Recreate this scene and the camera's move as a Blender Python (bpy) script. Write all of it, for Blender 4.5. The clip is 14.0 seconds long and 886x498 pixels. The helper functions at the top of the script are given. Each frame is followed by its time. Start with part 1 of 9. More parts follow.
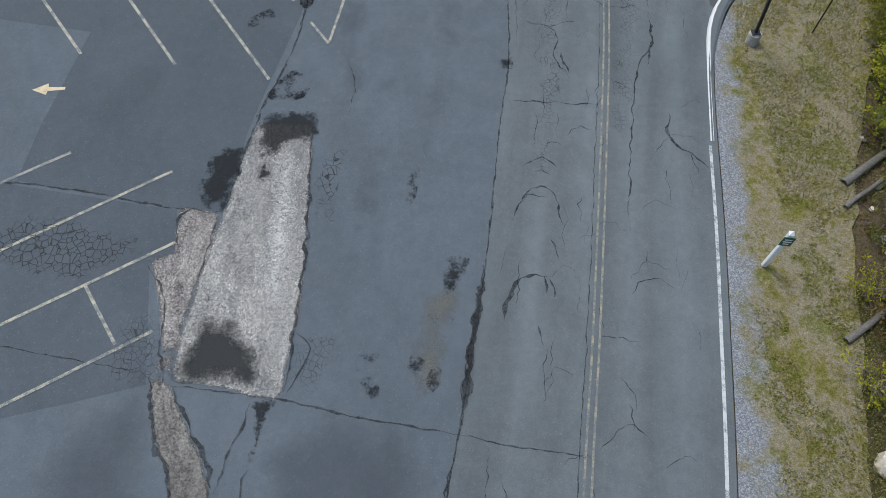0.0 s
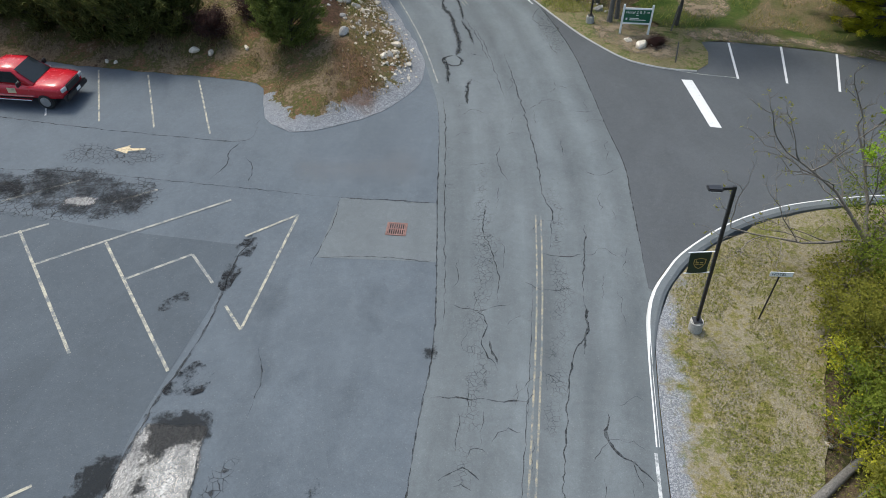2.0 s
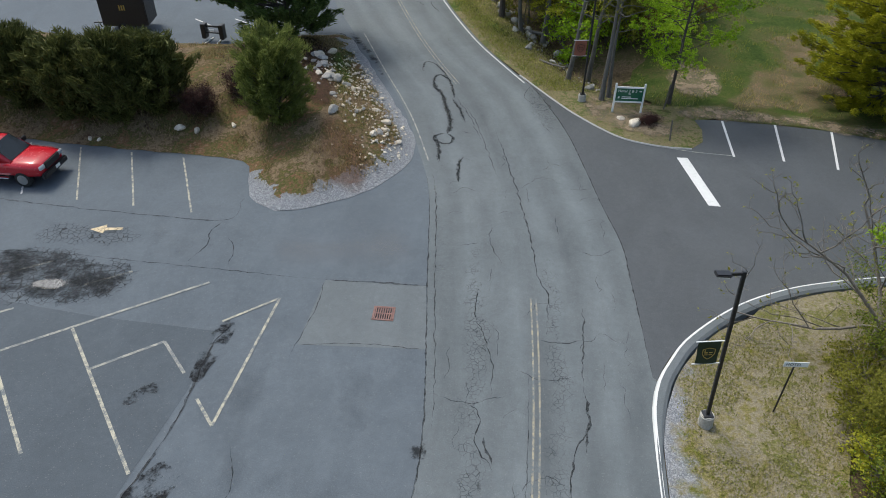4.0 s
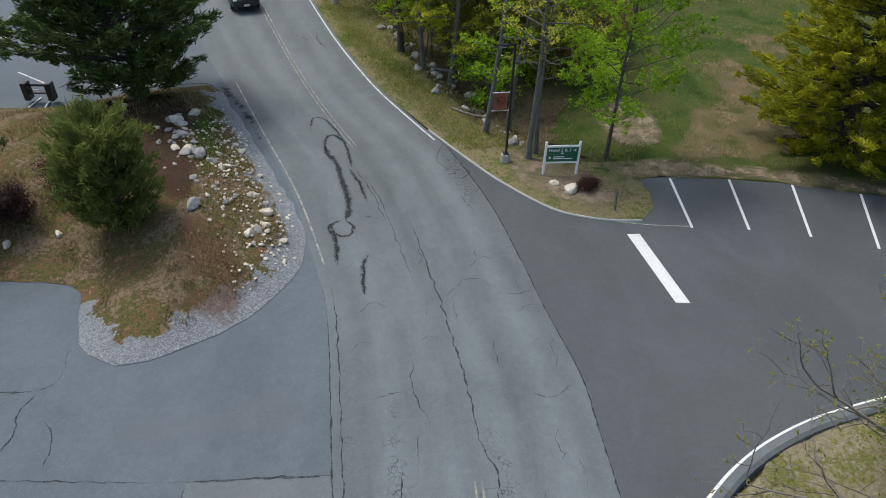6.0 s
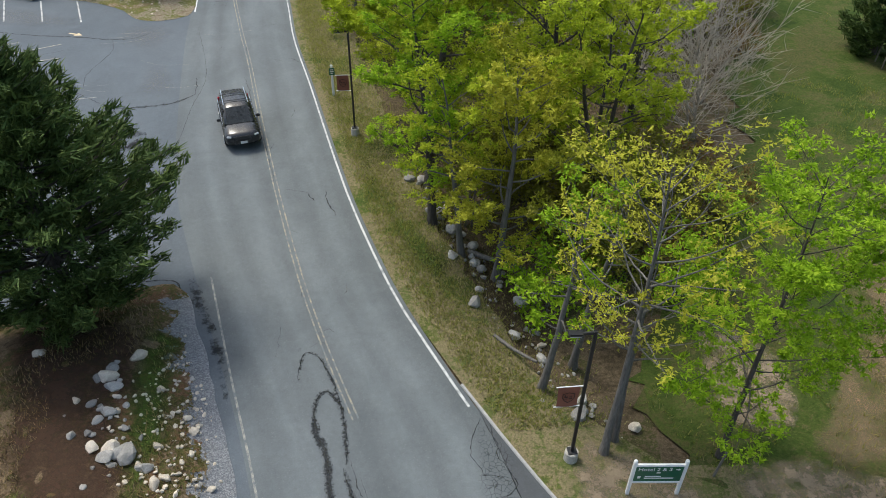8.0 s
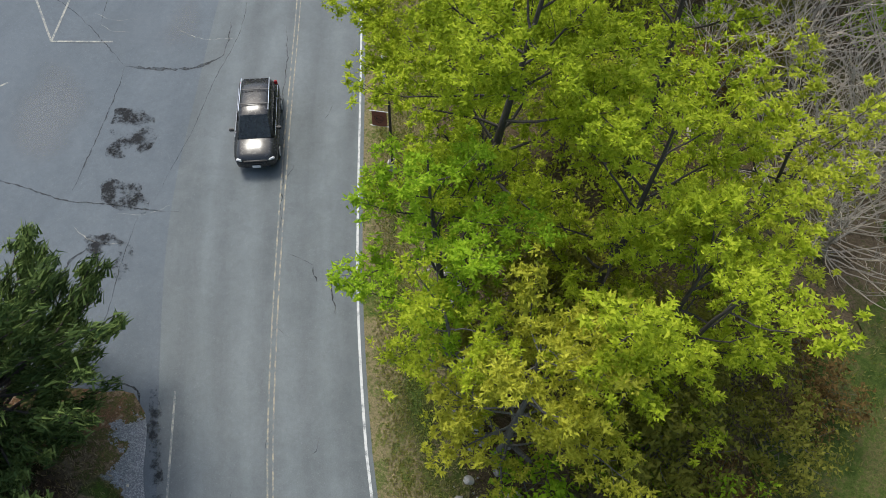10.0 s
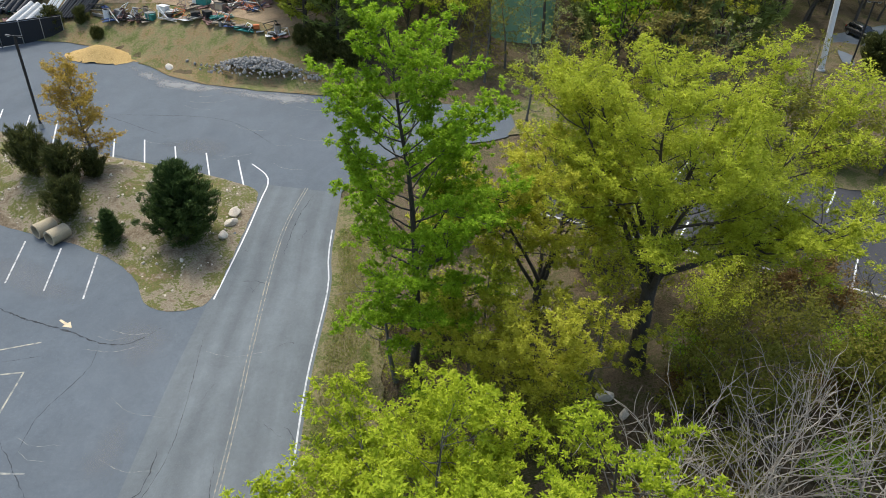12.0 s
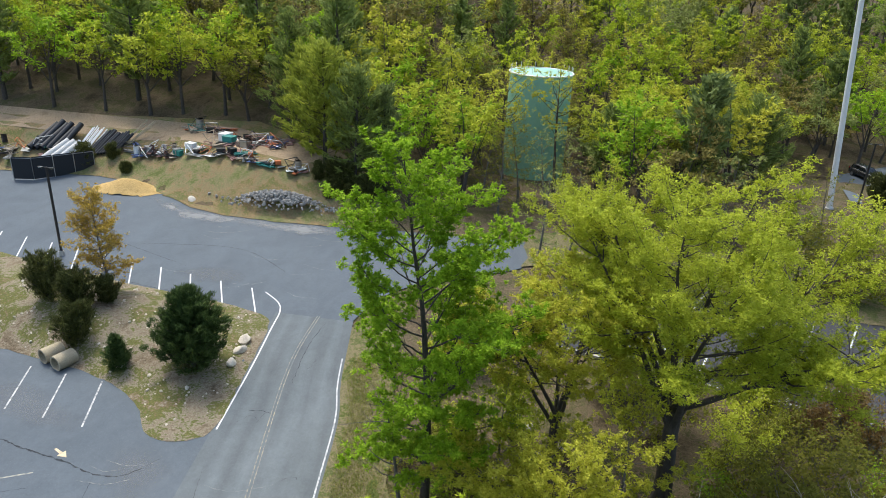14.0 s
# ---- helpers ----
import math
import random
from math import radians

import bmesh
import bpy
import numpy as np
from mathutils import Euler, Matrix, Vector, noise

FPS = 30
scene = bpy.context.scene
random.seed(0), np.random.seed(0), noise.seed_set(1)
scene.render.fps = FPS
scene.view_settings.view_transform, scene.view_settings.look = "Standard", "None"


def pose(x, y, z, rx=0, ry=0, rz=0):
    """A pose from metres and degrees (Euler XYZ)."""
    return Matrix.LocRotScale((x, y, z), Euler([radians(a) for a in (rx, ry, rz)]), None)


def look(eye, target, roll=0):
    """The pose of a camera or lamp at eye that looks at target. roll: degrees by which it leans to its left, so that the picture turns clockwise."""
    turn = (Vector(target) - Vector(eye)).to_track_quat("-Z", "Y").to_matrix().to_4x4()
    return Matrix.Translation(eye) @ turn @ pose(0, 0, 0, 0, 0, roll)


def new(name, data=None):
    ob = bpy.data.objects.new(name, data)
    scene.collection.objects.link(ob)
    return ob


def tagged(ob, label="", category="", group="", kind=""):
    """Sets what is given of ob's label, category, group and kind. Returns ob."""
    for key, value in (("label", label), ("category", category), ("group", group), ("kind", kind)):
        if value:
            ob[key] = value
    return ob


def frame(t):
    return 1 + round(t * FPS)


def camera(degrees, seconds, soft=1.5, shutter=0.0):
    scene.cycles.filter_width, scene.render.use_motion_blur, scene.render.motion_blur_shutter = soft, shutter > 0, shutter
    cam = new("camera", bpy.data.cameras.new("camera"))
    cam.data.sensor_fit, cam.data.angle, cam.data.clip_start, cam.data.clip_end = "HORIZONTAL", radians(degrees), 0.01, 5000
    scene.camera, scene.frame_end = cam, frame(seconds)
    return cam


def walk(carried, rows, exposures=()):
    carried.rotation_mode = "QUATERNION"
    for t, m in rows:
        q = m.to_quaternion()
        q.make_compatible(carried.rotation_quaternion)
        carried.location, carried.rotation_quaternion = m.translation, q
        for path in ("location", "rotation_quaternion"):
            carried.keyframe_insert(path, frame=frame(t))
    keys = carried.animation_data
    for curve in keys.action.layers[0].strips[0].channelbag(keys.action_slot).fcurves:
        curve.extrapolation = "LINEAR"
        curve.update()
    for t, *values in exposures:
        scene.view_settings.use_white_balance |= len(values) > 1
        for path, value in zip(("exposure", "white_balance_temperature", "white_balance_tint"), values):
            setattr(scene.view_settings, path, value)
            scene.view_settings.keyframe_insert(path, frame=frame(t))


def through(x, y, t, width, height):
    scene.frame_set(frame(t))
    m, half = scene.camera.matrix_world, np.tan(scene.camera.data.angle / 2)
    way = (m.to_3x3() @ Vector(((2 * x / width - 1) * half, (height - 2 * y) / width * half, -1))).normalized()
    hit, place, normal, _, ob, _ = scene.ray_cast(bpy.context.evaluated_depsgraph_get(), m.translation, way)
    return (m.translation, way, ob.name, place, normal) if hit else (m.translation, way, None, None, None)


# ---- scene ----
cam = camera(65.3, 14.0, soft=0.9)
PATH = [
    (0, (-0.216, -0.587, 18.543), (-0.203, 0.370, 16.787), 0.03),
    (0.2, (0.344, 0.050, 18.560), (0.345, 0.876, 16.739), -0.72),
    (0.5, (1.237, 1.144, 18.485), (1.222, 1.700, 16.564), -2.44),
    (0.8, (1.797, 2.093, 18.425), (1.776, 2.679, 16.513), -2.88),
    (1, (2.052, 2.697, 18.377), (2.032, 3.309, 16.473), -2.56),
    (1.2, (2.134, 2.792, 18.352), (2.125, 3.553, 16.502), -1.45),
    (1.5, (2.301, 2.971, 18.425), (2.303, 4.020, 16.722), -0.72),
    (1.8, (2.551, 2.933, 18.273), (2.555, 4.227, 16.747), -0.77),
    (2, (2.492, 2.931, 18.153), (2.515, 4.381, 16.775), 0.24),
    (2.2, (2.501, 2.861, 18.130), (2.528, 4.410, 16.865), 0.46),
    (4.3, (2.720, 4.990, 17.470), (2.773, 6.576, 16.253), 0.72),
    (4.5, (2.895, 5.584, 17.476), (3.016, 7.165, 16.257), 0.92),
    (5, (2.827, 7.664, 17.366), (3.115, 9.224, 16.148), 1.82),
    (5.5, (3.026, 10.149, 17.168), (3.318, 11.708, 15.949), 1.77),
    (6, (3.394, 12.987, 17.035), (3.685, 14.541, 15.811), 1.59),
    (6.5, (3.832, 16.211, 17.015), (4.128, 17.764, 15.790), 1.59),
    (7, (4.491, 19.845, 17.720), (4.787, 21.394, 16.490), 1.42),
    (7.5, (5.188, 23.589, 18.583), (5.488, 25.141, 17.359), 1.35),
    (8, (5.779, 27.397, 19.380), (5.948, 28.977, 18.166), 0.75),
    (8.2, (6.090, 28.991, 19.686), (6.158, 30.585, 18.481), 0.61),
    (10.3, (9.459, 44.451, 26.390), (9.345, 45.504, 24.694), 2.60),
    (10.5, (9.626, 45.446, 26.987), (9.515, 46.521, 25.304), 2.97),
    (11, (9.840, 47.663, 27.934), (9.680, 49.113, 26.566), 3.16),
    (11.2, (9.995, 48.511, 28.424), (9.812, 50.092, 27.213), 3.40),
    (11.5, (10.434, 49.188, 29.020), (10.235, 50.824, 27.887), 3.12),
    (12, (10.682, 50.061, 29.328), (10.483, 51.709, 28.212), 3.05),
    (12.5, (10.780, 50.502, 29.355), (10.581, 52.153, 28.245), 3.04),
    (12.8, (10.779, 50.675, 29.355), (10.567, 52.399, 28.364), 2.97),
    (13, (10.786, 50.687, 29.236), (10.561, 52.465, 28.350), 2.91),
    (13.2, (10.808, 50.661, 29.025), (10.573, 52.483, 28.234), 2.87),
    (13.5, (10.880, 50.582, 28.687), (10.642, 52.413, 27.919), 2.73),
    (13.8, (10.836, 50.465, 28.637), (10.602, 52.297, 27.870), 3.10),
    (14, (10.640, 50.304, 28.628), (10.361, 52.127, 27.855), 2.86),
]
EXPOSURES = [(0, 0.08, 6000, 5), (1.0, 0.14, 6100, 5), (1.6, 0.42, 6200, 5), (2.2, 0.54, 6300, 5), (4.5, 0.36, 6300, 5), (6.5, 0.4, 6300, 5), (8.0, 0.56, 6400, 5), (11.0, 0.58, 6350, 6), (12.5, 0.72, 6250, 6), (14.0, 0.8, 6200, 6)]
walk(cam, [(t, look(eye, target, roll)) for t, eye, target, roll in PATH], EXPOSURES)

# ---- light: bright thin overcast, a veiled sun high in the north-west ----
SUN_DIR = Vector((-0.32, 0.36, 0.87)).normalized()
world = bpy.data.worlds.new("sky")
scene.world = world
world.use_nodes = True
wn = world.node_tree.nodes
sky = wn.new("ShaderNodeTexSky")
sky.sky_type = "NISHITA"
sky.sun_disc = False
sky.sun_elevation = math.asin(SUN_DIR.z)
sky.sun_rotation = math.atan2(SUN_DIR.x, SUN_DIR.y)
sky.dust_density = 4.0
sky.air_density = 1.2
wn["Background"].inputs["Strength"].default_value = 0.15
world.node_tree.links.new(sky.outputs[0], wn["Background"].inputs["Color"])
sun_data = bpy.data.lights.new("sun", "SUN")
sun_data.energy = 1.7
sun_data.angle = radians(14)
sun_data.color = (1.0, 0.96, 0.9)
sun = new("sun", sun_data)
sun.matrix_world = look(SUN_DIR * 100, (0, 0, 0))


# ---- materials ----
class Nodes:
    """Short notation for building one node material."""

    def __init__(self, name):
        self.m = bpy.data.materials.new(name)
        self.m.use_nodes = True
        self.t = self.m.node_tree
        self.p = self.t.nodes["Principled BSDF"]
        self.out = self.t.nodes["Material Output"]

    def add(self, kind):
        return self.t.nodes.new("ShaderNode" + kind)

    def put(self, socket, value):
        if isinstance(value, bpy.types.NodeSocket):
            self.t.links.new(value, socket)
        else:
            socket.default_value = value

    def pos(self):
        return self.add("NewGeometry").outputs["Position"]

    def obj(self):
        return self.add("TexCoord").outputs["Object"]

    def scaled(self, vec, s):
        n = self.add("Mapping")
        self.put(n.inputs["Vector"], vec)
        n.inputs["Scale"].default_value = s
        return n.outputs[0]

    def noise(self, vec, scale, detail=4.0, rough=0.55, out="Fac", distort=0.0):
        n = self.add("TexNoise")
        self.put(n.inputs["Vector"], vec)
        n.inputs["Scale"].default_value, n.inputs["Detail"].default_value = scale, detail
        n.inputs["Roughness"].default_value, n.inputs["Distortion"].default_value = rough, distort
        return n.outputs[out]

    def voro(self, vec, scale, feature="F1", out="Distance", rand=1.0):
        n = self.add("TexVoronoi")
        n.feature = feature
        self.put(n.inputs["Vector"], vec)
        n.inputs["Scale"].default_value, n.inputs["Randomness"].default_value = scale, rand
        return n.outputs[out]

    def ramp(self, fac, stops, mode="LINEAR"):
        n = self.add("ValToRGB")
        n.color_ramp.interpolation = mode
        e = n.color_ramp.elements
        while len(e) < len(stops):
            e.new(0.5)
        for k, (at, c) in zip(e, stops):
            k.position = at
            k.color = (*c, 1) if isinstance(c, tuple) else (c, c, c, 1)
        self.put(n.inputs["Fac"], fac)
        return n.outputs["Color"]

    def mix(self, fac, a, b, blend="MIX"):
        n = self.add("Mix")
        n.data_type, n.blend_type = "RGBA", blend
        self.put(n.inputs[0], fac)
        for s, v in ((n.inputs[6], a), (n.inputs[7], b)):
            self.put(s, (*v, 1) if isinstance(v, tuple) else v)
        return n.outputs[2]

    def math(self, op, a, b=0.5, clamp=False):
        n = self.add("Math")
        n.operation, n.use_clamp = op, clamp
        self.put(n.inputs[0], a)
        self.put(n.inputs[1], b)
        return n.outputs[0]

    def attr(self, name):
        n = self.add("Attribute")
        n.attribute_name = name
        return n.outputs["Fac"]

    def bump(self, height, dist, strength=1.0):
        n = self.add("Bump")
        n.inputs["Distance"].default_value, n.inputs["Strength"].default_value = dist, strength
        self.put(n.inputs["Height"], height)
        self.t.links.new(n.outputs[0], self.p.inputs["Normal"])

    def done(self, color, rough=0.8, metal=0.0, spec=None):
        self.put(self.p.inputs["Base Color"], (*color, 1) if isinstance(color, tuple) else color)
        self.put(self.p.inputs["Roughness"], rough)
        self.p.inputs["Metallic"].default_value = metal
        if spec is not None:
            self.p.inputs["Specular IOR Level"].default_value = spec
        return self.m


def plain(name, color, rough=0.6, metal=0.0, vary=0.15, scale=6.0, bump=0.0, spec=None):
    """A painted, metal or plastic surface with slight soiling at two scales."""
    n = Nodes(name)
    v = n.obj()
    a, b = n.noise(v, scale, 5), n.noise(v, scale * 9, 3)
    f = n.math("ADD", n.math("MULTIPLY", a, 0.65), n.math("MULTIPLY", b, 0.35))
    lo, hi = tuple(c * (1 - vary) for c in color), tuple(min(1.0, c * (1 + vary)) for c in color)
    col = n.ramp(f, [(0.3, lo), (0.7, hi)])
    if bump:
        n.bump(b, bump)
    return n.done(col, n.ramp(a, [(0.3, max(0.02, rough - 0.08)), (0.7, min(1, rough + 0.08))]), metal, spec)


def asphalt(name, dark, light, patch=0.5, streaks=False, chipped=0.14):
    """Worn asphalt: broad blotches, medium stains, fine aggregate; along a road also wheel tracks."""
    n = Nodes(name)
    v = n.pos()
    broad = n.noise(v, 0.09, 5, 0.6)
    mid = n.noise(v, 0.9, 6, 0.6, distort=0.6)
    fine = n.noise(v, 28, 3, 0.7)
    f = n.math("ADD", n.math("MULTIPLY", broad, patch), n.math("MULTIPLY", mid, 1 - patch))
    col = n.ramp(f, [(0.3, dark), (0.7, light)])
    if streaks:
        u, along = n.attr("across"), n.attr("along")
        comb = n.add("CombineXYZ")
        n.put(comb.inputs[0], n.math("MULTIPLY", u, 5.5))
        n.put(comb.inputs[1], n.math("MULTIPLY", along, 0.09))
        st = n.noise(comb.outputs[0], 1.0, 5, 0.6, distort=0.3)
        track = n.ramp(u, [(0.0, 0.45), (0.12, 0.35), (0.2, 0.75), (0.3, 0.4), (0.42, 0.75), (0.5, 0.3), (0.6, 0.7), (0.7, 0.35), (0.82, 0.85), (0.92, 0.3), (1.0, 0.4)])
        s = n.math("ADD", n.math("MULTIPLY", st, 0.6), n.math("MULTIPLY", track, 0.4))
        col = n.mix(0.6, col, n.ramp(s, [(0.32, 0.36), (0.66, 0.68)]), "OVERLAY")
    col = n.mix(0.24, col, n.ramp(fine, [(0.3, 0.25), (0.75, 0.75)]), "OVERLAY")
    cloud = n.noise(n.scaled(v, (0.35, 0.2, 1)), 1.0, 4, 0.6, distort=1.2)
    col = n.mix(0.4, col, n.ramp(cloud, [(0.3, 0.38), (0.7, 0.60)]), "OVERLAY")
    col = n.mix(0.2, col, n.ramp(n.noise(v, 5.0, 5, 0.75), [(0.3, 0.3), (0.7, 0.7)]), "OVERLAY")
    chips = n.voro(v, 34, out="Color")
    sep = n.add("SeparateColor")
    n.put(sep.inputs[0], chips)
    col = n.mix(n.ramp(sep.outputs[0], [(0.975, 0.0), (0.99, chipped)]), col, (0.34, 0.34, 0.33))
    n.bump(fine, 0.010)
    return n.done(col, n.ramp(mid, [(0.3, 0.78), (0.7, 0.93)]), spec=0.3)


ASPHALT_LOT = asphalt("lot_asphalt", (0.081, 0.097, 0.114), (0.116, 0.133, 0.150))
ASPHALT_ROAD = asphalt("road_asphalt", (0.094, 0.107, 0.114), (0.137, 0.151, 0.158), 0.5, True)
ASPHALT_SEAL = asphalt("sealed_asphalt", (0.060, 0.073, 0.086), (0.090, 0.104, 0.118))
ASPHALT_NEW = asphalt("new_asphalt", (0.060, 0.066, 0.072), (0.086, 0.092, 0.098), 0.6, chipped=0.06)
ASPHALT_FRESH = asphalt("fresh_asphalt", (0.036, 0.036, 0.040), (0.052, 0.052, 0.057), 0.6, chipped=0.05)
ASPHALT_PATCH = asphalt("patch_asphalt", (0.108, 0.122, 0.130), (0.138, 0.150, 0.157))


def paint(name, color, worn):
    """Road paint, rubbed through to the asphalt where traffic wears it."""
    n = Nodes(name)
    v = n.pos()
    w = n.noise(v, 3.5, 6, 0.7)
    f = n.noise(v, 45, 3, 0.7)
    hole = n.math("ADD", n.math("MULTIPLY", w, 0.6), n.math("MULTIPLY", f, 0.4))
    col = n.mix(n.ramp(hole, [(worn - 0.06, 0.0), (worn + 0.06, 1.0)]), (0.115, 0.13, 0.14), n.ramp(w, [(0.2, tuple(c * 0.8 for c in color)), (0.8, color)]))
    return n.done(col, 0.75)


PAINT_WHITE = paint("white_road_paint", (0.66, 0.66, 0.65), 0.36)
PAINT_WORN = paint("worn_white_paint", (0.58, 0.58, 0.56), 0.47)
PAINT_YELLOW = paint("faded_yellow_paint", (0.44, 0.41, 0.31), 0.50)
PAINT_GHOST = paint("ghost_yellow_paint", (0.34, 0.33, 0.28), 0.50)
PAINT_CENTRE = paint("centre_line_paint", (0.34, 0.30, 0.20), 0.52)
PAINT_EDGE = paint("edge_line_paint", (0.55, 0.56, 0.55), 0.44)
PAINT_ARROW = paint("arrow_paint", (0.66, 0.53, 0.33), 0.40)


def broken_tar():
    """Tar and open cracks, filled with dust here and there."""
    n = Nodes("crack_tar")
    v = n.pos()
    f = n.math("ADD", n.math("MULTIPLY", n.noise(v, 2.2, 5, 0.75), 0.6), n.math("MULTIPLY", n.noise(v, 16, 4, 0.75), 0.4))
    n.done(n.ramp(f, [(0.3, (0.020, 0.022, 0.024)), (0.7, (0.045, 0.048, 0.050))]), 0.8, spec=0.3)
    clear, mix = n.add("BsdfTransparent"), n.add("MixShader")
    n.put(mix.inputs[0], n.ramp(f, [(0.40, 1.0), (0.56, 0.35)]))
    n.t.links.new(clear.outputs[0], mix.inputs[1])
    n.t.links.new(n.p.outputs[0], mix.inputs[2])
    n.t.links.new(mix.outputs[0], n.out.inputs["Surface"])
    return n.m


TAR = broken_tar()


def soil(name, stops, scale=0.35, bump=0.05, edge=None):
    """Ground cover: patches of a few colours at two scales over fine tufts; edge: a gravel fringe that follows the pavement's rim."""
    n = Nodes(name)
    v = n.pos()
    a = n.noise(v, scale, 6, 0.62, distort=0.4)
    b = n.noise(v, 5.0, 5, 0.7)
    c = n.noise(v, 30.0, 3, 0.7)
    f = n.math("ADD", n.math("MULTIPLY", a, 0.62), n.math("MULTIPLY", b, 0.38))
    f = n.math("ADD", n.math("MULTIPLY", n.math("SUBTRACT", f, 0.5), 1.7), 0.5)
    col = n.ramp(f, stops)
    col = n.mix(0.75, col, n.ramp(c, [(0.28, 0.2), (0.75, 0.8)]), "OVERLAY")
    col = n.mix(0.55, col, n.ramp(n.noise(v, 11.0, 5, 0.75), [(0.3, 0.22), (0.7, 0.78)]), "OVERLAY")
    if edge:
        rim = n.math("ADD", n.attr("rim"), n.math("MULTIPLY", n.math("SUBTRACT", n.noise(v, 0.55, 6, 0.75), 0.5), 4.5))
        stones = n.voro(v, 30, out="Color")
        sep = n.add("SeparateColor")
        n.put(sep.inputs[0], stones)
        col = n.mix(n.ramp(rim, [(0.0, 1.0), (edge * 0.55, 0.9), (edge + 0.55, 0.0)]), col, n.ramp(sep.outputs[0], [(0.0, (0.14, 0.15, 0.165)), (0.6, (0.235, 0.245, 0.262)), (1.0, (0.37, 0.375, 0.385))]))
    n.bump(n.math("ADD", b, n.math("MULTIPLY", c, 0.6)), bump)
    return n.done(col, 0.95, spec=0.1)


VERGE = soil("verge_grass", [(0.18, (0.074, 0.087, 0.0139)), (0.34, (0.1348, 0.1348, 0.0261)), (0.44, (0.2044, 0.174, 0.0827)), (0.52, (0.2479, 0.2175, 0.161)), (0.58, (0.1914, 0.1696, 0.087)), (0.65, (0.1305, 0.1348, 0.0305)), (0.74, (0.2088, 0.187, 0.1305)), (0.84, (0.2697, 0.2566, 0.2436))], 0.42, 0.05, 0.75)
VERGE_NORTH = soil("roadside_grass", [(0.24, (0.046, 0.082, 0.015)), (0.40, (0.105, 0.115, 0.034)), (0.48, (0.20, 0.165, 0.095)), (0.56, (0.16, 0.14, 0.072)), (0.64, (0.080, 0.105, 0.026)), (0.78, (0.20, 0.165, 0.10))], 0.4, 0.05)
LAWN = soil("mown_grass", [(0.22, (0.022, 0.042, 0.009)), (0.38, (0.042, 0.068, 0.013)), (0.50, (0.066, 0.088, 0.020)), (0.57, (0.098, 0.088, 0.036)), (0.64, (0.046, 0.070, 0.015)), (0.80, (0.12, 0.098, 0.050))], 0.35, 0.06)
BANK_STOPS = [(0.16, (0.0344, 0.0224, 0.0146)), (0.28, (0.0989, 0.0645, 0.0396)), (0.40, (0.2236, 0.1677, 0.1032)), (0.47, (0.1333, 0.0903, 0.0533)), (0.52, (0.0731, 0.086, 0.0206)), (0.57, (0.1462, 0.1118, 0.0516)), (0.64, (0.1634, 0.086, 0.0473)), (0.76, (0.2924, 0.2279, 0.1505))]
BANK = soil("dry_bank", BANK_STOPS, 0.5, 0.08, 2.2)
BANK_FAR = soil("yard_bank_grass", [(0.22, (0.085, 0.11, 0.028)), (0.38, (0.15, 0.165, 0.055)), (0.48, (0.23, 0.205, 0.105)), (0.56, (0.29, 0.19, 0.105)), (0.64, (0.12, 0.145, 0.04)), (0.78, (0.27, 0.20, 0.12))], 0.28, 0.1)
ISLE = soil("stony_bank", [(0.22, (0.11, 0.08, 0.05)), (0.36, (0.20, 0.155, 0.10)), (0.47, (0.31, 0.26, 0.19)), (0.54, (0.12, 0.13, 0.035)), (0.60, (0.15, 0.15, 0.045)), (0.68, (0.22, 0.16, 0.10)), (0.78, (0.36, 0.31, 0.24))], 0.4, 0.1)
WOODS = soil("forest_floor", [(0.22, (0.040, 0.032, 0.020)), (0.38, (0.095, 0.072, 0.042)), (0.50, (0.16, 0.12, 0.078)), (0.58, (0.075, 0.080, 0.026)), (0.68, (0.13, 0.098, 0.060)), (0.80, (0.085, 0.092, 0.030))], 0.3, 0.1)
DIRT = soil("bare_dirt", [(0.3, (0.26, 0.19, 0.12)), (0.5, (0.36, 0.27, 0.18)), (0.7, (0.30, 0.23, 0.14))], 0.6, 0.05)


def stone(name, a, b, moss=0.0):
    n = Nodes(name)
    v = n.obj()
    x, y = n.noise(v, 1.6, 6, 0.6), n.noise(v, 14, 4, 0.7)
    rnd = n.add("ObjectInfo").outputs["Random"]
    col = n.ramp(n.math("ADD", n.math("MULTIPLY", x, 0.6), n.math("MULTIPLY", rnd, 0.4)), [(0.2, a), (0.8, b)])
    col = n.mix(0.5, col, n.ramp(y, [(0.3, 0.25), (0.7, 0.75)]), "OVERLAY")
    n.bump(y, 0.02)
    return n.done(col, 0.9)


ROCK_PALE = stone("pale_rock", (0.46, 0.39, 0.30), (0.76, 0.69, 0.58))
ROCK_GREY = stone("grey_rock", (0.20, 0.19, 0.175), (0.46, 0.44, 0.405))
CONCRETE = stone("concrete", (0.36, 0.34, 0.30), (0.46, 0.44, 0.40))
PIPE_CONC = stone("tan_concrete", (0.36, 0.30, 0.20), (0.48, 0.41, 0.29))


def bark(name, a, b):
    n = Nodes(name)
    v = n.obj()
    ridges = n.noise(n.scaled(v, (9, 9, 1.2)), 2.0, 5, 0.65, distort=0.5)
    blot = n.noise(v, 1.1, 4)
    col = n.mix(0.45, n.ramp(ridges, [(0.3, a), (0.7, b)]), n.ramp(blot, [(0.3, 0.3), (0.7, 0.7)]), "OVERLAY")
    n.bump(ridges, 0.03)
    return n.done(col, 0.92)


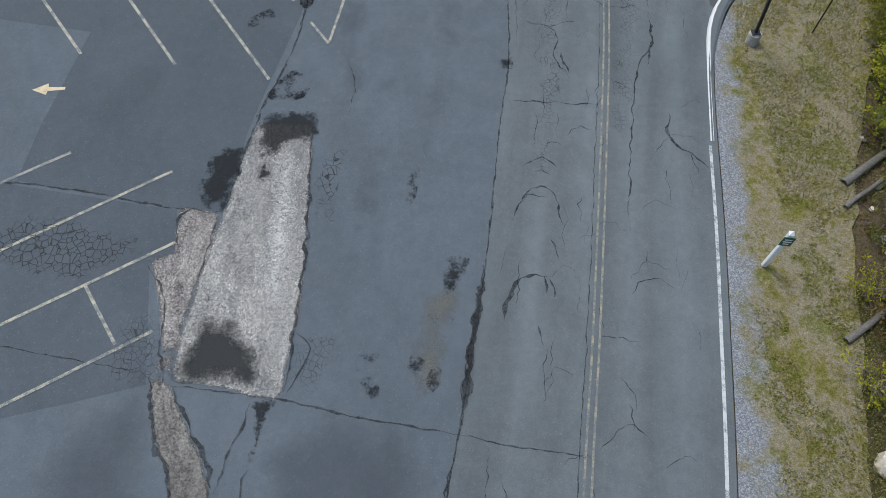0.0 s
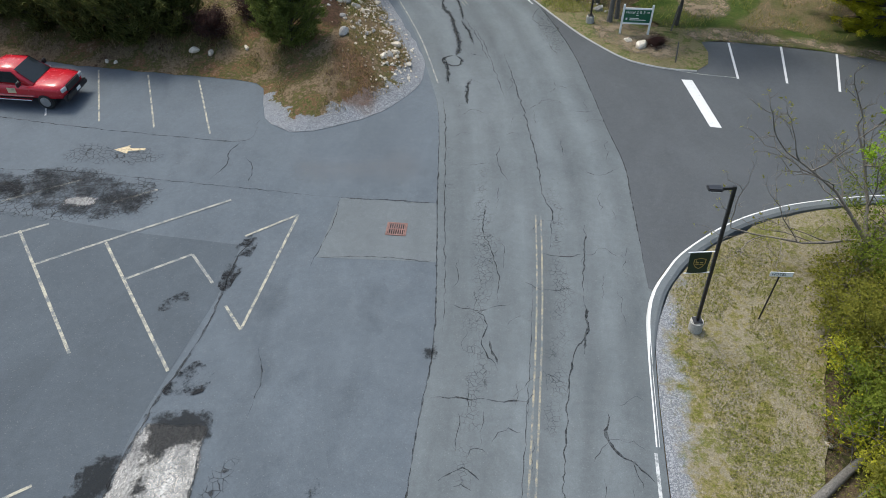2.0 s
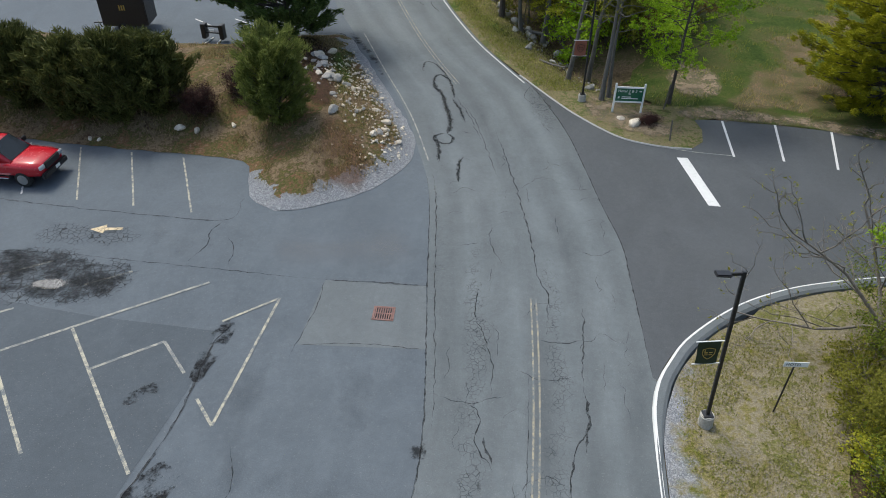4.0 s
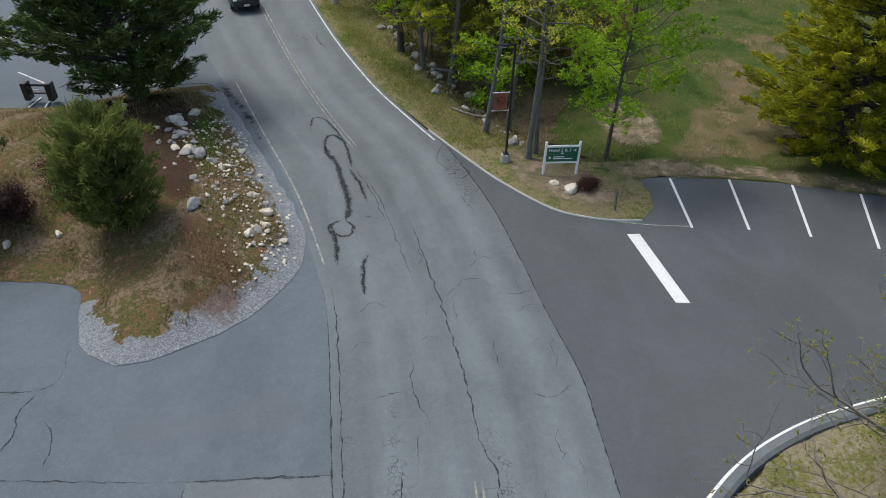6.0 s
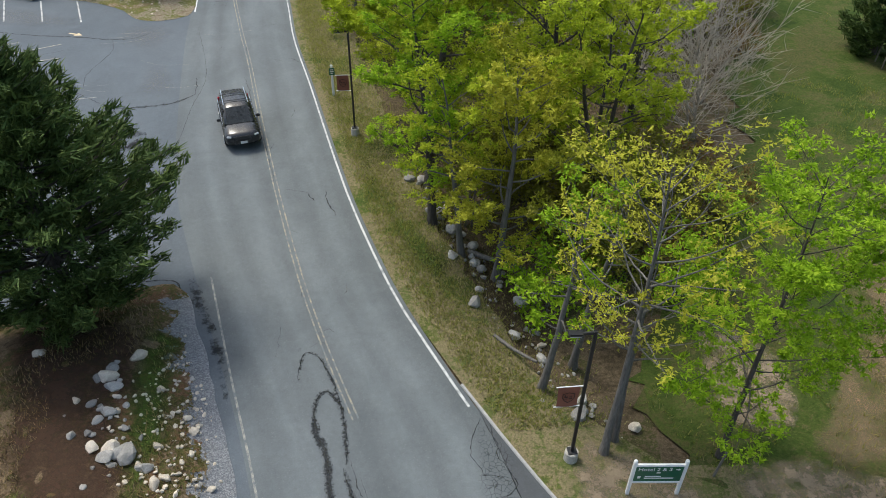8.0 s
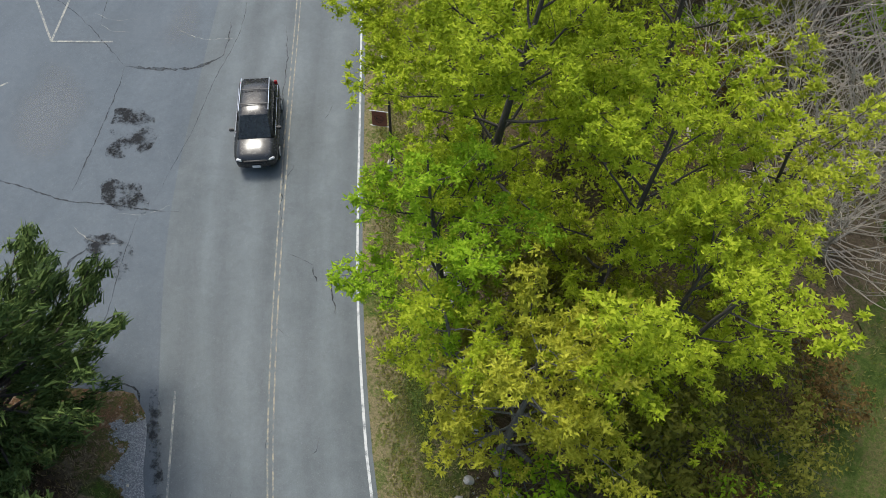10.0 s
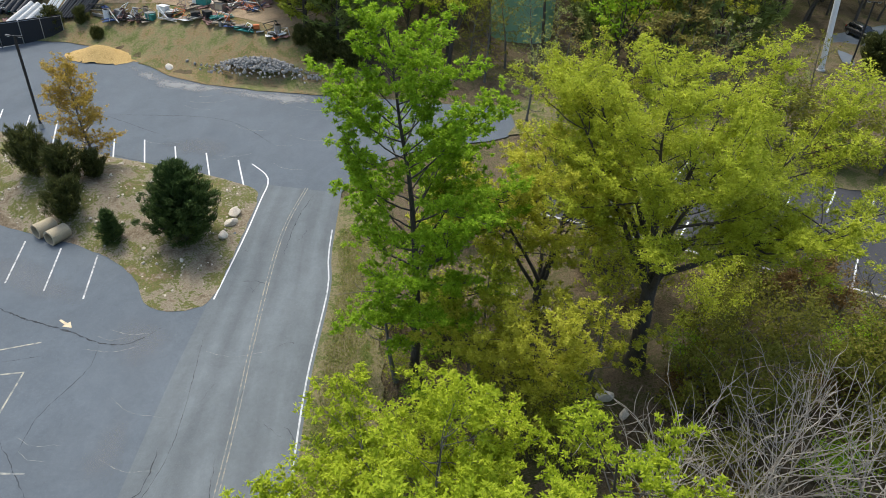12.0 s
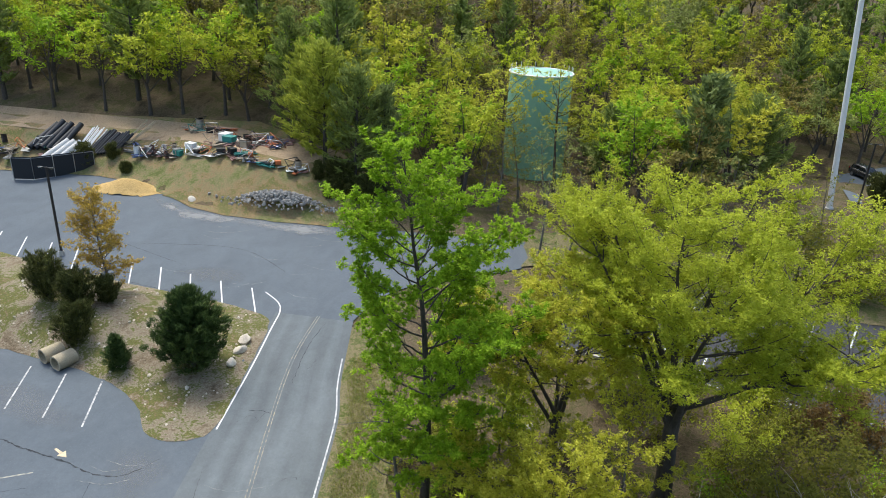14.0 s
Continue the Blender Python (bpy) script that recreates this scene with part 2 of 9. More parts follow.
BARK_GREY = bark("grey_bark", (0.08, 0.072, 0.063), (0.19, 0.178, 0.16))
BARK_DARK = bark("dark_bark", (0.035, 0.03, 0.026), (0.10, 0.085, 0.07))
BARK_TWIG = bark("grey_brown_twigs", (0.12, 0.10, 0.08), (0.28, 0.25, 0.21))
BARK_PALE = bark("weathered_twigs", (0.26, 0.225, 0.18), (0.47, 0.42, 0.35))


def foliage(name, a, b, c, through=0.5):
    """Thin leaves: each leaf its own tone, light shining through."""
    n = Nodes(name)
    isl = n.add("NewGeometry").outputs["Random Per Island"]
    rnd = n.add("ObjectInfo").outputs["Random"]
    blot = n.noise(n.obj(), 0.45, 3)
    f = n.math("ADD", n.math("MULTIPLY", isl, 0.45), n.math("ADD", n.math("MULTIPLY", blot, 0.45), n.math("MULTIPLY", rnd, 0.12)))
    col = n.ramp(f, [(0.22, a), (0.5, b), (0.8, c)])
    n.done(col, 0.6, spec=0.1)
    tr = n.add("BsdfTranslucent")
    n.put(tr.inputs["Color"], col)
    mix = n.add("MixShader")
    mix.inputs[0].default_value = through
    n.t.links.new(n.p.outputs[0], mix.inputs[1])
    n.t.links.new(tr.outputs[0], mix.inputs[2])
    n.t.links.new(mix.outputs[0], n.out.inputs["Surface"])
    return n.m


LEAF_GREEN = foliage("fresh_green_leaves", (0.160, 0.280, 0.014), (0.285, 0.445, 0.022), (0.430, 0.565, 0.040))
LEAF_SPRING = foliage("spring_green_leaves", (0.235, 0.310, 0.018), (0.390, 0.475, 0.028), (0.545, 0.595, 0.052))
LEAF_LIME = foliage("lime_leaves", (0.285, 0.340, 0.028), (0.455, 0.505, 0.045), (0.610, 0.630, 0.075))
LEAF_YELLOW = foliage("yellow_green_leaves", (0.310, 0.325, 0.030), (0.485, 0.485, 0.050), (0.640, 0.610, 0.085))
LEAF_BUSH = foliage("deep_bush_leaves", (0.075, 0.105, 0.014), (0.135, 0.175, 0.022), (0.230, 0.275, 0.040), 0.45)
LEAF_OLIVE = foliage("olive_leaves", (0.120, 0.125, 0.020), (0.205, 0.205, 0.032), (0.300, 0.290, 0.052))
LEAF_GOLD = foliage("golden_needles", (0.170, 0.180, 0.010), (0.310, 0.310, 0.018), (0.470, 0.450, 0.035), 0.4)
LEAF_SOFT = foliage("pale_young_leaves", (0.190, 0.220, 0.055), (0.300, 0.340, 0.095), (0.420, 0.450, 0.150))
LEAF_BRONZE = foliage("bronze_young_leaves", (0.170, 0.145, 0.040), (0.270, 0.230, 0.065), (0.380, 0.330, 0.100))
LEAF_AMBER = foliage("amber_leaves", (0.320, 0.210, 0.034), (0.460, 0.320, 0.052), (0.560, 0.430, 0.088))
LEAF_RUST = foliage("rusty_leaves", (0.120, 0.075, 0.026), (0.200, 0.128, 0.044), (0.280, 0.190, 0.065))
LEAF_PURPLE = foliage("purple_leaves", (0.024, 0.012, 0.011), (0.045, 0.020, 0.017), (0.070, 0.034, 0.024), 0.1)
NEEDLE_DARK = foliage("dark_needles", (0.030, 0.054, 0.015), (0.066, 0.104, 0.028), (0.130, 0.180, 0.050), 0.12)
NEEDLE_CEDAR = foliage("cedar_needles", (0.044, 0.052, 0.015), (0.085, 0.094, 0.027), (0.160, 0.160, 0.048), 0.2)
NEEDLE_BUSH = foliage("pine_bush_needles", (0.085, 0.108, 0.026), (0.160, 0.192, 0.046), (0.265, 0.285, 0.084), 0.35)
NEEDLE_PINE = foliage("deep_pine_needles", (0.115, 0.150, 0.050), (0.200, 0.250, 0.080), (0.310, 0.360, 0.120), 0.35)
NEEDLE_LIME = foliage("lime_pine_needles", (0.200, 0.235, 0.030), (0.340, 0.385, 0.050), (0.480, 0.515, 0.080), 0.4)
NEEDLE_SOFT = foliage("soft_pine_needles", (0.125, 0.165, 0.040), (0.210, 0.265, 0.066), (0.320, 0.370, 0.100), 0.35)
GRASS_BLADE = foliage("grass_blades", (0.17, 0.20, 0.030), (0.29, 0.29, 0.075), (0.42, 0.37, 0.20), 0.6)
DRY_BLADE = foliage("dry_blades", (0.15, 0.135, 0.040), (0.27, 0.205, 0.10), (0.40, 0.31, 0.195), 0.5)

BLACK_PAINT = plain("black_powder_coat", (0.016, 0.016, 0.018), 0.4, vary=0.3)
BLACK_CLOTH = plain("black_mesh_cloth", (0.016, 0.018, 0.022), 0.8, vary=0.4)
WHITE_PAINT = plain("white_gloss_paint", (0.78, 0.78, 0.76), 0.4, vary=0.06)
GREEN_PAINT = plain("dark_green_sign", (0.012, 0.105, 0.055), 0.45, vary=0.1)
GOLD_PAINT = plain("old_gold_print", (0.34, 0.24, 0.06), 0.5)
BROWN_CLOTH = plain("faded_brown_banner", (0.24, 0.085, 0.05), 0.8)
GREEN_CLOTH = plain("black_green_banner", (0.018, 0.03, 0.012), 0.7)
RED_PAINT = plain("red_car_paint", (0.42, 0.012, 0.022), 0.22, vary=0.06, spec=0.6)
CAR_BLACK = plain("black_car_paint", (0.020, 0.021, 0.023), 0.24, vary=0.1, spec=0.55)
HEADLIGHT = plain("headlight_lens", (0.42, 0.44, 0.46), 0.15, vary=0.2, spec=0.6)
CHROME = plain("chrome", (0.75, 0.76, 0.78), 0.15, 1.0, vary=0.05)
RUBBER = plain("tyre_rubber", (0.018, 0.018, 0.018), 0.85, vary=0.2)
ALLOY = plain("wheel_alloy", (0.45, 0.46, 0.47), 0.35, 0.9, vary=0.1)
CAR_GLASS = plain("dark_car_glass", (0.02, 0.028, 0.03), 0.06, vary=0.1, spec=0.9)
RUST_IRON = plain("rusty_iron", (0.19, 0.105, 0.090), 0.85, vary=0.4)
TANK_GREEN = plain("pale_green_tank", (0.26, 0.47, 0.35), 0.55, vary=0.12, scale=0.6)


# ---- shaping helpers ----
def gz(y):
    """Height of the pavement: a gentle rise to the north."""
    u = (np.clip(y, -40, 122) - 30) / 50
    return 0.578 * u + 0.6 * u * u


def gzf(y):
    return float(gz(y))


def spline(pts, step=0.7, closed=False):
    """A Catmull-Rom curve through a few plan points, as an array of even steps."""
    p = np.array(pts, float)
    q = np.vstack([p[-1], p, p[0], p[1]]) if closed else np.vstack([2 * p[0] - p[1], p, 2 * p[-1] - p[-2]])
    out = []
    for i in range(1, len(q) - 2):
        k = max(1, int(np.linalg.norm(q[i + 1] - q[i]) / step))
        t = np.arange(k)[:, None] / k
        a, b, c, d = q[i - 1], q[i], q[i + 1], q[i + 2]
        out.append(0.5 * (2 * b + (c - a) * t + (2 * a - 5 * b + 4 * c - d) * t**2 + (3 * b - a - 3 * c + d) * t**3))
    if not closed:
        out.append(p[-1:])
    return np.vstack(out)


def straight(pts, step=0.7, closed=True):
    """The same with sharp corners."""
    p = np.array(pts, float)
    ends = np.vstack([p[1:], p[:1]]) if closed else p[1:]
    out = []
    for a, b in zip(p, ends):
        k = max(1, int(np.linalg.norm(b - a) / step))
        out.append(a + (b - a) * np.arange(k)[:, None] / k)
    return np.vstack(out if closed else out + [p[-1:]])


def rough_rim(p, amount, seed=0):
    """Frays an outline, as broken pavement and grass edges are."""
    q = [noise.noise_vector((x * 1.7 + seed, y * 1.7, seed * 3.1)) for x, y in p]
    r = [noise.noise_vector((x * 0.4 + seed, y * 0.4, seed * 1.1)) for x, y in p]
    return p + amount * np.array([[a.x + b.x, a.y + b.y] for a, b in zip(q, r)])


def rim_distance(xy, ring):
    """Distance of points from a closed outline, positive inside."""
    xy, a = np.asarray(xy, float), np.asarray(ring, float)
    b = np.roll(a, -1, 0)
    best, inside = np.full(len(xy), 1e9), np.zeros(len(xy), bool)
    for p, q in zip(a, b):
        e = q - p
        t = np.clip(((xy - p) @ e) / max(e @ e, 1e-9), 0, 1)
        best = np.minimum(best, np.hypot(*(xy - p - t[:, None] * e).T))
        if p[1] != q[1]:
            cross = (p[1] > xy[:, 1]) != (q[1] > xy[:, 1])
            inside ^= cross & (xy[:, 0] < (q[0] - p[0]) * (xy[:, 1] - p[1]) / (q[1] - p[1]) + p[0])
    return np.where(inside, best, -best)


def line_distance(xy, line):
    """Distance of points from an open line."""
    xy, best = np.asarray(xy, float), np.full(len(xy), 1e9)
    for p, q in zip(line, line[1:]):
        e = q - p
        t = np.clip(((xy - p) @ e) / max(e @ e, 1e-9), 0, 1)
        best = np.minimum(best, np.hypot(*(xy - p - t[:, None] * e).T))
    return best


def quick_mesh(name, verts, faces, mat, smooth=False):
    """A mesh from numpy arrays; faces all of one size."""
    me = bpy.data.meshes.new(name)
    verts, faces = np.asarray(verts, np.float32), np.asarray(faces, np.int32)
    k = faces.shape[1]
    me.vertices.add(len(verts))
    me.vertices.foreach_set("co", verts.ravel())
    me.loops.add(faces.size)
    me.loops.foreach_set("vertex_index", faces.ravel())
    me.polygons.add(len(faces))
    me.polygons.foreach_set("loop_start", np.arange(0, faces.size, k, dtype=np.int32))
    me.polygons.foreach_set("use_smooth", np.full(len(faces), smooth))
    me.materials.append(mat)
    me.update(calc_edges=True)
    me.validate()
    return me


def flat_area(name, ring, mat, lift=0.0, step=2.0, relief=None, parent=None, rim=None, smooth=True):
    """A sheet with the given outline, laid on the rise of the ground and relief(x, y) above it."""
    from mathutils.geometry import delaunay_2d_cdt

    ring = np.asarray(ring, float)
    lo, hi = ring.min(0), ring.max(0)
    gx, gy = np.meshgrid(np.arange(lo[0], hi[0], step), np.arange(lo[1], hi[1], step))
    inner = np.stack([gx.ravel(), gy.ravel()], -1) + np.random.uniform(-0.2, 0.2, (gx.size, 2)) * step
    inner = inner[rim_distance(inner, ring) > step * 0.35]
    pts = np.vstack([ring, inner])
    verts, _, faces, *_ = delaunay_2d_cdt([Vector(p) for p in pts], [], [list(range(len(ring)))], 1, 1e-5)
    xy = np.array([(v.x, v.y) for v in verts])
    z = gz(xy[:, 1]) + lift + (relief(xy[:, 0], xy[:, 1]) if relief else 0)
    me = quick_mesh(name, np.column_stack([xy, z]), np.array(faces), mat, smooth)
    if rim is not None:
        d = line_distance(xy, rim) if rim is not True else rim_distance(xy, ring)
        me.attributes.new("rim", "FLOAT", "POINT").data.foreach_set("value", d.astype(np.float32))
    ob = new(name, me)
    ob.parent = parent
    return ob


def strip(name, line, width, mat, lift, parent=None, taper=False, wobble=0.0, seed=0):
    """A painted line, tar strip or crack along a plan curve, lying on the pavement."""
    p = np.asarray(line, float)
    d = np.gradient(p, axis=0)
    n = np.stack([-d[:, 1], d[:, 0]], -1) / np.maximum(np.hypot(*d.T), 1e-6)[:, None]
    w = np.full(len(p), width / 2)
    if wobble:
        w = w * np.array([max(0.15, 1 + wobble * noise.noise((i * 0.9, seed * 7.7, 0.3))) for i in range(len(p))])
    if taper:
        w = w * np.clip(np.minimum(np.arange(len(p)), np.arange(len(p))[::-1]) / max(1, len(p) * 0.15), 0.2, 1)
    a, b = p + n * w[:, None], p - n * w[:, None]
    xy = np.stack([a, b], 1).reshape(-1, 2)
    i = np.arange(len(p) - 1) * 2
    me = quick_mesh(name, np.column_stack([xy, gz(xy[:, 1]) + lift]), np.stack([i, i + 1, i + 3, i + 2], -1), mat)
    ob = new(name, me)
    ob.parent = parent
    return ob


def part(name, bm, mat, parent, label=""):
    """Links a bmesh as one mesh object under a thing or a part."""
    me = bpy.data.meshes.new(name)
    bm.to_mesh(me)
    bm.free()
    me.materials.append(mat)
    ob = new(name, me)
    ob.parent = parent
    return tagged(ob, label)


def thing(name, m, label, category, group=""):
    """The Empty at a thing's base."""
    ob = new(name)
    ob.matrix_world = m
    ob.empty_display_size = 0.2
    return tagged(ob, label, category, group)


def box(bm, size, m, bevel=0.0):
    got = bmesh.ops.create_cube(bm, size=1.0, matrix=m @ Matrix.Diagonal((*size, 1)))
    if bevel:
        edges = list({e for v in got["verts"] for e in v.link_edges})
        bmesh.ops.bevel(bm, geom=edges, offset=bevel, segments=2, affect="EDGES")


def rod(bm, a, b, r, r2=None, sides=10):
    a, b = Vector(a), Vector(b)
    m = Matrix.Translation((a + b) / 2) @ (b - a).to_track_quat("Z", "Y").to_matrix().to_4x4()
    bmesh.ops.create_cone(bm, cap_ends=True, segments=sides, radius1=r, radius2=r if r2 is None else r2, depth=(b - a).length, matrix=m)


def one_box(name, size, m, mat, parent, bevel=0.0, label=""):
    bm = bmesh.new()
    box(bm, size, m, bevel)
    return part(name, bm, mat, parent, label)


def one_rod(name, a, b, r, mat, parent, r2=None, sides=10, label=""):
    bm = bmesh.new()
    rod(bm, a, b, r, r2, sides)
    return part(name, bm, mat, parent, label)


def words(name, text, size, m, mat, parent):
    """Lettering in the built-in font, as a flat mesh."""
    cu = bpy.data.curves.new(name, "FONT")
    cu.body, cu.size, cu.align_x, cu.align_y = text, size, "CENTER", "CENTER"
    cu.extrude = 0.002
    tmp = bpy.data.objects.new(name, cu)
    me = bpy.data.meshes.new_from_object(tmp)
    bpy.data.objects.remove(tmp)
    me.materials.clear()
    me.materials.append(mat)
    ob = new(name, me)
    ob.parent = parent
    ob.matrix_local = m
    return ob


# ---- plan: outlines of pavements and islands ----
ROAD_L = spline([(-6, -30), (-1.6, -5), (0.3, 4.1), (1.2, 9), (1.9, 14.2), (2.45, 18), (2.6, 24.8), (2.7, 31.5), (2.2, 35.2), (1.45, 39.5), (0.1, 44.2), (-2.3, 51), (-4.6, 58.5), (-6.1, 67), (-7.4, 76), (-8.2, 83.2), (-9.3, 91), (-9.8, 97)], 1.0)
ROAD_R = spline([(2.0, -30), (6.0, -5), (7.4, 2.2), (8.15, 6.6), (8.75, 10.3), (9.45, 15.3), (9.95, 18), (10.35, 20.2), (10.5, 22.4), (10.85, 27.3), (10.6, 30.3), (10.4, 33.5), (10.05, 37.1), (9.4, 41.2), (8.3, 44.1), (7.15, 47), (6.15, 49.8), (4.7, 55.2), (3.6, 60.3), (1.85, 69.3), (0.3, 77), (-0.8, 84.9), (-1.9, 89), (-3.4, 97)], 1.0)
CENTRE = spline([(-1, -30), (2.6, -4), (3.6, 2.6), (4.4, 7.3), (5.6, 15.1), (6.2, 19.5), (6.65, 24), (6.8, 27.1), (6.8, 32.4), (6.2, 37.6), (3.2, 46.9), (1.5, 53.3), (-0.6, 62.9), (-2.6, 73), (-4.0, 79.4), (-6.0, 90.1), (-6.3, 98)], 0.5)
ENTRY_KERB = spline([(10.1, 19.5), (10.8, 20.6), (11.7, 21.6), (13.1, 22.7), (14.4, 23.5), (15.8, 24.1), (17.6, 24.6), (20.6, 25.0), (22.9, 24.9), (27, 24.2)], 0.4)
NORTH_KERB = spline([(8.35, 44.2), (9.8, 41.15), (11.0, 38.9), (12.6, 36.7), (13.8, 35.9), (15.1, 35.45), (16.2, 35.3)], 0.4)
NORTH_LAWN_EDGE = [(16.2, 35.3), (17.0, 36.0), (17.35, 37.2), (17.2, 38.5), (18.9, 38.4), (21.7, 37.8), (24.4, 37.1), (27.0, 36.0), (33, 33.5), (44, 30)]
ISLE_1 = spline([(-40, 40.5), (-22, 37.3), (-14.9, 35.9), (-9.5, 34.9), (-6.5, 34.25), (-5.9, 32.6), (-5.5, 31.2), (-4.7, 30.25), (-3.6, 29.95), (-1.9, 30.5), (0.0, 31.7), (1.5, 33.6), (2.05, 35.4), (1.75, 37.6), (0.95, 40.2), (-0.4, 44.3), (-1.55, 47.6), (-2.7, 50.3), (-4.2, 50.6), (-7.0, 50.2), (-11, 49.0), (-17, 49.8), (-28, 52), (-40, 54)], 0.5, True)
ISLE_2 = spline([(-60, 95), (-40, 89.2), (-26.1, 87.3), (-20.0, 86.4), (-16.2, 85.1), (-13.4, 83.2), (-12.0, 81.4), (-10.3, 81.0), (-8.6, 81.6), (-8.05, 83.2), (-8.75, 89.5), (-9.5, 94.5), (-10.3, 95.9), (-14.1, 97.1), (-20.8, 98.0), (-26.2, 98.8), (-38, 101), (-60, 106)], 0.5, True)
PAVED_NORTH = [(-3.4, 97), (-2.0, 101.5), (2.5, 106), (9, 109.5), (9, 115.4), (4, 115.2), (-10.2, 114.6), (-17, 114.1), (-22.5, 114.4), (-27.6, 115.6), (-32, 118.5), (-36, 120.8), (-41.7, 121.6), (-54, 120.4), (-75, 118)]


def isle_1_relief(x, y):
    d = np.maximum(rim_distance(np.stack([x, y], -1), ISLE_1), 0)
    lump = np.array([noise.noise((a * 0.5, b * 0.5, 3.0)) + 0.5 * noise.noise((a * 1.6, b * 1.6, 5.0)) for a, b in zip(x, y)])
    return 0.02 + 1.75 * (1 - np.exp(-((d / 3.2) ** 1.5))) + 0.16 * lump * np.clip(d, 0, 1)


def isle_2_relief(x, y):
    d = np.maximum(rim_distance(np.stack([x, y], -1), ISLE_2), 0)
    lump = np.array([noise.noise((a * 0.5, b * 0.5, 9.0)) + 0.5 * noise.noise((a * 1.6, b * 1.6, 2.0)) for a, b in zip(x, y)])
    west = np.clip((-11 - x) / 9, 0.2, 1)
    return 0.02 + 1.5 * west * (1 - np.exp(-((d / 3.0) ** 1.6))) + 0.16 * lump * np.clip(d, 0, 1)


def land(x, y):
    """Height of the open land above the pavement's rise: bank, yard and wooded hill to the north, a low wood to the east."""
    x, y = np.asarray(x, float), np.asarray(y, float)
    west = 1 / (1 + np.exp((x + 9) / 2.5))
    edge = np.interp(x, [-75, -54, -41.7, -36, -30, -22.5, -10], [118.5, 120.9, 122.1, 121.3, 117.6, 115.2, 115.0])
    bank = 3.6 * west * np.clip((y - edge) / 7.2, 0, 1) ** 0.9
    foot = np.interp(x, [-80, -30, -8, 10, 40, 80], [130, 133, 132, 145, 162, 166])
    rise = np.maximum(y - foot, 0)
    hill = 0.30 * rise - 0.10 * np.maximum(rise - 70, 0)
    side = 0.05 * np.maximum(np.abs(x) - 90, 0)
    dip = -0.9 * np.exp(-(((x - (13.5 - 0.12 * (y - 42))) / 3.5) ** 2)) * np.clip((y - 40.6) / 4, 0, 1) * np.clip((92 - y) / 8, 0, 1) * np.clip((x - np.interp(y, [38, 44, 58, 70, 97], [15, 10, 6.2, 4.0, -1])) / 3, 0, 1)
    return bank + hill + side + dip


# ---- ground ----
def make_ground():
    axis_x = np.unique(np.concatenate([np.arange(-420, -80, 20), np.arange(-80, 70, 1.5), np.arange(70, 440, 20)]))
    axis_y = np.unique(np.concatenate([np.arange(-160, -30, 12), np.arange(-30, 135, 1.5), np.arange(135, 240, 4), np.arange(240, 640, 20)]))
    gx, gy = np.meshgrid(axis_x, axis_y)
    x, y = gx.ravel(), gy.ravel()
    lump = np.array([noise.noise((a * 0.12, b * 0.12, 1.0)) for a, b in zip(x, y)]) * np.clip((y - 126) / 20, 0, 1) * 1.2
    z = gz(y) - 0.10 + land(x, y) + lump
    w = len(axis_x)
    i = (np.arange(len(axis_y) - 1)[:, None] * w + np.arange(w - 1)).ravel()
    me = quick_mesh("ground", np.column_stack([x, y, z]), np.stack([i, i + 1, i + w + 1, i + w], -1), WOODS, True)
    return tagged(new("ground", me), "brown leaf-littered ground under the woods", "ground", kind="structure")


make_ground()


def lay(name, ring, mat, label, category, **how):
    return tagged(flat_area(name, ring, mat, **how), label, category, kind="structure")


paved_ring = np.vstack([ROAD_R[:-1], spline(PAVED_NORTH, 2.0), [(-75, 60), (-75, -30), (-40, -30)]])
lot = lay("parking_lot", paved_ring, ASPHALT_LOT, "worn grey asphalt of the car parks", "parking lot", step=2.5)


def make_road():
    """The carriageway as one ribbon between its two edges."""
    k, cols = 170, 15
    ys = np.linspace(-30, 96.8, k)
    xl, xr = np.interp(ys, ROAD_L[:, 1], ROAD_L[:, 0]), np.interp(ys, ROAD_R[:, 1], ROAD_R[:, 0])
    u = np.linspace(0, 1, cols)
    x = xl[:, None] + (xr - xl)[:, None] * u
    y = np.repeat(ys[:, None], cols, 1)
    i = (np.arange(k - 1)[:, None] * cols + np.arange(cols - 1)).ravel()
    me = quick_mesh("road", np.column_stack([x.ravel(), y.ravel(), gz(y.ravel()) + 0.005]), np.stack([i, i + 1, i + cols + 1, i + cols], -1), ASPHALT_ROAD, True)
    me.attributes.new("across", "FLOAT", "POINT").data.foreach_set("value", np.tile(u, k).astype(np.float32))
    me.attributes.new("along", "FLOAT", "POINT").data.foreach_set("value", y.ravel().astype(np.float32))
    return tagged(new("road", me), "old two-lane asphalt road with pale wheel tracks", "road", kind="structure")


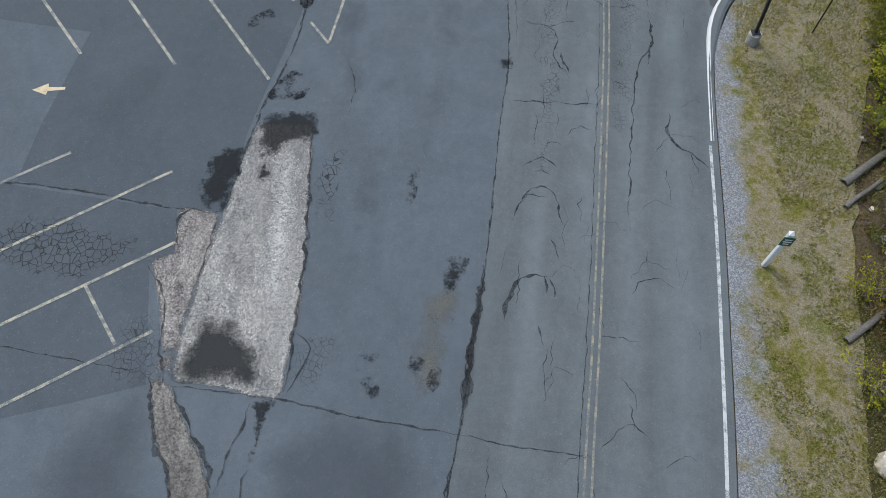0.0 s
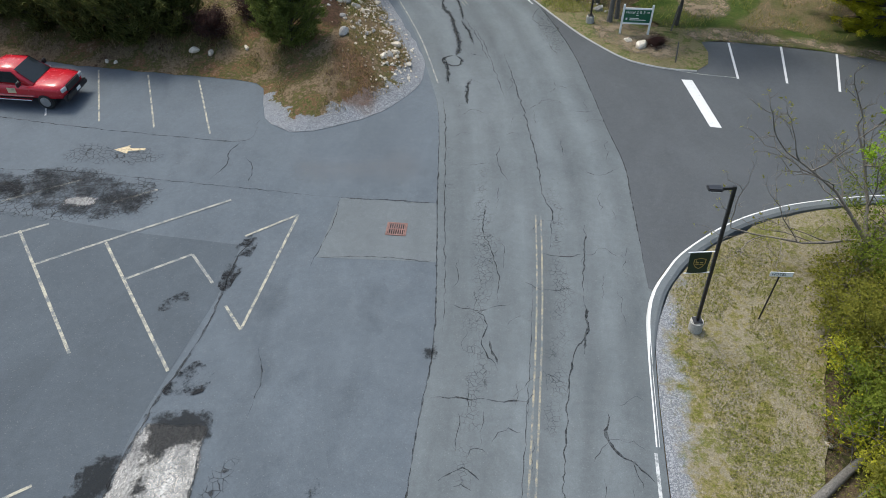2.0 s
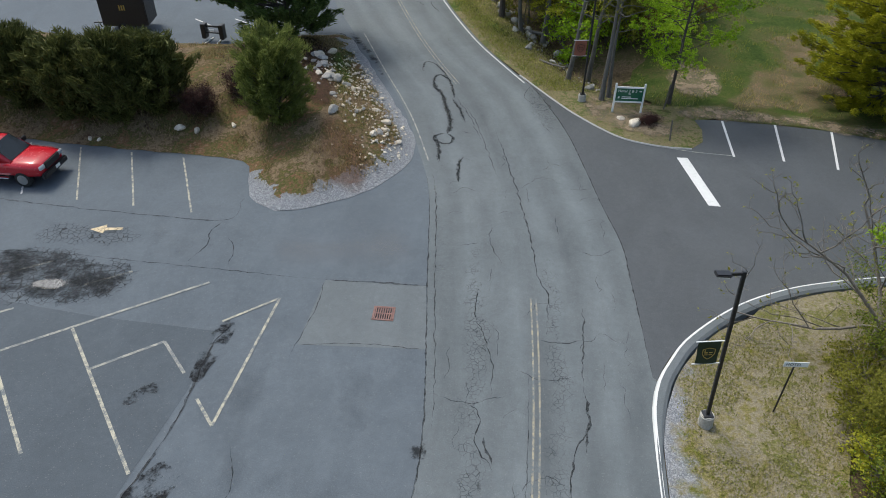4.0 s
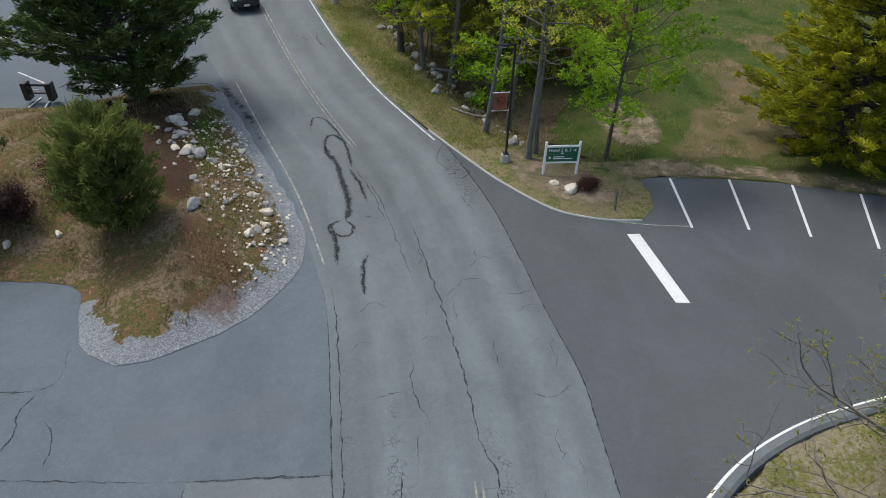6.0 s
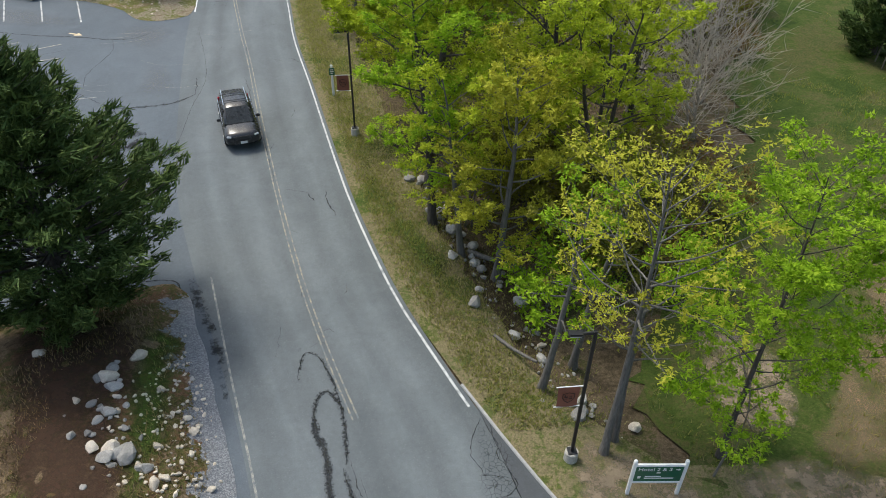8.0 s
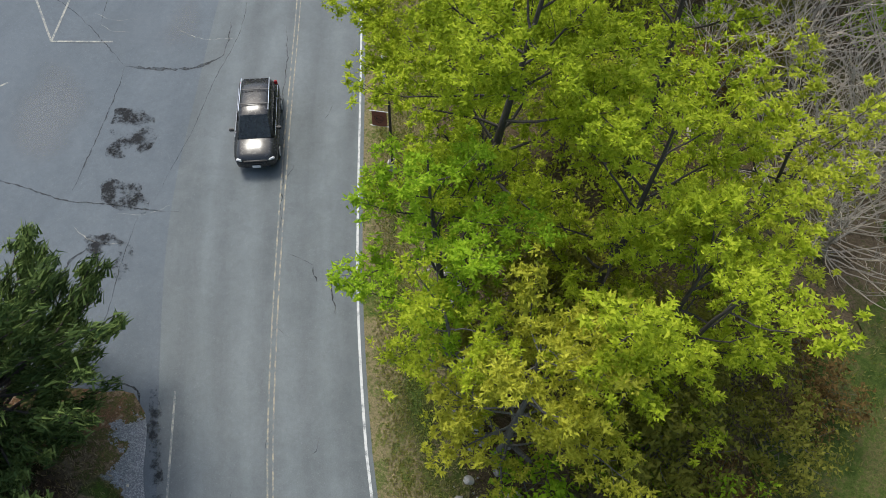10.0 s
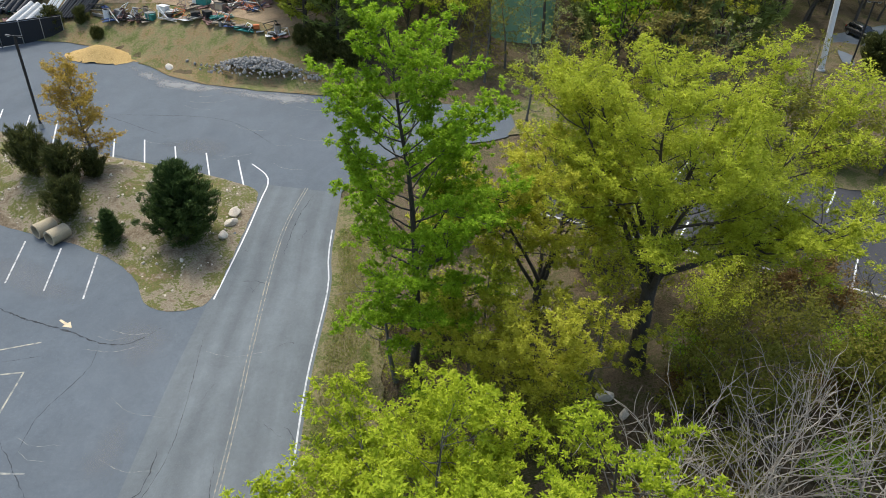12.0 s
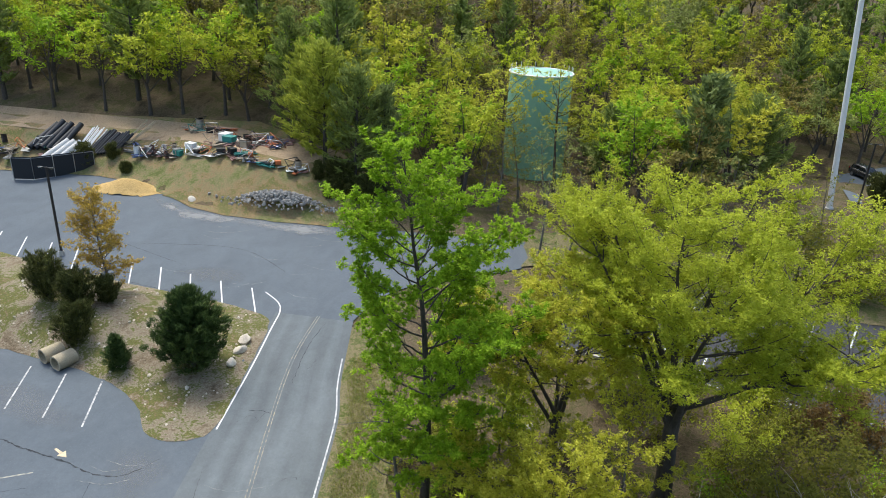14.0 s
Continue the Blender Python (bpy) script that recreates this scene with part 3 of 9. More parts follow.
road = make_road()
entry_edge = [(8.6, 43.6), (9.35, 40.8), (10.05, 37.1), (10.35, 33.5), (10.55, 30.3), (10.8, 27.3), (10.62, 24.8), (10.42, 22.4), (10.2, 20.0)]
entry_ring = np.vstack([spline(entry_edge, 0.6), ENTRY_KERB[1:], [(44, 21)], straight(NORTH_LAWN_EDGE[::-1], 0.8, False)[:-1], NORTH_KERB[::-1][:-2]])
entry = lay("side_road", entry_ring, ASPHALT_NEW, "dark newer asphalt of the side entrance", "road", lift=0.010, step=2.5)
lay("sealed_lot", straight([(-40, 24), (-16.6, 19.6), (-13.0, 18.9), (-13.7, 14.6), (-13.9, 12.3), (-8.6, 11.2), (-7.05, 11.0), (-6.6, 14.3), (-6.1, 16.5), (-5.3, 19.6), (-4.95, 22.4), (-9.5, 23.2), (-14.5, 24.4), (-40, 30)]), ASPHALT_SEAL, "darker sealed asphalt of a car park bay", "asphalt", lift=0.006, step=2.0)
lay("sealed_lot", straight([(-14.3, 12.2), (-30, 14.5), (-30, 5), (-13, 4.3), (-8.4, 5.4), (-9.0, 9.2), (-8.3, 9.5), (-8.5, 11.1)]), ASPHALT_SEAL, "darker sealed asphalt of a car park bay", "asphalt", lift=0.005, step=2.0)
lay("asphalt_patch", straight([(-1.4, 25.2), (2.55, 24.8), (2.6, 21.4), (-2.0, 21.7)]), ASPHALT_PATCH, "pale asphalt patch round the drain grate", "asphalt", lift=0.007)
right_lot = lay("car_park_east", straight([(10, 98), (17, 96.0), (25, 94.1), (33.4, 92.4), (50, 88), (58, 101), (41.2, 106), (31.2, 108.2), (14, 112)]), ASPHALT_FRESH, "dark newer asphalt of the car park behind the wood", "parking lot", lift=-0.02)
lay("car_park_far", straight([(48, 140), (60, 130), (95, 134), (95, 160), (60, 160), (50, 152)]), ASPHALT_LOT, "grey asphalt of the farthest car park", "parking lot", lift=0.02, step=4.0)

lay("bank_west", rough_rim(ISLE_1, 0.10, 1), BANK, "dry grassy bank with gravel at its foot", "bank", step=0.8, relief=isle_1_relief, rim=ISLE_1[(ISLE_1[:, 0] > -5.9) & (ISLE_1[:, 1] < 49.5)])
lay("bank_north", rough_rim(ISLE_2, 0.12, 2), ISLE, "stony bank with dry grass between two car parks", "bank", step=0.9, relief=isle_2_relief, rim=True)

verge_ring = np.vstack([ROAD_R[(ROAD_R[:, 1] > -29) & (ROAD_R[:, 1] < 19)] + (0.02, 0), ENTRY_KERB[2:] + (0.35, -0.45), straight([(24, 23), (19, 21), (15.5, 17), (13.3, 12), (12.0, 7), (11.0, 3), (10.3, -2), (7.5, -29)], 0.6, False)])


def verge_relief(x, y):
    lump = np.array([noise.noise((a * 0.8, b * 0.8, 4.0)) for a, b in zip(x, y)])
    road_x = np.interp(y, ROAD_R[:, 1], ROAD_R[:, 0])
    d = np.maximum(x - road_x, 0)
    return 0.03 + 0.05 * lump * np.clip(d, 0, 1) 


verge = lay("verge_south", np.where((verge_ring[:, :1] > np.interp(verge_ring[:, 1:], ROAD_R[:, 1], ROAD_R[:, 0]) + 1.5), rough_rim(verge_ring, 0.22, 3), verge_ring), VERGE, "patchy grass verge, half green and half dry, beside the road", "grass", step=0.7, relief=verge_relief, rim=ROAD_R)

north_edge = ROAD_R[(ROAD_R[:, 1] > 44) & (ROAD_R[:, 1] < 97)]
north_ring = np.vstack([NORTH_KERB[::-1], north_edge[north_edge[:, 1] > 46.5], straight([(-0.4, 97), (2.2, 88), (4.2, 78), (6.3, 66), (8.0, 56), (9.6, 49), (11.9, 43.2), (14.6, 40.2)], 0.6, False), [(17.4, 40.0), (18.6, 39.6), (18.3, 38.5), (17.3, 38.4), (17.35, 37.2), (17.0, 36.0)]])


def north_relief(x, y):
    lump = np.array([noise.noise((a * 0.8, b * 0.8, 8.0)) for a, b in zip(x, y)])
    return 0.03 + 0.05 * lump + land(x, y)


lay("verge_north", np.where((north_ring[:, :1] > np.interp(north_ring[:, 1:], ROAD_R[:, 1], ROAD_R[:, 0]) + 2.2) & (north_ring[:, 1:] > 44.5), rough_rim(north_ring, 0.28, 4), north_ring), VERGE_NORTH, "narrow dry grass verge along the road by the wood", "grass", step=0.7, relief=north_relief, rim=ROAD_R)
lawn_ring = np.vstack([straight(NORTH_LAWN_EDGE, 1.0, False)[4:], rough_rim(straight([(60, 30), (60, 80), (38, 84), (30, 70), (26, 60), (20, 52), (16.4, 46.5), (14.6, 42.4), (14.9, 40.0), (17.2, 38.9)], 0.7, False)[:-2], 0.9, 15)])
lay("lawn", rough_rim(lawn_ring, 0.15, 5), LAWN, "mown grass clearing behind the side car park", "grass", step=1.2, relief=lambda x, y: 0.02 + land(x, y), rim=True)
bank_ring = np.vstack([[(-75, 117.8), (-54, 120.0), (-41.7, 121.2), (-36, 120.4), (-31, 117.5), (-27, 115.2), (-22.5, 114.1), (-17, 113.8), (-10.2, 114.2), (-6, 114.4)], [(-8, 124), (-14, 130), (-28, 136), (-75, 131)]])
lay("yard_bank", rough_rim(straight(bank_ring, 1.0), 0.15, 7), BANK_FAR, "grassy bank below the storage yard", "bank", step=1.2, relief=lambda x, y: 0.06 + land(x, y), rim=True)
lay("yard_floor", straight([(-75, 131), (-60, 127), (-47, 127.5), (-36, 127.5), (-27, 125.5), (-16, 122), (-10, 121), (-8, 124), (-16, 130), (-30, 134), (-75, 133)]), DIRT, "bare earth floor of the storage yard", "dirt", lift=0.10, step=1.5, relief=land)
east_ring = straight([(9.2, 109.8), (14, 111.6), (31.2, 107.9), (41.2, 105.7), (58, 100.7), (66, 108), (60, 112.3), (30, 118.4), (20, 120), (9.2, 118)], 1.0)
lay("verge_east", rough_rim(east_ring, 0.4, 8), VERGE_NORTH, "grassy strip between the car parks", "grass", step=1.5, relief=lambda x, y: 0.03 + land(x, y))


# ---- painted lines ----
def painted(name, pts, width, mat, parent, lift=0.018, curve=False):
    return strip(name, (spline if curve else lambda p, s: straight(p, s, False))(pts, 0.6), width, mat, lift, parent)


MARK = "line"
centre_dir = np.gradient(CENTRE, axis=0)
centre_n = np.stack([-centre_dir[:, 1], centre_dir[:, 0]], -1) / np.hypot(*centre_dir.T)[:, None]
for lo, hi in ((-30, 24.3), (42.5, 97)):
    pick = (CENTRE[:, 1] > lo) & (CENTRE[:, 1] < hi)
    for off in (-0.10, 0.10):
        strip("centre_line", CENTRE[pick] + centre_n[pick] * off, 0.065, PAINT_CENTRE, 0.016, road)
south_edge = ROAD_R[(ROAD_R[:, 1] > -29) & (ROAD_R[:, 1] < 14.2)] - (0.26, 0)
strip("edge_line", south_edge, 0.10, PAINT_EDGE, 0.016, road)
north_line = ROAD_R[(ROAD_R[:, 1] > 42.8) & (ROAD_R[:, 1] < 92)] - (0.22, 0)
strip("edge_line", north_line, 0.10, PAINT_EDGE, 0.016, road)
painted("edge_line", [(2.7, 34.2), (1.95, 38.2), (1.15, 41.3), (-0.1, 45.5), (-1.65, 51.0)], 0.08, PAINT_GHOST, road, curve=True)
painted("edge_line", [(-7.85, 82.6), (-8.55, 89.5), (-9.2, 94.5), (-9.5, 96.9), (-10.2, 98.3), (-11.9, 99.7)], 0.11, PAINT_WHITE, lot, curve=True)
for a, b in (((-15.2, 20.6), (-13.1, 17.8)), ((-13.8, 23.3), (-9.6, 17.25)), ((-10.2, 22.6), (-6.15, 16.5))):
    painted(MARK, [a, b], 0.11, PAINT_YELLOW, lot)
for a, b in (((-12.5, 21.4), (-5.9, 25.1)), ((-8.9, 20.6), (-6.7, 21.9)), ((-6.7, 21.9), (-5.6, 20.4)), ((-15.3, 25.1), (-12.5, 26.5)), ((-10.7, 25.0), (-9.1, 25.8)), ((-14.4, 22.9), (-12.8, 23.7)), ((-14.4, 12.2), (-12.4, 13.4))):
    painted(MARK, [a, b], 0.11, PAINT_GHOST, lot)
for a, b in (((-4.9, 22.9), (-3.0, 24.15)), ((-3.0, 24.15), (-4.15, 18.2)), ((-4.15, 18.2), (-4.9, 19.3)), ((-16.5, 8.0), (-8.9, 12.6)), ((-17.5, 4.6), (-7.2, 10.6)), ((-10.8, 8.5), (-9.5, 6.6)), ((-17, 2.1), (-8.5, 7.0))):
    painted(MARK, [a, b], 0.10, PAINT_YELLOW, lot)
for i in range(6):
    a = Vector((-9.5 - 2.72 * i, 34.6 + 0.52 * i))
    painted("stall_line", [a, a + Vector((1.65, -4.75))], 0.085, PAINT_YELLOW if i < 3 else PAINT_WORN, lot)
stop_bar = flat_area("stop_bar", straight([(15.18, 34.45), (15.72, 34.4), (15.95, 30.1), (15.42, 30.2)]), PAINT_WHITE, lift=0.020, parent=entry)
for i in range(6):
    a = Vector((18.8 + 2.74 * i, 38.3 - 0.3 * i - 0.17 * i * i))
    painted("stall_line", [a, a + Vector((-0.68 - 0.38 * i, -3.8))], 0.12, PAINT_WHITE, entry, lift=0.020)
painted("kerb_line", [(15.0, 35.42), (16.3, 34.97), (18.15, 34.59)], 0.07, PAINT_GHOST, entry, lift=0.020, curve=True)
for i in range(5):
    a = Vector((-17.45 - 2.85 * i, 85.45 + 0.25 * i))
    painted("stall_line", [a, a + Vector((1.6, -4.4))], 0.11, PAINT_WORN, lot)
for a, b in (((-15.5, 74.65), (-14.9, 71.8)), ((-15.5, 74.65), (-19.5, 73.2)), ((-17.7, 73.8), (-17.1, 71.7)), ((-16.0, 77.0), (-20.5, 74.6))):
    painted(MARK, [a, b], 0.10, PAINT_YELLOW, lot)
for a, b in (((-19.0, 77.5), (-21.5, 76.4)), ((-17.1, 71.7), (-14.4, 68.1)), ((-14.9, 71.8), (-14.4, 68.1)), ((-14.4, 68.1), (-11.3, 68.6)), ((-16.6, 63.6), (-15.2, 65.0)), ((-16.6, 63.6), (-16.8, 62.0))):
    painted(MARK, [a, b], 0.11, PAINT_GHOST, lot)
for i in range(10):
    a = Vector((-13.3 - 3.1 * i, 100.1 + 0.55 * i))
    painted("stall_line", [a, a + Vector((2.25, -4.3))], 0.12, PAINT_WHITE, lot)
for i in range(9):
    a = Vector((25.2 + 2.95 * i, 108.2 - 0.62 * i))
    painted("stall_line", [a, a + Vector((-1.7, -3.6))], 0.13, PAINT_WHITE, right_lot, lift=0.0)
    b = Vector((21.0 + 2.95 * i, 99.0 - 0.62 * i))
    painted("stall_line", [b, b + Vector((-1.6, -3.8))], 0.13, PAINT_WHITE, right_lot, lift=0.0)
for a, b in (((-11.0, 53.6), (-7.6, 50.9)), ((-13.8, 53.6), (-11.9, 51.9)), ((-17.6, 58.6), (-15.5, 58.9)), ((-17.6, 61.8), (-16.6, 61.0))):
    painted(MARK, [a, b], 0.11, PAINT_WORN, lot)


def arrow(x, y, turn, size, parent):
    """A painted arrow: shaft and head in one outline."""
    shape = [(-1.0, 0.0), (-0.15, 0.42), (-0.1, 0.14), (0.85, 0.10), (0.85, -0.10), (-0.1, -0.14), (-0.15, -0.42)]
    c, s = math.cos(turn), math.sin(turn)
    ring = [(x + size * (a * c - b * s), y + size * (a * s + b * c)) for a, b in shape]
    return flat_area("arrow", straight(ring, 0.2), PAINT_ARROW, lift=0.020, step=0.4, parent=parent)


arrow(-13.8, 16.15, 0.05, 0.62, lot)
arrow(-11.1, 28.65, 0.02, 0.75, lot)
arrow(-15.6, 78.75, 2.7, 0.65, lot)


# ---- kerbs ----
def sweep(name, line, profile, mat, parent=None, grow=None):
    """A profile of (offset to the left, height) points carried along a plan curve."""
    p = np.asarray(line, float)
    d = np.gradient(p, axis=0)
    n = np.stack([-d[:, 1], d[:, 0]], -1) / np.hypot(*d.T)[:, None]
    q = np.array(profile, float)
    xy = p[:, None] + n[:, None] * q[None, :, :1]
    if grow is not None:
        wide = np.clip(grow * 1.3, 0.25, 1)[:, None, None]
        xy = p[:, None] + n[:, None] * np.where(q[None, :, :1] < -0.11, q[None, :, :1] * wide, q[None, :, :1])
    z = gz(xy[..., 1]) + q[None, :, 1] * (1.0 if grow is None else grow[:, None]) + (0.0 if grow is None else 0.012)
    k = len(q)
    i = (np.arange(len(p) - 1)[:, None] * k + np.arange(k - 1)).ravel()
    me = quick_mesh(name, np.dstack([xy, z]).reshape(-1, 3), np.stack([i, i + k, i + k + 1, i + 1], -1), mat, False)
    ob = new(name, me)
    ob.parent = parent
    return ob


KERB_LINE = spline([(8.98, 13.6), (9.2, 15.0), (9.55, 17.2), (9.85, 18.7), (10.3, 19.8), (10.9, 20.65), (11.7, 21.6), (13.1, 22.7), (14.4, 23.5), (15.8, 24.1), (17.6, 24.6), (20.6, 25.0), (22.9, 24.9), (27, 24.2)], 0.4)
RAMP = np.clip((KERB_LINE[:, 1] - 15.5) / 4.5, 0.06, 1)
KERB_PALE = stone("pale_kerb", (0.22, 0.225, 0.225), (0.34, 0.34, 0.335))
kerb_e = tagged(sweep("kerb_entry", KERB_LINE, [(0.0, 0.0), (-0.03, 0.13), (-0.12, 0.16), (-0.34, 0.17), (-0.46, 0.10), (-0.52, -0.1)], ASPHALT_PATCH, grow=RAMP), "asphalt kerb curving into the side entrance, white-painted rim", "kerb", kind="structure")
sweep("painted_rim", KERB_LINE, [(0.012, 0.004), (-0.022, 0.139), (-0.105, 0.17)], PAINT_WHITE, kerb_e, grow=RAMP)
tagged(sweep("kerb_north", NORTH_KERB, [(0.03, 0.0), (0.015, 0.06), (-0.06, 0.065), (-0.09, 0.02)], KERB_PALE), "low grey kerb round the sign bed", "kerb", kind="structure")
tagged(sweep("kerb_east", spline([(12, 97.2), (17, 96.0), (25, 94.0), (33.4, 92.3), (48, 88.6)], 0.8), [(0.0, -0.1), (0.0, 0.12), (-0.22, 0.12), (-0.24, -0.1)], CONCRETE), "pale concrete kerb of the car park behind the wood", "kerb", kind="structure")


# ---- trees ----
def tube(points, radii, sides, verts, faces):
    """Adds one tapering branch to the lists."""
    p = np.asarray(points, float)
    d = np.gradient(p, axis=0)
    d /= np.maximum(np.linalg.norm(d, axis=1), 1e-6)[:, None]
    up = np.where(np.abs(d[:, 2:3]) > 0.9, [[1.0, 0, 0]], [[0, 0, 1.0]])
    a = np.cross(d, up)
    a /= np.linalg.norm(a, axis=1)[:, None]
    b = np.cross(d, a)
    ang = np.arange(sides) * 2 * np.pi / sides
    ring = p[:, None] + np.asarray(radii)[:, None, None] * (a[:, None] * np.cos(ang)[None, :, None] + b[:, None] * np.sin(ang)[None, :, None])
    base = sum(len(v) for v in verts)
    verts.append(ring.reshape(-1, 3))
    i = np.arange(len(p) - 1)[:, None] * sides + np.arange(sides)
    j = np.arange(len(p) - 1)[:, None] * sides + (np.arange(sides) + 1) % sides
    faces.append(base + np.stack([i, j, j + sides, i + sides], -1).reshape(-1, 4))


def bend(rng, start, direction, length, k, lift, wander):
    """A branch's line: it starts along direction and turns up (or down) as it goes."""
    p, d, out = np.array(start, float), np.array(direction, float), [np.array(start, float)]
    for _ in range(k):
        d = d + (0, 0, lift / k) + rng.normal(0, wander, 3)
        d /= np.linalg.norm(d)
        p = p + d * length / k
        out.append(p)
    return np.array(out)


def leaves(rng, centres, spread, count, size, flat=0.5, long=1.5, outward=0.0, along=None):
    """Small leaf blades scattered round the twig ends: one triangle each."""
    c = np.repeat(centres, count, 0) + rng.normal(0, spread, (len(centres) * count, 3)) * (1, 1, 0.75)
    k = len(c)
    nrm = rng.normal(0, 1, (k, 3)) + (0, 0, flat * 2)
    if outward:
        away = c - (0, 0, c[:, 2].mean() * 0.8)
        nrm += outward * away / np.linalg.norm(away, axis=1)[:, None]
    nrm /= np.linalg.norm(nrm, axis=1)[:, None]
    a = np.cross(nrm, rng.normal(0, 1, (k, 3)))
    if along is not None:
        a = np.repeat(along, count, 0) * 1.3 + rng.normal(0, 0.55, (k, 3))
    a /= np.linalg.norm(a, axis=1)[:, None]
    b = np.cross(nrm, a)
    b /= np.maximum(np.linalg.norm(b, axis=1), 1e-6)[:, None]
    s = size * rng.uniform(0.6, 1.35, (k, 1))
    v = np.stack([c - a * s * long / 2 - b * s * 0.42, c - a * s * long / 2 + b * s * 0.42 - nrm * s * 0.15, c + a * s * long / 2], 1)
    return v.reshape(-1, 3), np.arange(k * 3).reshape(-1, 3)


def broadleaf(seed, height, radius, base, leaf_mat, bark_mat, limbs=16, count=12, size=0.17, density=1.0, trunk_r=None, trunks=1, top=1.0, bushy=0.55, lean=0.0, light=False, clump=1.0):
    """Meshes of a deciduous tree: trunk with limbs and twigs, and its crown of leaf blades."""
    rng = np.random.default_rng(seed)
    verts, faces, tips = [], [], []
    if size < 0.3:
        size, count = size * 0.72, int(count * (2.7 if density < 0.6 else 2.1) + 0.5)
    r0 = trunk_r or height * 0.016
    for k in range(trunks):
        tilt = rng.normal(0, 0.06 if trunks == 1 else 0.2, 2)
        main = bend(rng, (rng.normal(0, 0.25 * (trunks > 1)), rng.normal(0, 0.25 * (trunks > 1)), -0.3), (tilt[0] + lean, tilt[1], 1), height * 0.93, 14, 0.25, 0.035)
        t = np.linspace(0, 1, len(main))
        tube(main, r0 * (1.0 - 0.9 * t) * (1 + 0.5 * np.exp(-t * 25)), 8, verts, faces)
        for i in range(limbs):
            f = base + (0.97 - base) * ((i + rng.uniform(0, 0.8)) / limbs)
            at = np.array([np.interp(f, t, main[:, j]) for j in range(3)])
            g = (f - base) / (1 - base)
            reach = radius * (np.sin(np.pi * np.clip(0.16 + 0.8 * g, 0, 1) ** top) ** 0.7) * rng.uniform(0.7, 1.12)
            az = i * 2.4 + rng.uniform(-0.5, 0.5)
            climb = 0.25 + 0.9 * g
            way = np.array([math.cos(az), math.sin(az), climb])
            limb = bend(rng, at, way / np.linalg.norm(way), reach * 1.12, 4 if light else 8, 0.5, 0.10)
            tr = np.linspace(0, 1, len(limb))
            tube(limb, r0 * 0.32 * (1 - 0.75 * g) * (1 - 0.85 * tr) + 0.008, 3 if light else 5, verts, faces)
            for j in range(max(3, int(reach * (1.9 if density < 0.1 else 2.6 if light or density < 0.6 else 3.5)))):
                u = rng.uniform(0.25, 1.0)
                s = np.array([np.interp(u, tr, limb[:, q]) for q in range(3)])
                w = limb[-1] - limb[0]
                w = w / np.linalg.norm(w) + rng.normal(0, 0.75, 3) + (0, 0, 0.2)
                twig = bend(rng, s, w / np.linalg.norm(w), (0.5 + 0.28 * reach) * rng.uniform(0.5, 1.1), 4, 0.2, 0.16)
                if not light:
                    tube(twig, (0.012 if density < 0.1 else 0.02) * np.linspace(1, 0.25, 5) * (1 + 0.05 * height), 3, verts, faces)
                tips.extend([twig[3], twig[4]] if not light else [twig[2], twig[3], twig[4]])
                if rng.random() < bushy:
                    tips.append(twig[4] + rng.normal(0, 0.3, 3))
    tips = np.array(tips)
    tips = tips[rng.random(len(tips)) < density]
    wood = quick_mesh("trunk", np.vstack(verts), np.vstack(faces), bark_mat, True)
    lv, lf = leaves(rng, tips, clump * (0.13 + 0.022 * radius), count, size, outward=1.2)
    return wood, quick_mesh("crown", lv, lf, leaf_mat)


def tuft_leaves(rng, centres, spread, count, size, wide=0.55):
    """Tufts of leaf blades that radiate from the twig ends, each blade tipped towards the sky: one triangle each."""
    k = len(centres) * count
    away = rng.normal(0, 1, (k, 3)) + (0, 0, 0.25)
    away /= np.linalg.norm(away, axis=1)[:, None]
    scale = np.repeat(rng.uniform(0.65, 1.3, (len(centres), 1)), count, 0)
    c = np.repeat(centres, count, 0) + away * scale * spread * rng.uniform(0.15, 1.0, (k, 1)) * (1, 1, 0.7)
    a = away * (1, 1, 0.5) + rng.normal(0, 0.35, (k, 3))
    a /= np.linalg.norm(a, axis=1)[:, None]
    nrm = rng.normal(0, 0.5, (k, 3)) + (0, 0, 1.0) + away * 0.4
    b = np.cross(nrm, a)
    b /= np.maximum(np.linalg.norm(b, axis=1), 1e-6)[:, None]
    s = size * rng.uniform(0.6, 1.3, (k, 1))
    v = np.stack([c - a * s * 0.5 - b * s * wide / 2, c - a * s * 0.35 + b * s * wide / 2, c + a * s * 0.6], 1)
    return v.reshape(-1, 3), np.arange(k * 3).reshape(-1, 3)


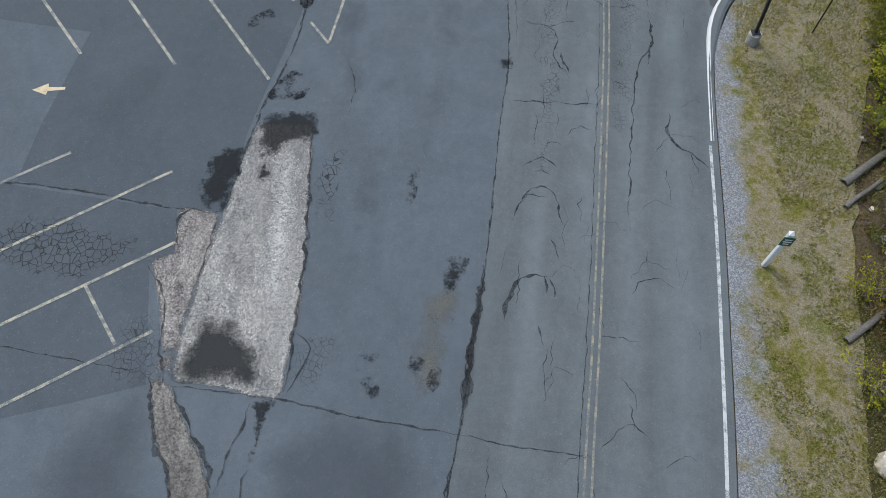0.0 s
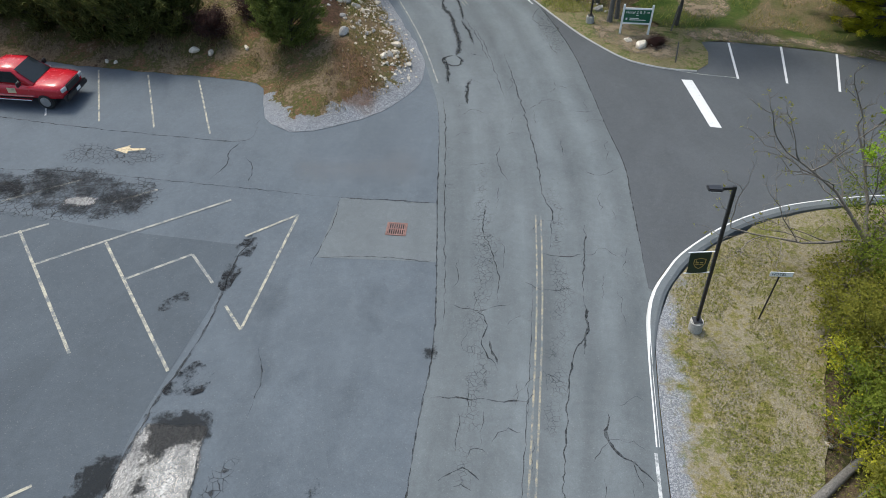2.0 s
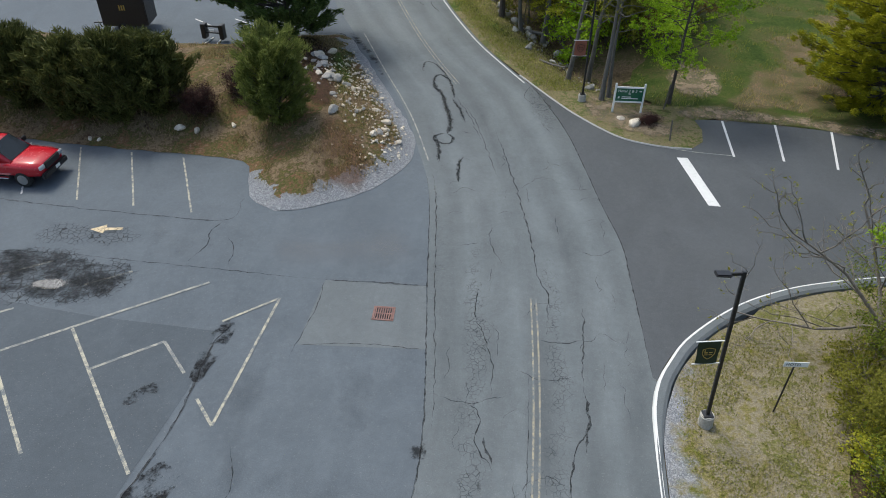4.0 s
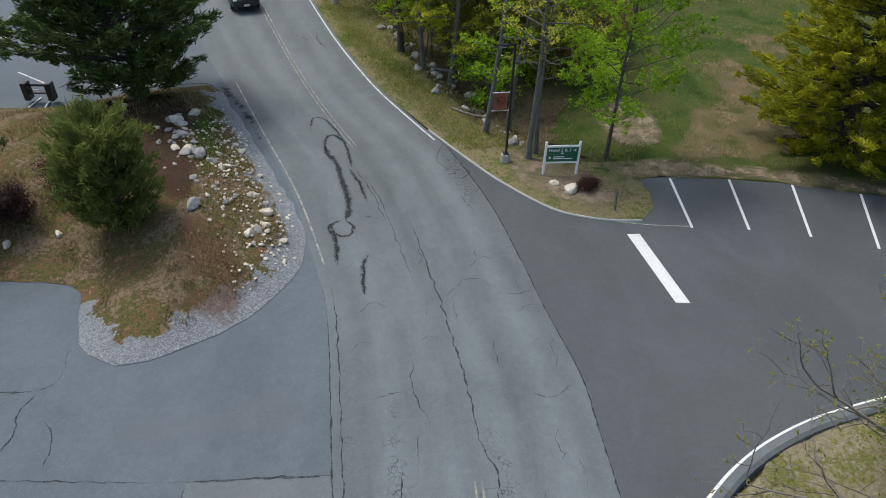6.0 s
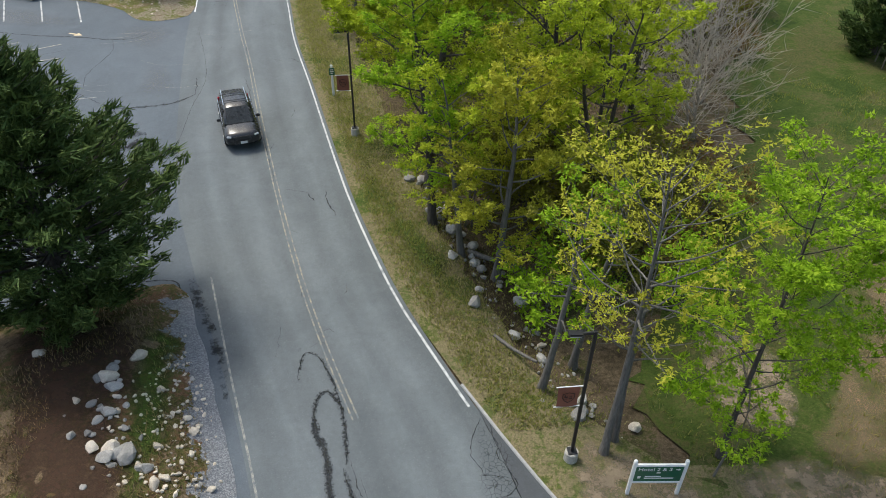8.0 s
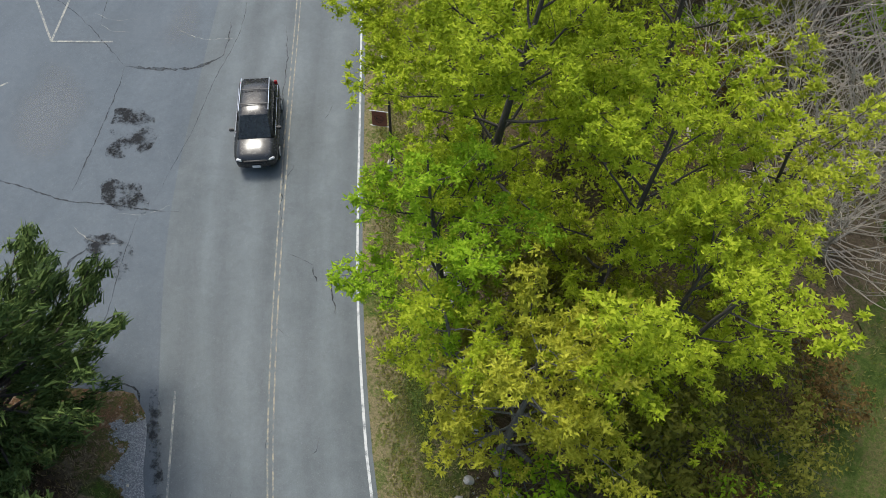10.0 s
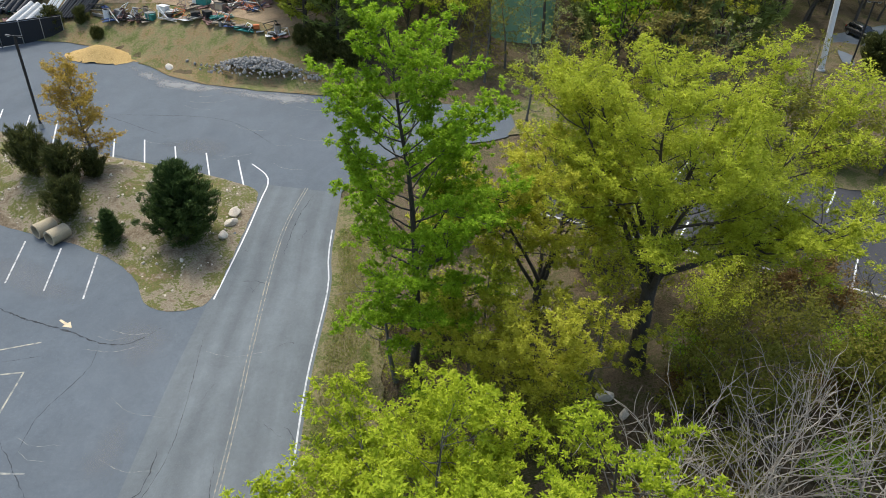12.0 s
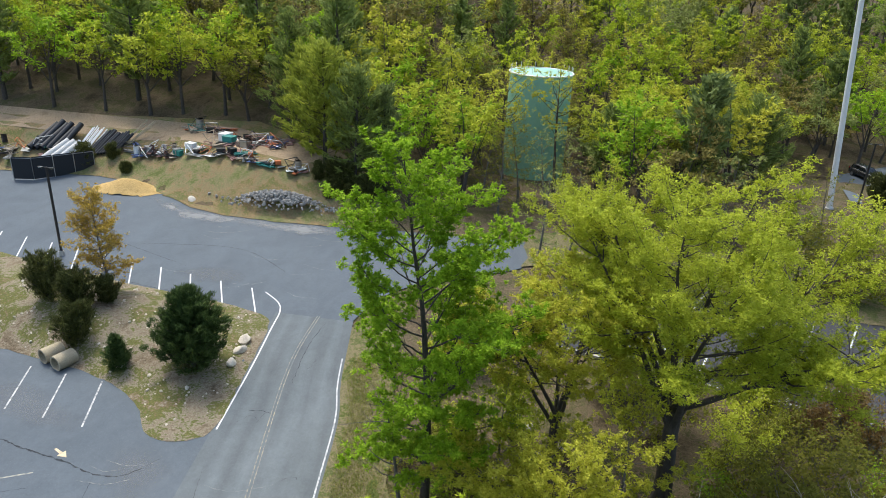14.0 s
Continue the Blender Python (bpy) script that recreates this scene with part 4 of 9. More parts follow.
def leafy_tree(seed, height, radius, base, leaf_mat, bark_mat, limbs=24, spacing=0.45, leaf=0.13, per_tuft=16, trunk_r=None, top=1.0, leaders=1, lean=0.0, spread=0.24, bare=0.0, far=False, dome=False):
    """Meshes of a deciduous tree: trunk or several leaders, limbs, branches in airy sprays, and tufts of leaves along them."""
    rng = np.random.default_rng(seed)
    verts, faces, tips = [], [], []
    r0 = trunk_r or height * 0.014
    stems = []
    if leaders == 1:
        tilt = rng.normal(0, 0.04, 2)
        stems.append((bend(rng, (0, 0, -0.3), (tilt[0] + lean, tilt[1], 1), height * 0.95, 6 if far else 14, 0.2, 0.03), 0.0, r0, 1.0))
    else:
        foot = bend(rng, (0, 0, -0.3), (lean, 0, 1), height * base * 1.1, 5, 0.1, 0.03)
        tube(foot, r0 * (1.15 - 0.25 * np.linspace(0, 1, len(foot))) * (1 + 0.5 * np.exp(-np.linspace(0, 1, len(foot)) * 6)), 9, verts, faces)
        for k in range(leaders):
            az = k * 6.283 / leaders + rng.uniform(-0.4, 0.4)
            out = (rng.uniform(0.3, 0.85) if dome else rng.uniform(0.25, 0.6)) if k else 0.1
            way = np.array([math.cos(az) * out, math.sin(az) * out, 1.0])
            way /= np.linalg.norm(way)
            full = height * (0.95 - base) * rng.uniform(0.85, 1.0)
            if dome:
                full = 0.86 / math.hypot(math.hypot(way[0], way[1]) / radius, way[2] / (height * (1 - base)))
            stems.append((bend(rng, foot[-1 - k % 2], way, full, 10, 0.15, 0.06), base, r0 * (0.5 if dome else 0.62), 1.0 / leaders**0.35))
    for main, low, r_stem, share in stems:
        t = np.linspace(0, 1, len(main))
        flare = 1 + 0.5 * np.exp(-t * 25) if low == 0.0 else 1.0
        tube(main, r_stem * (1.0 - 0.9 * t) * flare, 5 if far else 8, verts, faces)
        n = max(4, int(limbs * (1.0 if leaders == 1 else 1.5 / leaders)))
        for i in range(n):
            f = base + (0.98 - base) * ((i + rng.uniform(0, 0.9)) / n) if low == 0.0 else (0.34 if dome else 0.12) + (0.64 if dome else 0.86) * (i + rng.uniform(0, 0.9)) / n
            at = np.array([np.interp(f, t, main[:, j]) for j in range(3)])
            g = float(np.clip((at[2] / height - base) / (0.97 - base), 0, 1))
            reach = max(0.5, 1.12 * radius * share * (math.sin(math.pi * min(0.98, 0.14 + 0.8 * g**top)) ** 0.75) * rng.uniform(0.6, 1.15))
            az = i * 2.4 + rng.uniform(-0.6, 0.6)
            if leaders > 1:
                off = main[-1] - main[0]
                az = math.atan2(off[1], off[0]) + rng.normal(0, 1.3)
            way = np.array([math.cos(az), math.sin(az), 0.12 + 0.75 * g + rng.normal(0, 0.15)])
            limb = bend(rng, at, way / np.linalg.norm(way), reach, 4 if far else 8, 0.35, 0.12)
            tr = np.linspace(0, 1, len(limb))
            thick = max(0.02, r_stem * (0.30 if leaders == 1 else 0.42) * (1 - 0.7 * g) * min(1.0, reach / radius + 0.25))
            tube(limb, thick * (1 - 0.8 * tr), 3 if far else 5, verts, faces)
            if rng.random() < bare:
                continue
            side = 1
            for u in np.arange(0.28, 1.0, spacing / reach):
                side = -side
                s = np.array([np.interp(u, tr, limb[:, q]) for q in range(3)])
                d = limb[-1] - limb[0]
                d /= np.linalg.norm(d)
                across = np.cross(d, (0, 0, 1.0)) * side
                w = d * 0.7 + across * rng.uniform(0.5, 1.1) + rng.normal(0, 0.3, 3) + (0, 0, 0.25)
                ln = (0.35 + 0.34 * reach * (1.15 - u)) * rng.uniform(0.6, 1.25)
                sec = bend(rng, s, w / np.linalg.norm(w), ln, 3, 0.25, 0.14)
                if not far:
                    tube(sec, np.linspace(1, 0.3, 4) * max(0.009, thick * 0.28), 3, verts, faces)
                m = max(2, int(ln / (spacing * 0.62)))
                for q in np.linspace(0.35, 1.0, m):
                    p = np.array([np.interp(q * 3, range(4), sec[:, e]) for e in range(3)])
                    for _ in range(2 if dome and u > 0.5 else 1):
                        tips.append(p + rng.normal(0, 0.10 + 0.3 * spread, 3) * (1, 1, 0.6))
            tips.append(limb[-1])
        tips.append(main[-1])
    wood = quick_mesh("trunk", np.vstack(verts), np.vstack(faces), bark_mat, True)
    lv, lf = tuft_leaves(rng, np.array(tips), spread, per_tuft, leaf)
    return wood, quick_mesh("crown", lv, lf, leaf_mat)


def conifer(seed, height, radius, base, needle_mat, bark_mat, whorls=16, droop=-0.1, count=26, size=0.16, fan=9, top_sharp=1.0, ragged=0.25, trunks=1):
    """Meshes of a conifer: trunk with whorls of boughs, each bough a spray of needle tufts."""
    rng = np.random.default_rng(seed)
    verts, faces, tufts, ways = [], [], [], []
    for k in range(trunks):
        sh = 1.0 if k == 0 else rng.uniform(0.7, 0.9)
        off = (0, 0) if k == 0 else rng.normal(0, radius * 0.2, 2)
        main = bend(rng, (off[0], off[1], -0.3), (0, 0, 1), height * sh, 10, 0.2, 0.015)
        t = np.linspace(0, 1, len(main))
        tube(main, height * 0.02 * (1 - 0.93 * t), 8, verts, faces)
        for i in range(whorls):
            f = base + (1 - base) * (i / whorls) ** 0.9
            for j in range(fan):
                g = np.clip(f + rng.uniform(-0.03, 0.03), 0.02, 0.985)
                at = np.array([np.interp(g, t, main[:, q]) for q in range(3)])
                rel = (g - base) / (1 - base)
                shape = (1 - np.clip(rel, 0, 1)) ** (0.75 * top_sharp) * np.clip(0.55 + rel * 3, 0, 1)
                reach = radius * max(0.06, shape) * rng.uniform(1 - ragged, 1 + ragged) * sh
                az = rng.uniform(0, 2 * math.pi)
                way = np.array([math.cos(az), math.sin(az), droop + 0.5 * rel])
                bough = bend(rng, at, way / np.linalg.norm(way), reach, 5, 0.6, 0.05)
                tube(bough, np.linspace(1, 0.2, 6) * (0.012 + 0.012 * reach), 3, verts, faces)
                for u in np.linspace(0.35, 1.0, max(2, int(reach / (0.35 if size < 0.25 else 0.55)))):
                    c = np.array([np.interp(u, np.linspace(0, 1, 6), bough[:, q]) for q in range(3)])
                    ways.append(bough[-1] - bough[-3])
                    tufts.append(c + rng.normal(0, 0.06 + 0.09 * reach * (1.1 - u), 3) * (1, 1, 0.4))
        tufts.append(main[-1])
        ways.append(main[-1] - main[-2])
    wood = quick_mesh("trunk", np.vstack(verts), np.vstack(faces), bark_mat, True)
    fine = 0.55 if size < 0.3 else 1.0
    lv, lf = leaves(rng, np.array(tufts), 0.07 + size * 0.3, int(count / fine**0.5), size * fine, 0.25, 2.6 / fine, along=ways / np.linalg.norm(ways, axis=1)[:, None])
    return wood, quick_mesh("crown", lv, lf, needle_mat)


def plant(meshes, x, y, z, label, category="tree", turn=0.0, scale=1.0, group="", name="tree"):
    root = thing(name, pose(x, y, z, 0, 0, turn) @ Matrix.Scale(scale, 4), label, category, group)
    for me in meshes:
        ob = new(me.name.split(".")[0], me)
        ob.parent = root
    return root


def soil_z(x, y):
    return gzf(y) - 0.1 + float(land(x, y))


def bank1_z(x, y):
    return gzf(y) + float(isle_1_relief(np.array([x]), np.array([y]))[0])


def bank2_z(x, y):
    return gzf(y) + float(isle_2_relief(np.array([x]), np.array([y]))[0])


# the wood along the road
def stand(meshes, x, y, label, turn=0.0):
    plant(meshes, x, y, soil_z(x, y), label, "tree", turn)


stand(leafy_tree(11, 12.2, 3.4, 0.42, LEAF_YELLOW, BARK_GREY, 32, 0.42, 0.11, 13, 0.15, 0.85, bare=0.2), 12.65, 40.9, "slender grey-barked tree with sparse yellow-green spring leaves")
stand(leafy_tree(91, 8.5, 2.0, 0.5, LEAF_OLIVE, BARK_GREY, 10, 0.59, 0.132, 8, 0.14, bare=0.3), 13.2, 41.4, "leaning grey trunk with few olive leaves beside its neighbour")
stand(leafy_tree(12, 11.6, 3.3, 0.2, LEAF_GREEN, BARK_DARK, 36, 0.31, 0.125, 24, 0.11, 0.9, lean=0.05), 16.4, 40.4, "young tree with bright green leaves beside the sign")
stand(leafy_tree(13, 9.5, 2.2, 0.35, LEAF_GREEN, BARK_GREY, 14, 0.36, 0.143, 18, 0.17), 11.2, 44.0, "thin tree with fresh green leaves at the wood's edge")
stand(leafy_tree(14, 10.5, 2.8, 0.4, LEAF_OLIVE, BARK_GREY, 15, 0.51, 0.143, 11, 0.17, bare=0.2), 12.9, 45.6, "thin tree with sparse olive leaves at the wood's edge")
stand(leafy_tree(15, 10.6, 3.3, 0.18, LEAF_YELLOW, BARK_GREY, 24, 0.29, 0.143, 25, 0.2, lean=0.1), 10.6, 50.6, "tree with dense yellow-green leaves over the stones")
stand(leafy_tree(92, 9.8, 2.6, 0.3, LEAF_SPRING, BARK_GREY, 16, 0.32, 0.143, 21, 0.17), 9.3, 52.1, "grey-stemmed tree with fresh leaves over the stones")
stand(leafy_tree(16, 12.0, 3.4, 0.22, LEAF_GREEN, BARK_DARK, 24, 0.30, 0.143, 24, 0.22), 8.1, 54.2, "full tree with fresh green leaves beside the road")
stand(leafy_tree(17, 14.5, 4.0, 0.28, LEAF_SPRING, BARK_DARK, 26, 0.30, 0.143, 24, 0.24), 13.2, 56.5, "full tree with fresh green leaves in the wood")
stand(leafy_tree(18, 17.4, 4.3, 0.22, LEAF_SPRING, BARK_DARK, 36, 0.29, 0.143, 28, 0.26), 8.3, 57.8, "tall tree with a wide crown of light green leaves")
stand(leafy_tree(19, 14.0, 3.8, 0.3, LEAF_SPRING, BARK_DARK, 24, 0.32, 0.143, 22, 0.26), 15.0, 63.0, "tall tree with light green leaves deep in the wood")
stand(leafy_tree(20, 21.2, 5.5, 0.14, LEAF_GREEN, BARK_DARK, 58, 0.3, 0.165, 34, 0.27, 0.8), 5.85, 79.0, "tall narrow tree with bright green leaves by the roadside")
stand(leafy_tree(93, 8.8, 3.0, 0.35, LEAF_GREEN, BARK_GREY, 16, 0.68, 0.143, 7, 0.15, lean=-0.25, bare=0.65), 5.0, 78.2, "half-dead leaning tree with bare grey limbs by the roadside", 20)
stand(leafy_tree(21, 16.6, 6.4, 0.22, LEAF_YELLOW, BARK_DARK, 72, 0.38, 0.145, 20, 0.28, 0.8, leaders=6, dome=True), 12.4, 84.0, "broad tree with yellow-green leaves in the wood")
stand(leafy_tree(22, 20.8, 9.0, 0.29, LEAF_LIME, BARK_DARK, 126, 0.40, 0.135, 26, 0.42, 0.7, leaders=9, dome=True, spread=0.32), 18.7, 82.0, "great round tree with lime-green leaves before the car park")
stand(leafy_tree(23, 10.2, 4.4, 0.2, LEAF_YELLOW, BARK_DARK, 40, 0.36, 0.143, 18, 0.2, leaders=4, dome=True), 12.4, 75.6, "small tree with mustard-yellow leaves in the wood")
plant(broadleaf(24, 6.5, 4.0, 0.1, LEAF_OLIVE, BARK_GREY, 18, 4, 0.14, 0.5, 0.09, trunks=4), 33.0, 84.0, soil_z(33, 84), "thin olive thicket at the wood's edge", "shrub", name="shrub")
stand(leafy_tree(25, 13.0, 4.4, 0.22, LEAF_SPRING, BARK_DARK, 28, 0.32, 0.143, 25, 0.24, leaders=3), 15.2, 52.8, "spreading tree with lime-green leaves at the edge of the lawn")
stand(leafy_tree(26, 11.5, 3.8, 0.22, LEAF_LIME, BARK_DARK, 24, 0.32, 0.143, 22, 0.22), 18.6, 58.4, "spreading tree with lime-green leaves deep in the wood")
stand(leafy_tree(27, 13.0, 3.2, 0.15, LEAF_LIME, BARK_GREY, 22, 0.36, 0.165, 24, 0.18), 15.6, 92.5, "young lime-green tree beside the car park")
stand(leafy_tree(28, 9.0, 3.0, 0.12, LEAF_LIME, BARK_GREY, 18, 0.35, 0.154, 24, 0.13), 9.6, 80.0, "young lime-green tree by the roadside")
stand(leafy_tree(29, 13.2, 5.2, 0.25, LEAF_SPRING, BARK_GREY, 60, 0.34, 0.15, 20, 0.2, leaders=5, dome=True), 8.9, 65.4, "broad bright lime-green tree at the edge of the wood")
stand(leafy_tree(31, 9.0, 3.9, 0.15, LEAF_YELLOW, BARK_GREY, 18, 0.36, 0.154, 22, 0.15), 15.5, 78.0, "young yellow-green tree in the wood")
for i, (x, y, h) in enumerate(((27.0, 113.5, 9.0), (31.0, 116.0, 10.5), (34.0, 112.5, 7.5), (20.5, 119.0, 9.0), (37.0, 117.5, 9.5), (28.5, 120.5, 10.0), (17.0, 116.5, 8.0), (43.5, 113.0, 7.0), (10.5, 113.0, 8.5), (13.5, 114.5, 9.5), (21.5, 113.5, 8.0), (47.5, 109.5, 6.0), (52.5, 108.0, 7.0), (24.5, 117.0, 9.0))):
    plant(leafy_tree(180 + i, h, h * 0.3, 0.12, (LEAF_BRONZE, LEAF_OLIVE, LEAF_SOFT)[i % 3], BARK_GREY, 18, 0.75, 0.22, 8, 0.13, spread=0.36), x, y, soil_z(x, y), "young feathery spring tree beyond the car park", "tree", i * 50, group="trees beyond the car park")
plant(conifer(72, 9.0, 3.2, 0.05, NEEDLE_DARK, BARK_DARK, 16, -0.05, 18, 0.2, 9, 0.9, 0.25), 41.0, 71.5, soil_z(41.0, 71.5), "dark spruce at the far edge of the clearing")
plant(conifer(73, 3.6, 3.4, 0.03, NEEDLE_CEDAR, BARK_DARK, 10, 0.3, 20, 0.2, 10, 0.4, 0.3), 50.6, 137.0, soil_z(50.6, 137.0), "broad dark evergreen shrub beside the far car park", "shrub", name="shrub")
# bare thicket
for i, (x, y, h) in enumerate(((19.0, 69.5, 9.0), (23.0, 71.5, 9.5), (27.0, 69.5, 9.5), (21.0, 64.5, 7.5), (25.5, 65.5, 6.5), (23.5, 61.0, 4.5))):
    plant(broadleaf(40 + i, h, 4.8, 0.1, LEAF_OLIVE, BARK_PALE, 22, 1, 0.10, 0.06, 0.10, trunks=3), x, y, soil_z(x, y), "leafless pale-grey thicket of bare branches", "shrub", i * 70, name="shrub")
plant(broadleaf(49, 6.0, 3.4, 0.08, LEAF_OLIVE, BARK_GREY, 16, 1, 0.10, 0.06, 0.07, trunks=4), 44.6, 63.5, soil_z(44.6, 63.5), "bare grey brush beside the wooden steps", "shrub", name="shrub")
# island pine and bushes
plant(conifer(50, 11.4, 6.0, 0.08, NEEDLE_DARK, BARK_DARK, 20, -0.05, 26, 0.15, 12, 1.05, 0.22, 1), -6.2, 48.4, bank1_z(-6.2, 48.4), "dense dark-green pine on the bank beside the road")
plant(conifer(51, 4.0, 2.5, 0.03, NEEDLE_BUSH, BARK_DARK, 13, 0.35, 30, 0.10, 12, 0.33, 0.22), -4.9, 36.6, bank1_z(-4.9, 36.6), "rounded green pine bush on the dry bank", "shrub", name="shrub")
for i, (x, y, h, r) in enumerate(((-11.4, 38.2, 3.8, 2.5), (-13.2, 37.6, 4.4, 2.5), (-15.8, 38.0, 4.0, 2.7), (-21.5, 40.0, 3.4, 2.4), (-18.6, 39.0, 3.9, 2.6))):
    plant(conifer(52 + i, h, r, 0.03, NEEDLE_CEDAR, BARK_DARK, 13, 0.35, 26, 0.15, 9, 0.6, 0.3), x, y, bank1_z(x, y), "bushy dark cedar on the bank behind the stalls", "shrub", i * 50, name="shrub")
# second bank
plant(conifer(60, 6.4, 3.7, 0.02, NEEDLE_DARK, BARK_DARK, 17, 0.25, 30, 0.13, 12, 1.05, 0.26), -12.2, 88.1, bank2_z(-12.2, 88.1), "broad conical dark-green cedar on the stony bank")
plant(conifer(61, 2.9, 1.15, 0.02, NEEDLE_DARK, BARK_DARK, 10, 0.25, 26, 0.11, 10, 1.05, 0.16), -17.1, 86.9, bank2_z(-17.1, 86.9), "small conical cedar on the stony bank", "shrub", name="shrub")
plant(leafy_tree(62, 9.0, 2.4, 0.10, LEAF_AMBER, BARK_GREY, 70, 0.30, 0.13, 18, 0.12, 0.8), -23.2, 95.6, bank2_z(-23.2, 95.6), "slim tree with sparse amber leaves on the bank")
for i, (x, y, h, r) in enumerate(((-44.6, 122.9, 2.8, 1.6), (-42.0, 124.6, 1.8, 1.1), (-39.0, 122.4, 1.3, 0.9), (-14.4, 120.6, 2.2, 0.9), (-12.6, 118.5, 1.0, 0.7))):
    plant(conifer(160 + i, h, r, 0.02, NEEDLE_CEDAR, BARK_DARK, 9, 0.4, 16, 0.15, 8, 0.6, 0.3), x, y, soil_z(x, y) + 0.1, "small dark cedar bush on the yard bank", "shrub", i * 40, name="shrub")
for i, (x, y, h, r, mt) in enumerate(((-21.5, 88.6, 2.7, 1.9, NEEDLE_CEDAR), (-23.2, 91.6, 2.8, 1.9, NEEDLE_CEDAR), (-26.2, 92.4, 3.4, 2.3, NEEDLE_CEDAR), (-22.0, 93.2, 1.8, 1.3, NEEDLE_CEDAR))):
    plant(conifer(63 + i, h, r, 0.02, mt, BARK_DARK, 9, 0.6, 18, 0.14, 9, 0.4, 0.35), x, y, bank2_z(x, y), "low dark scrubby bush on the stony bank", "shrub", i * 40, name="shrub")
under = [broadleaf(300 + i, h, r, 0.05, mt, BARK_GREY, 8, 4, 0.18, 0.7, 0.05, trunks=3, light=True) for i, (h, r, mt) in enumerate(((3.4, 2.2, LEAF_LIME), (2.6, 1.8, LEAF_GREEN), (4.2, 2.4, LEAF_OLIVE), (3.0, 2.0, LEAF_RUST), (5.0, 2.4, LEAF_LIME)))]
for i, (x, y, s) in enumerate(((5.6, 74.0, 0.5), (6.8, 76.5, 0.6), (6.2, 71.0, 0.5), (5.0, 78.6, 0.45), (7.6, 69.0, 0.6), (7.4, 73.2, 0.7), (4.2, 82.5, 0.5), (6.4, 80.8, 0.5))):
    plant(under[(0, 1, 4)[i % 3]], x, y, soil_z(x, y) - 0.05, "low leafy brush at the roadside", "shrub", i * 75, s, "roadside brush", "shrub")
for i, (x, y) in enumerate(((38.0, 110.6), (42.0, 109.6), (46.0, 108.4), (50.0, 107.4), (34.5, 111.6), (40.0, 114.0), (54.0, 106.6), (47.0, 112.0), (31.0, 112.4))):
    plant(under[(2, 4, 2, 3)[i % 4]], x, y, soil_z(x, y) - 0.05, "tall olive brushwood beyond the car park", "shrub", i * 63, 1.4 + 0.1 * (i % 3), "brushwood", "shrub")
for x, y, k, size in ((30.4, 90.3, 3, 1.0), (32.2, 88.8, 3, 0.9), (28.6, 90.2, 3, 0.8), (32.6, 84.6, 1, 1.1), (35.0, 85.4, 1, 1.1), (27.4, 81.6, 2, 1.2), (24.0, 79.4, 2, 1.2), (30.6, 83.2, 1, 1.1), (22.6, 84.4, 4, 0.9), (25.0, 86.8, 2, 0.8)):
    plant(under[k], x, y, soil_z(x, y) - 0.05, "rust-red young brush at the car park's edge" if k == 3 else "leafy green brush at the car park's edge", "shrub", x * 77, size, "brushwood", "shrub")
for i, (x, y) in enumerate(((19.6, 54.6), (21.4, 56.6), (19.4, 57.6), (22.0, 53.6), (20.4, 51.8), (18.2, 50.0))):
    plant(under[(2, 3)[i % 2]], x, y, soil_z(x, y) - 0.05, "thin olive brush at the edge of the clearing", "shrub", i * 81, 0.8, "brushwood", "shrub")
rb = random.Random(31)
for i in range(26):
    x, y = (rb.uniform(18, 36), rb.uniform(69, 83)) if i < 16 else (rb.uniform(34, 62), rb.uniform(104.5, 113))
    if i >= 16 and y < 118.2 - 0.28 * x + 1.5:
        y = 118.2 - 0.28 * x + 1.5
    plant(under[(3, 2, 3, 1)[i % 4]], x, y, soil_z(x, y) - 0.05, "rusty brushwood beside the car park" if i % 2 == 0 else "low olive brushwood beside the car park", "shrub", rb.uniform(0, 360), rb.uniform(0.6, 0.95), "brushwood", "shrub")
# golden conifers behind the side car park
plant(conifer(70, 12.5, 4.9, 0.05, LEAF_GOLD, BARK_DARK, 26, -0.3, 40, 0.10, 13, 0.6, 0.3), 28.3, 39.6, soil_z(28.3, 39.2), "large tree with golden-green feathery foliage by the car park")
plant(conifer(71, 11.0, 4.0, 0.05, LEAF_GOLD, BARK_DARK, 18, -0.25, 28, 0.10, 11, 0.7, 0.3), 34.5, 37.5, soil_z(34.5, 37.5), "tree with golden-green feathery foliage by the car park")
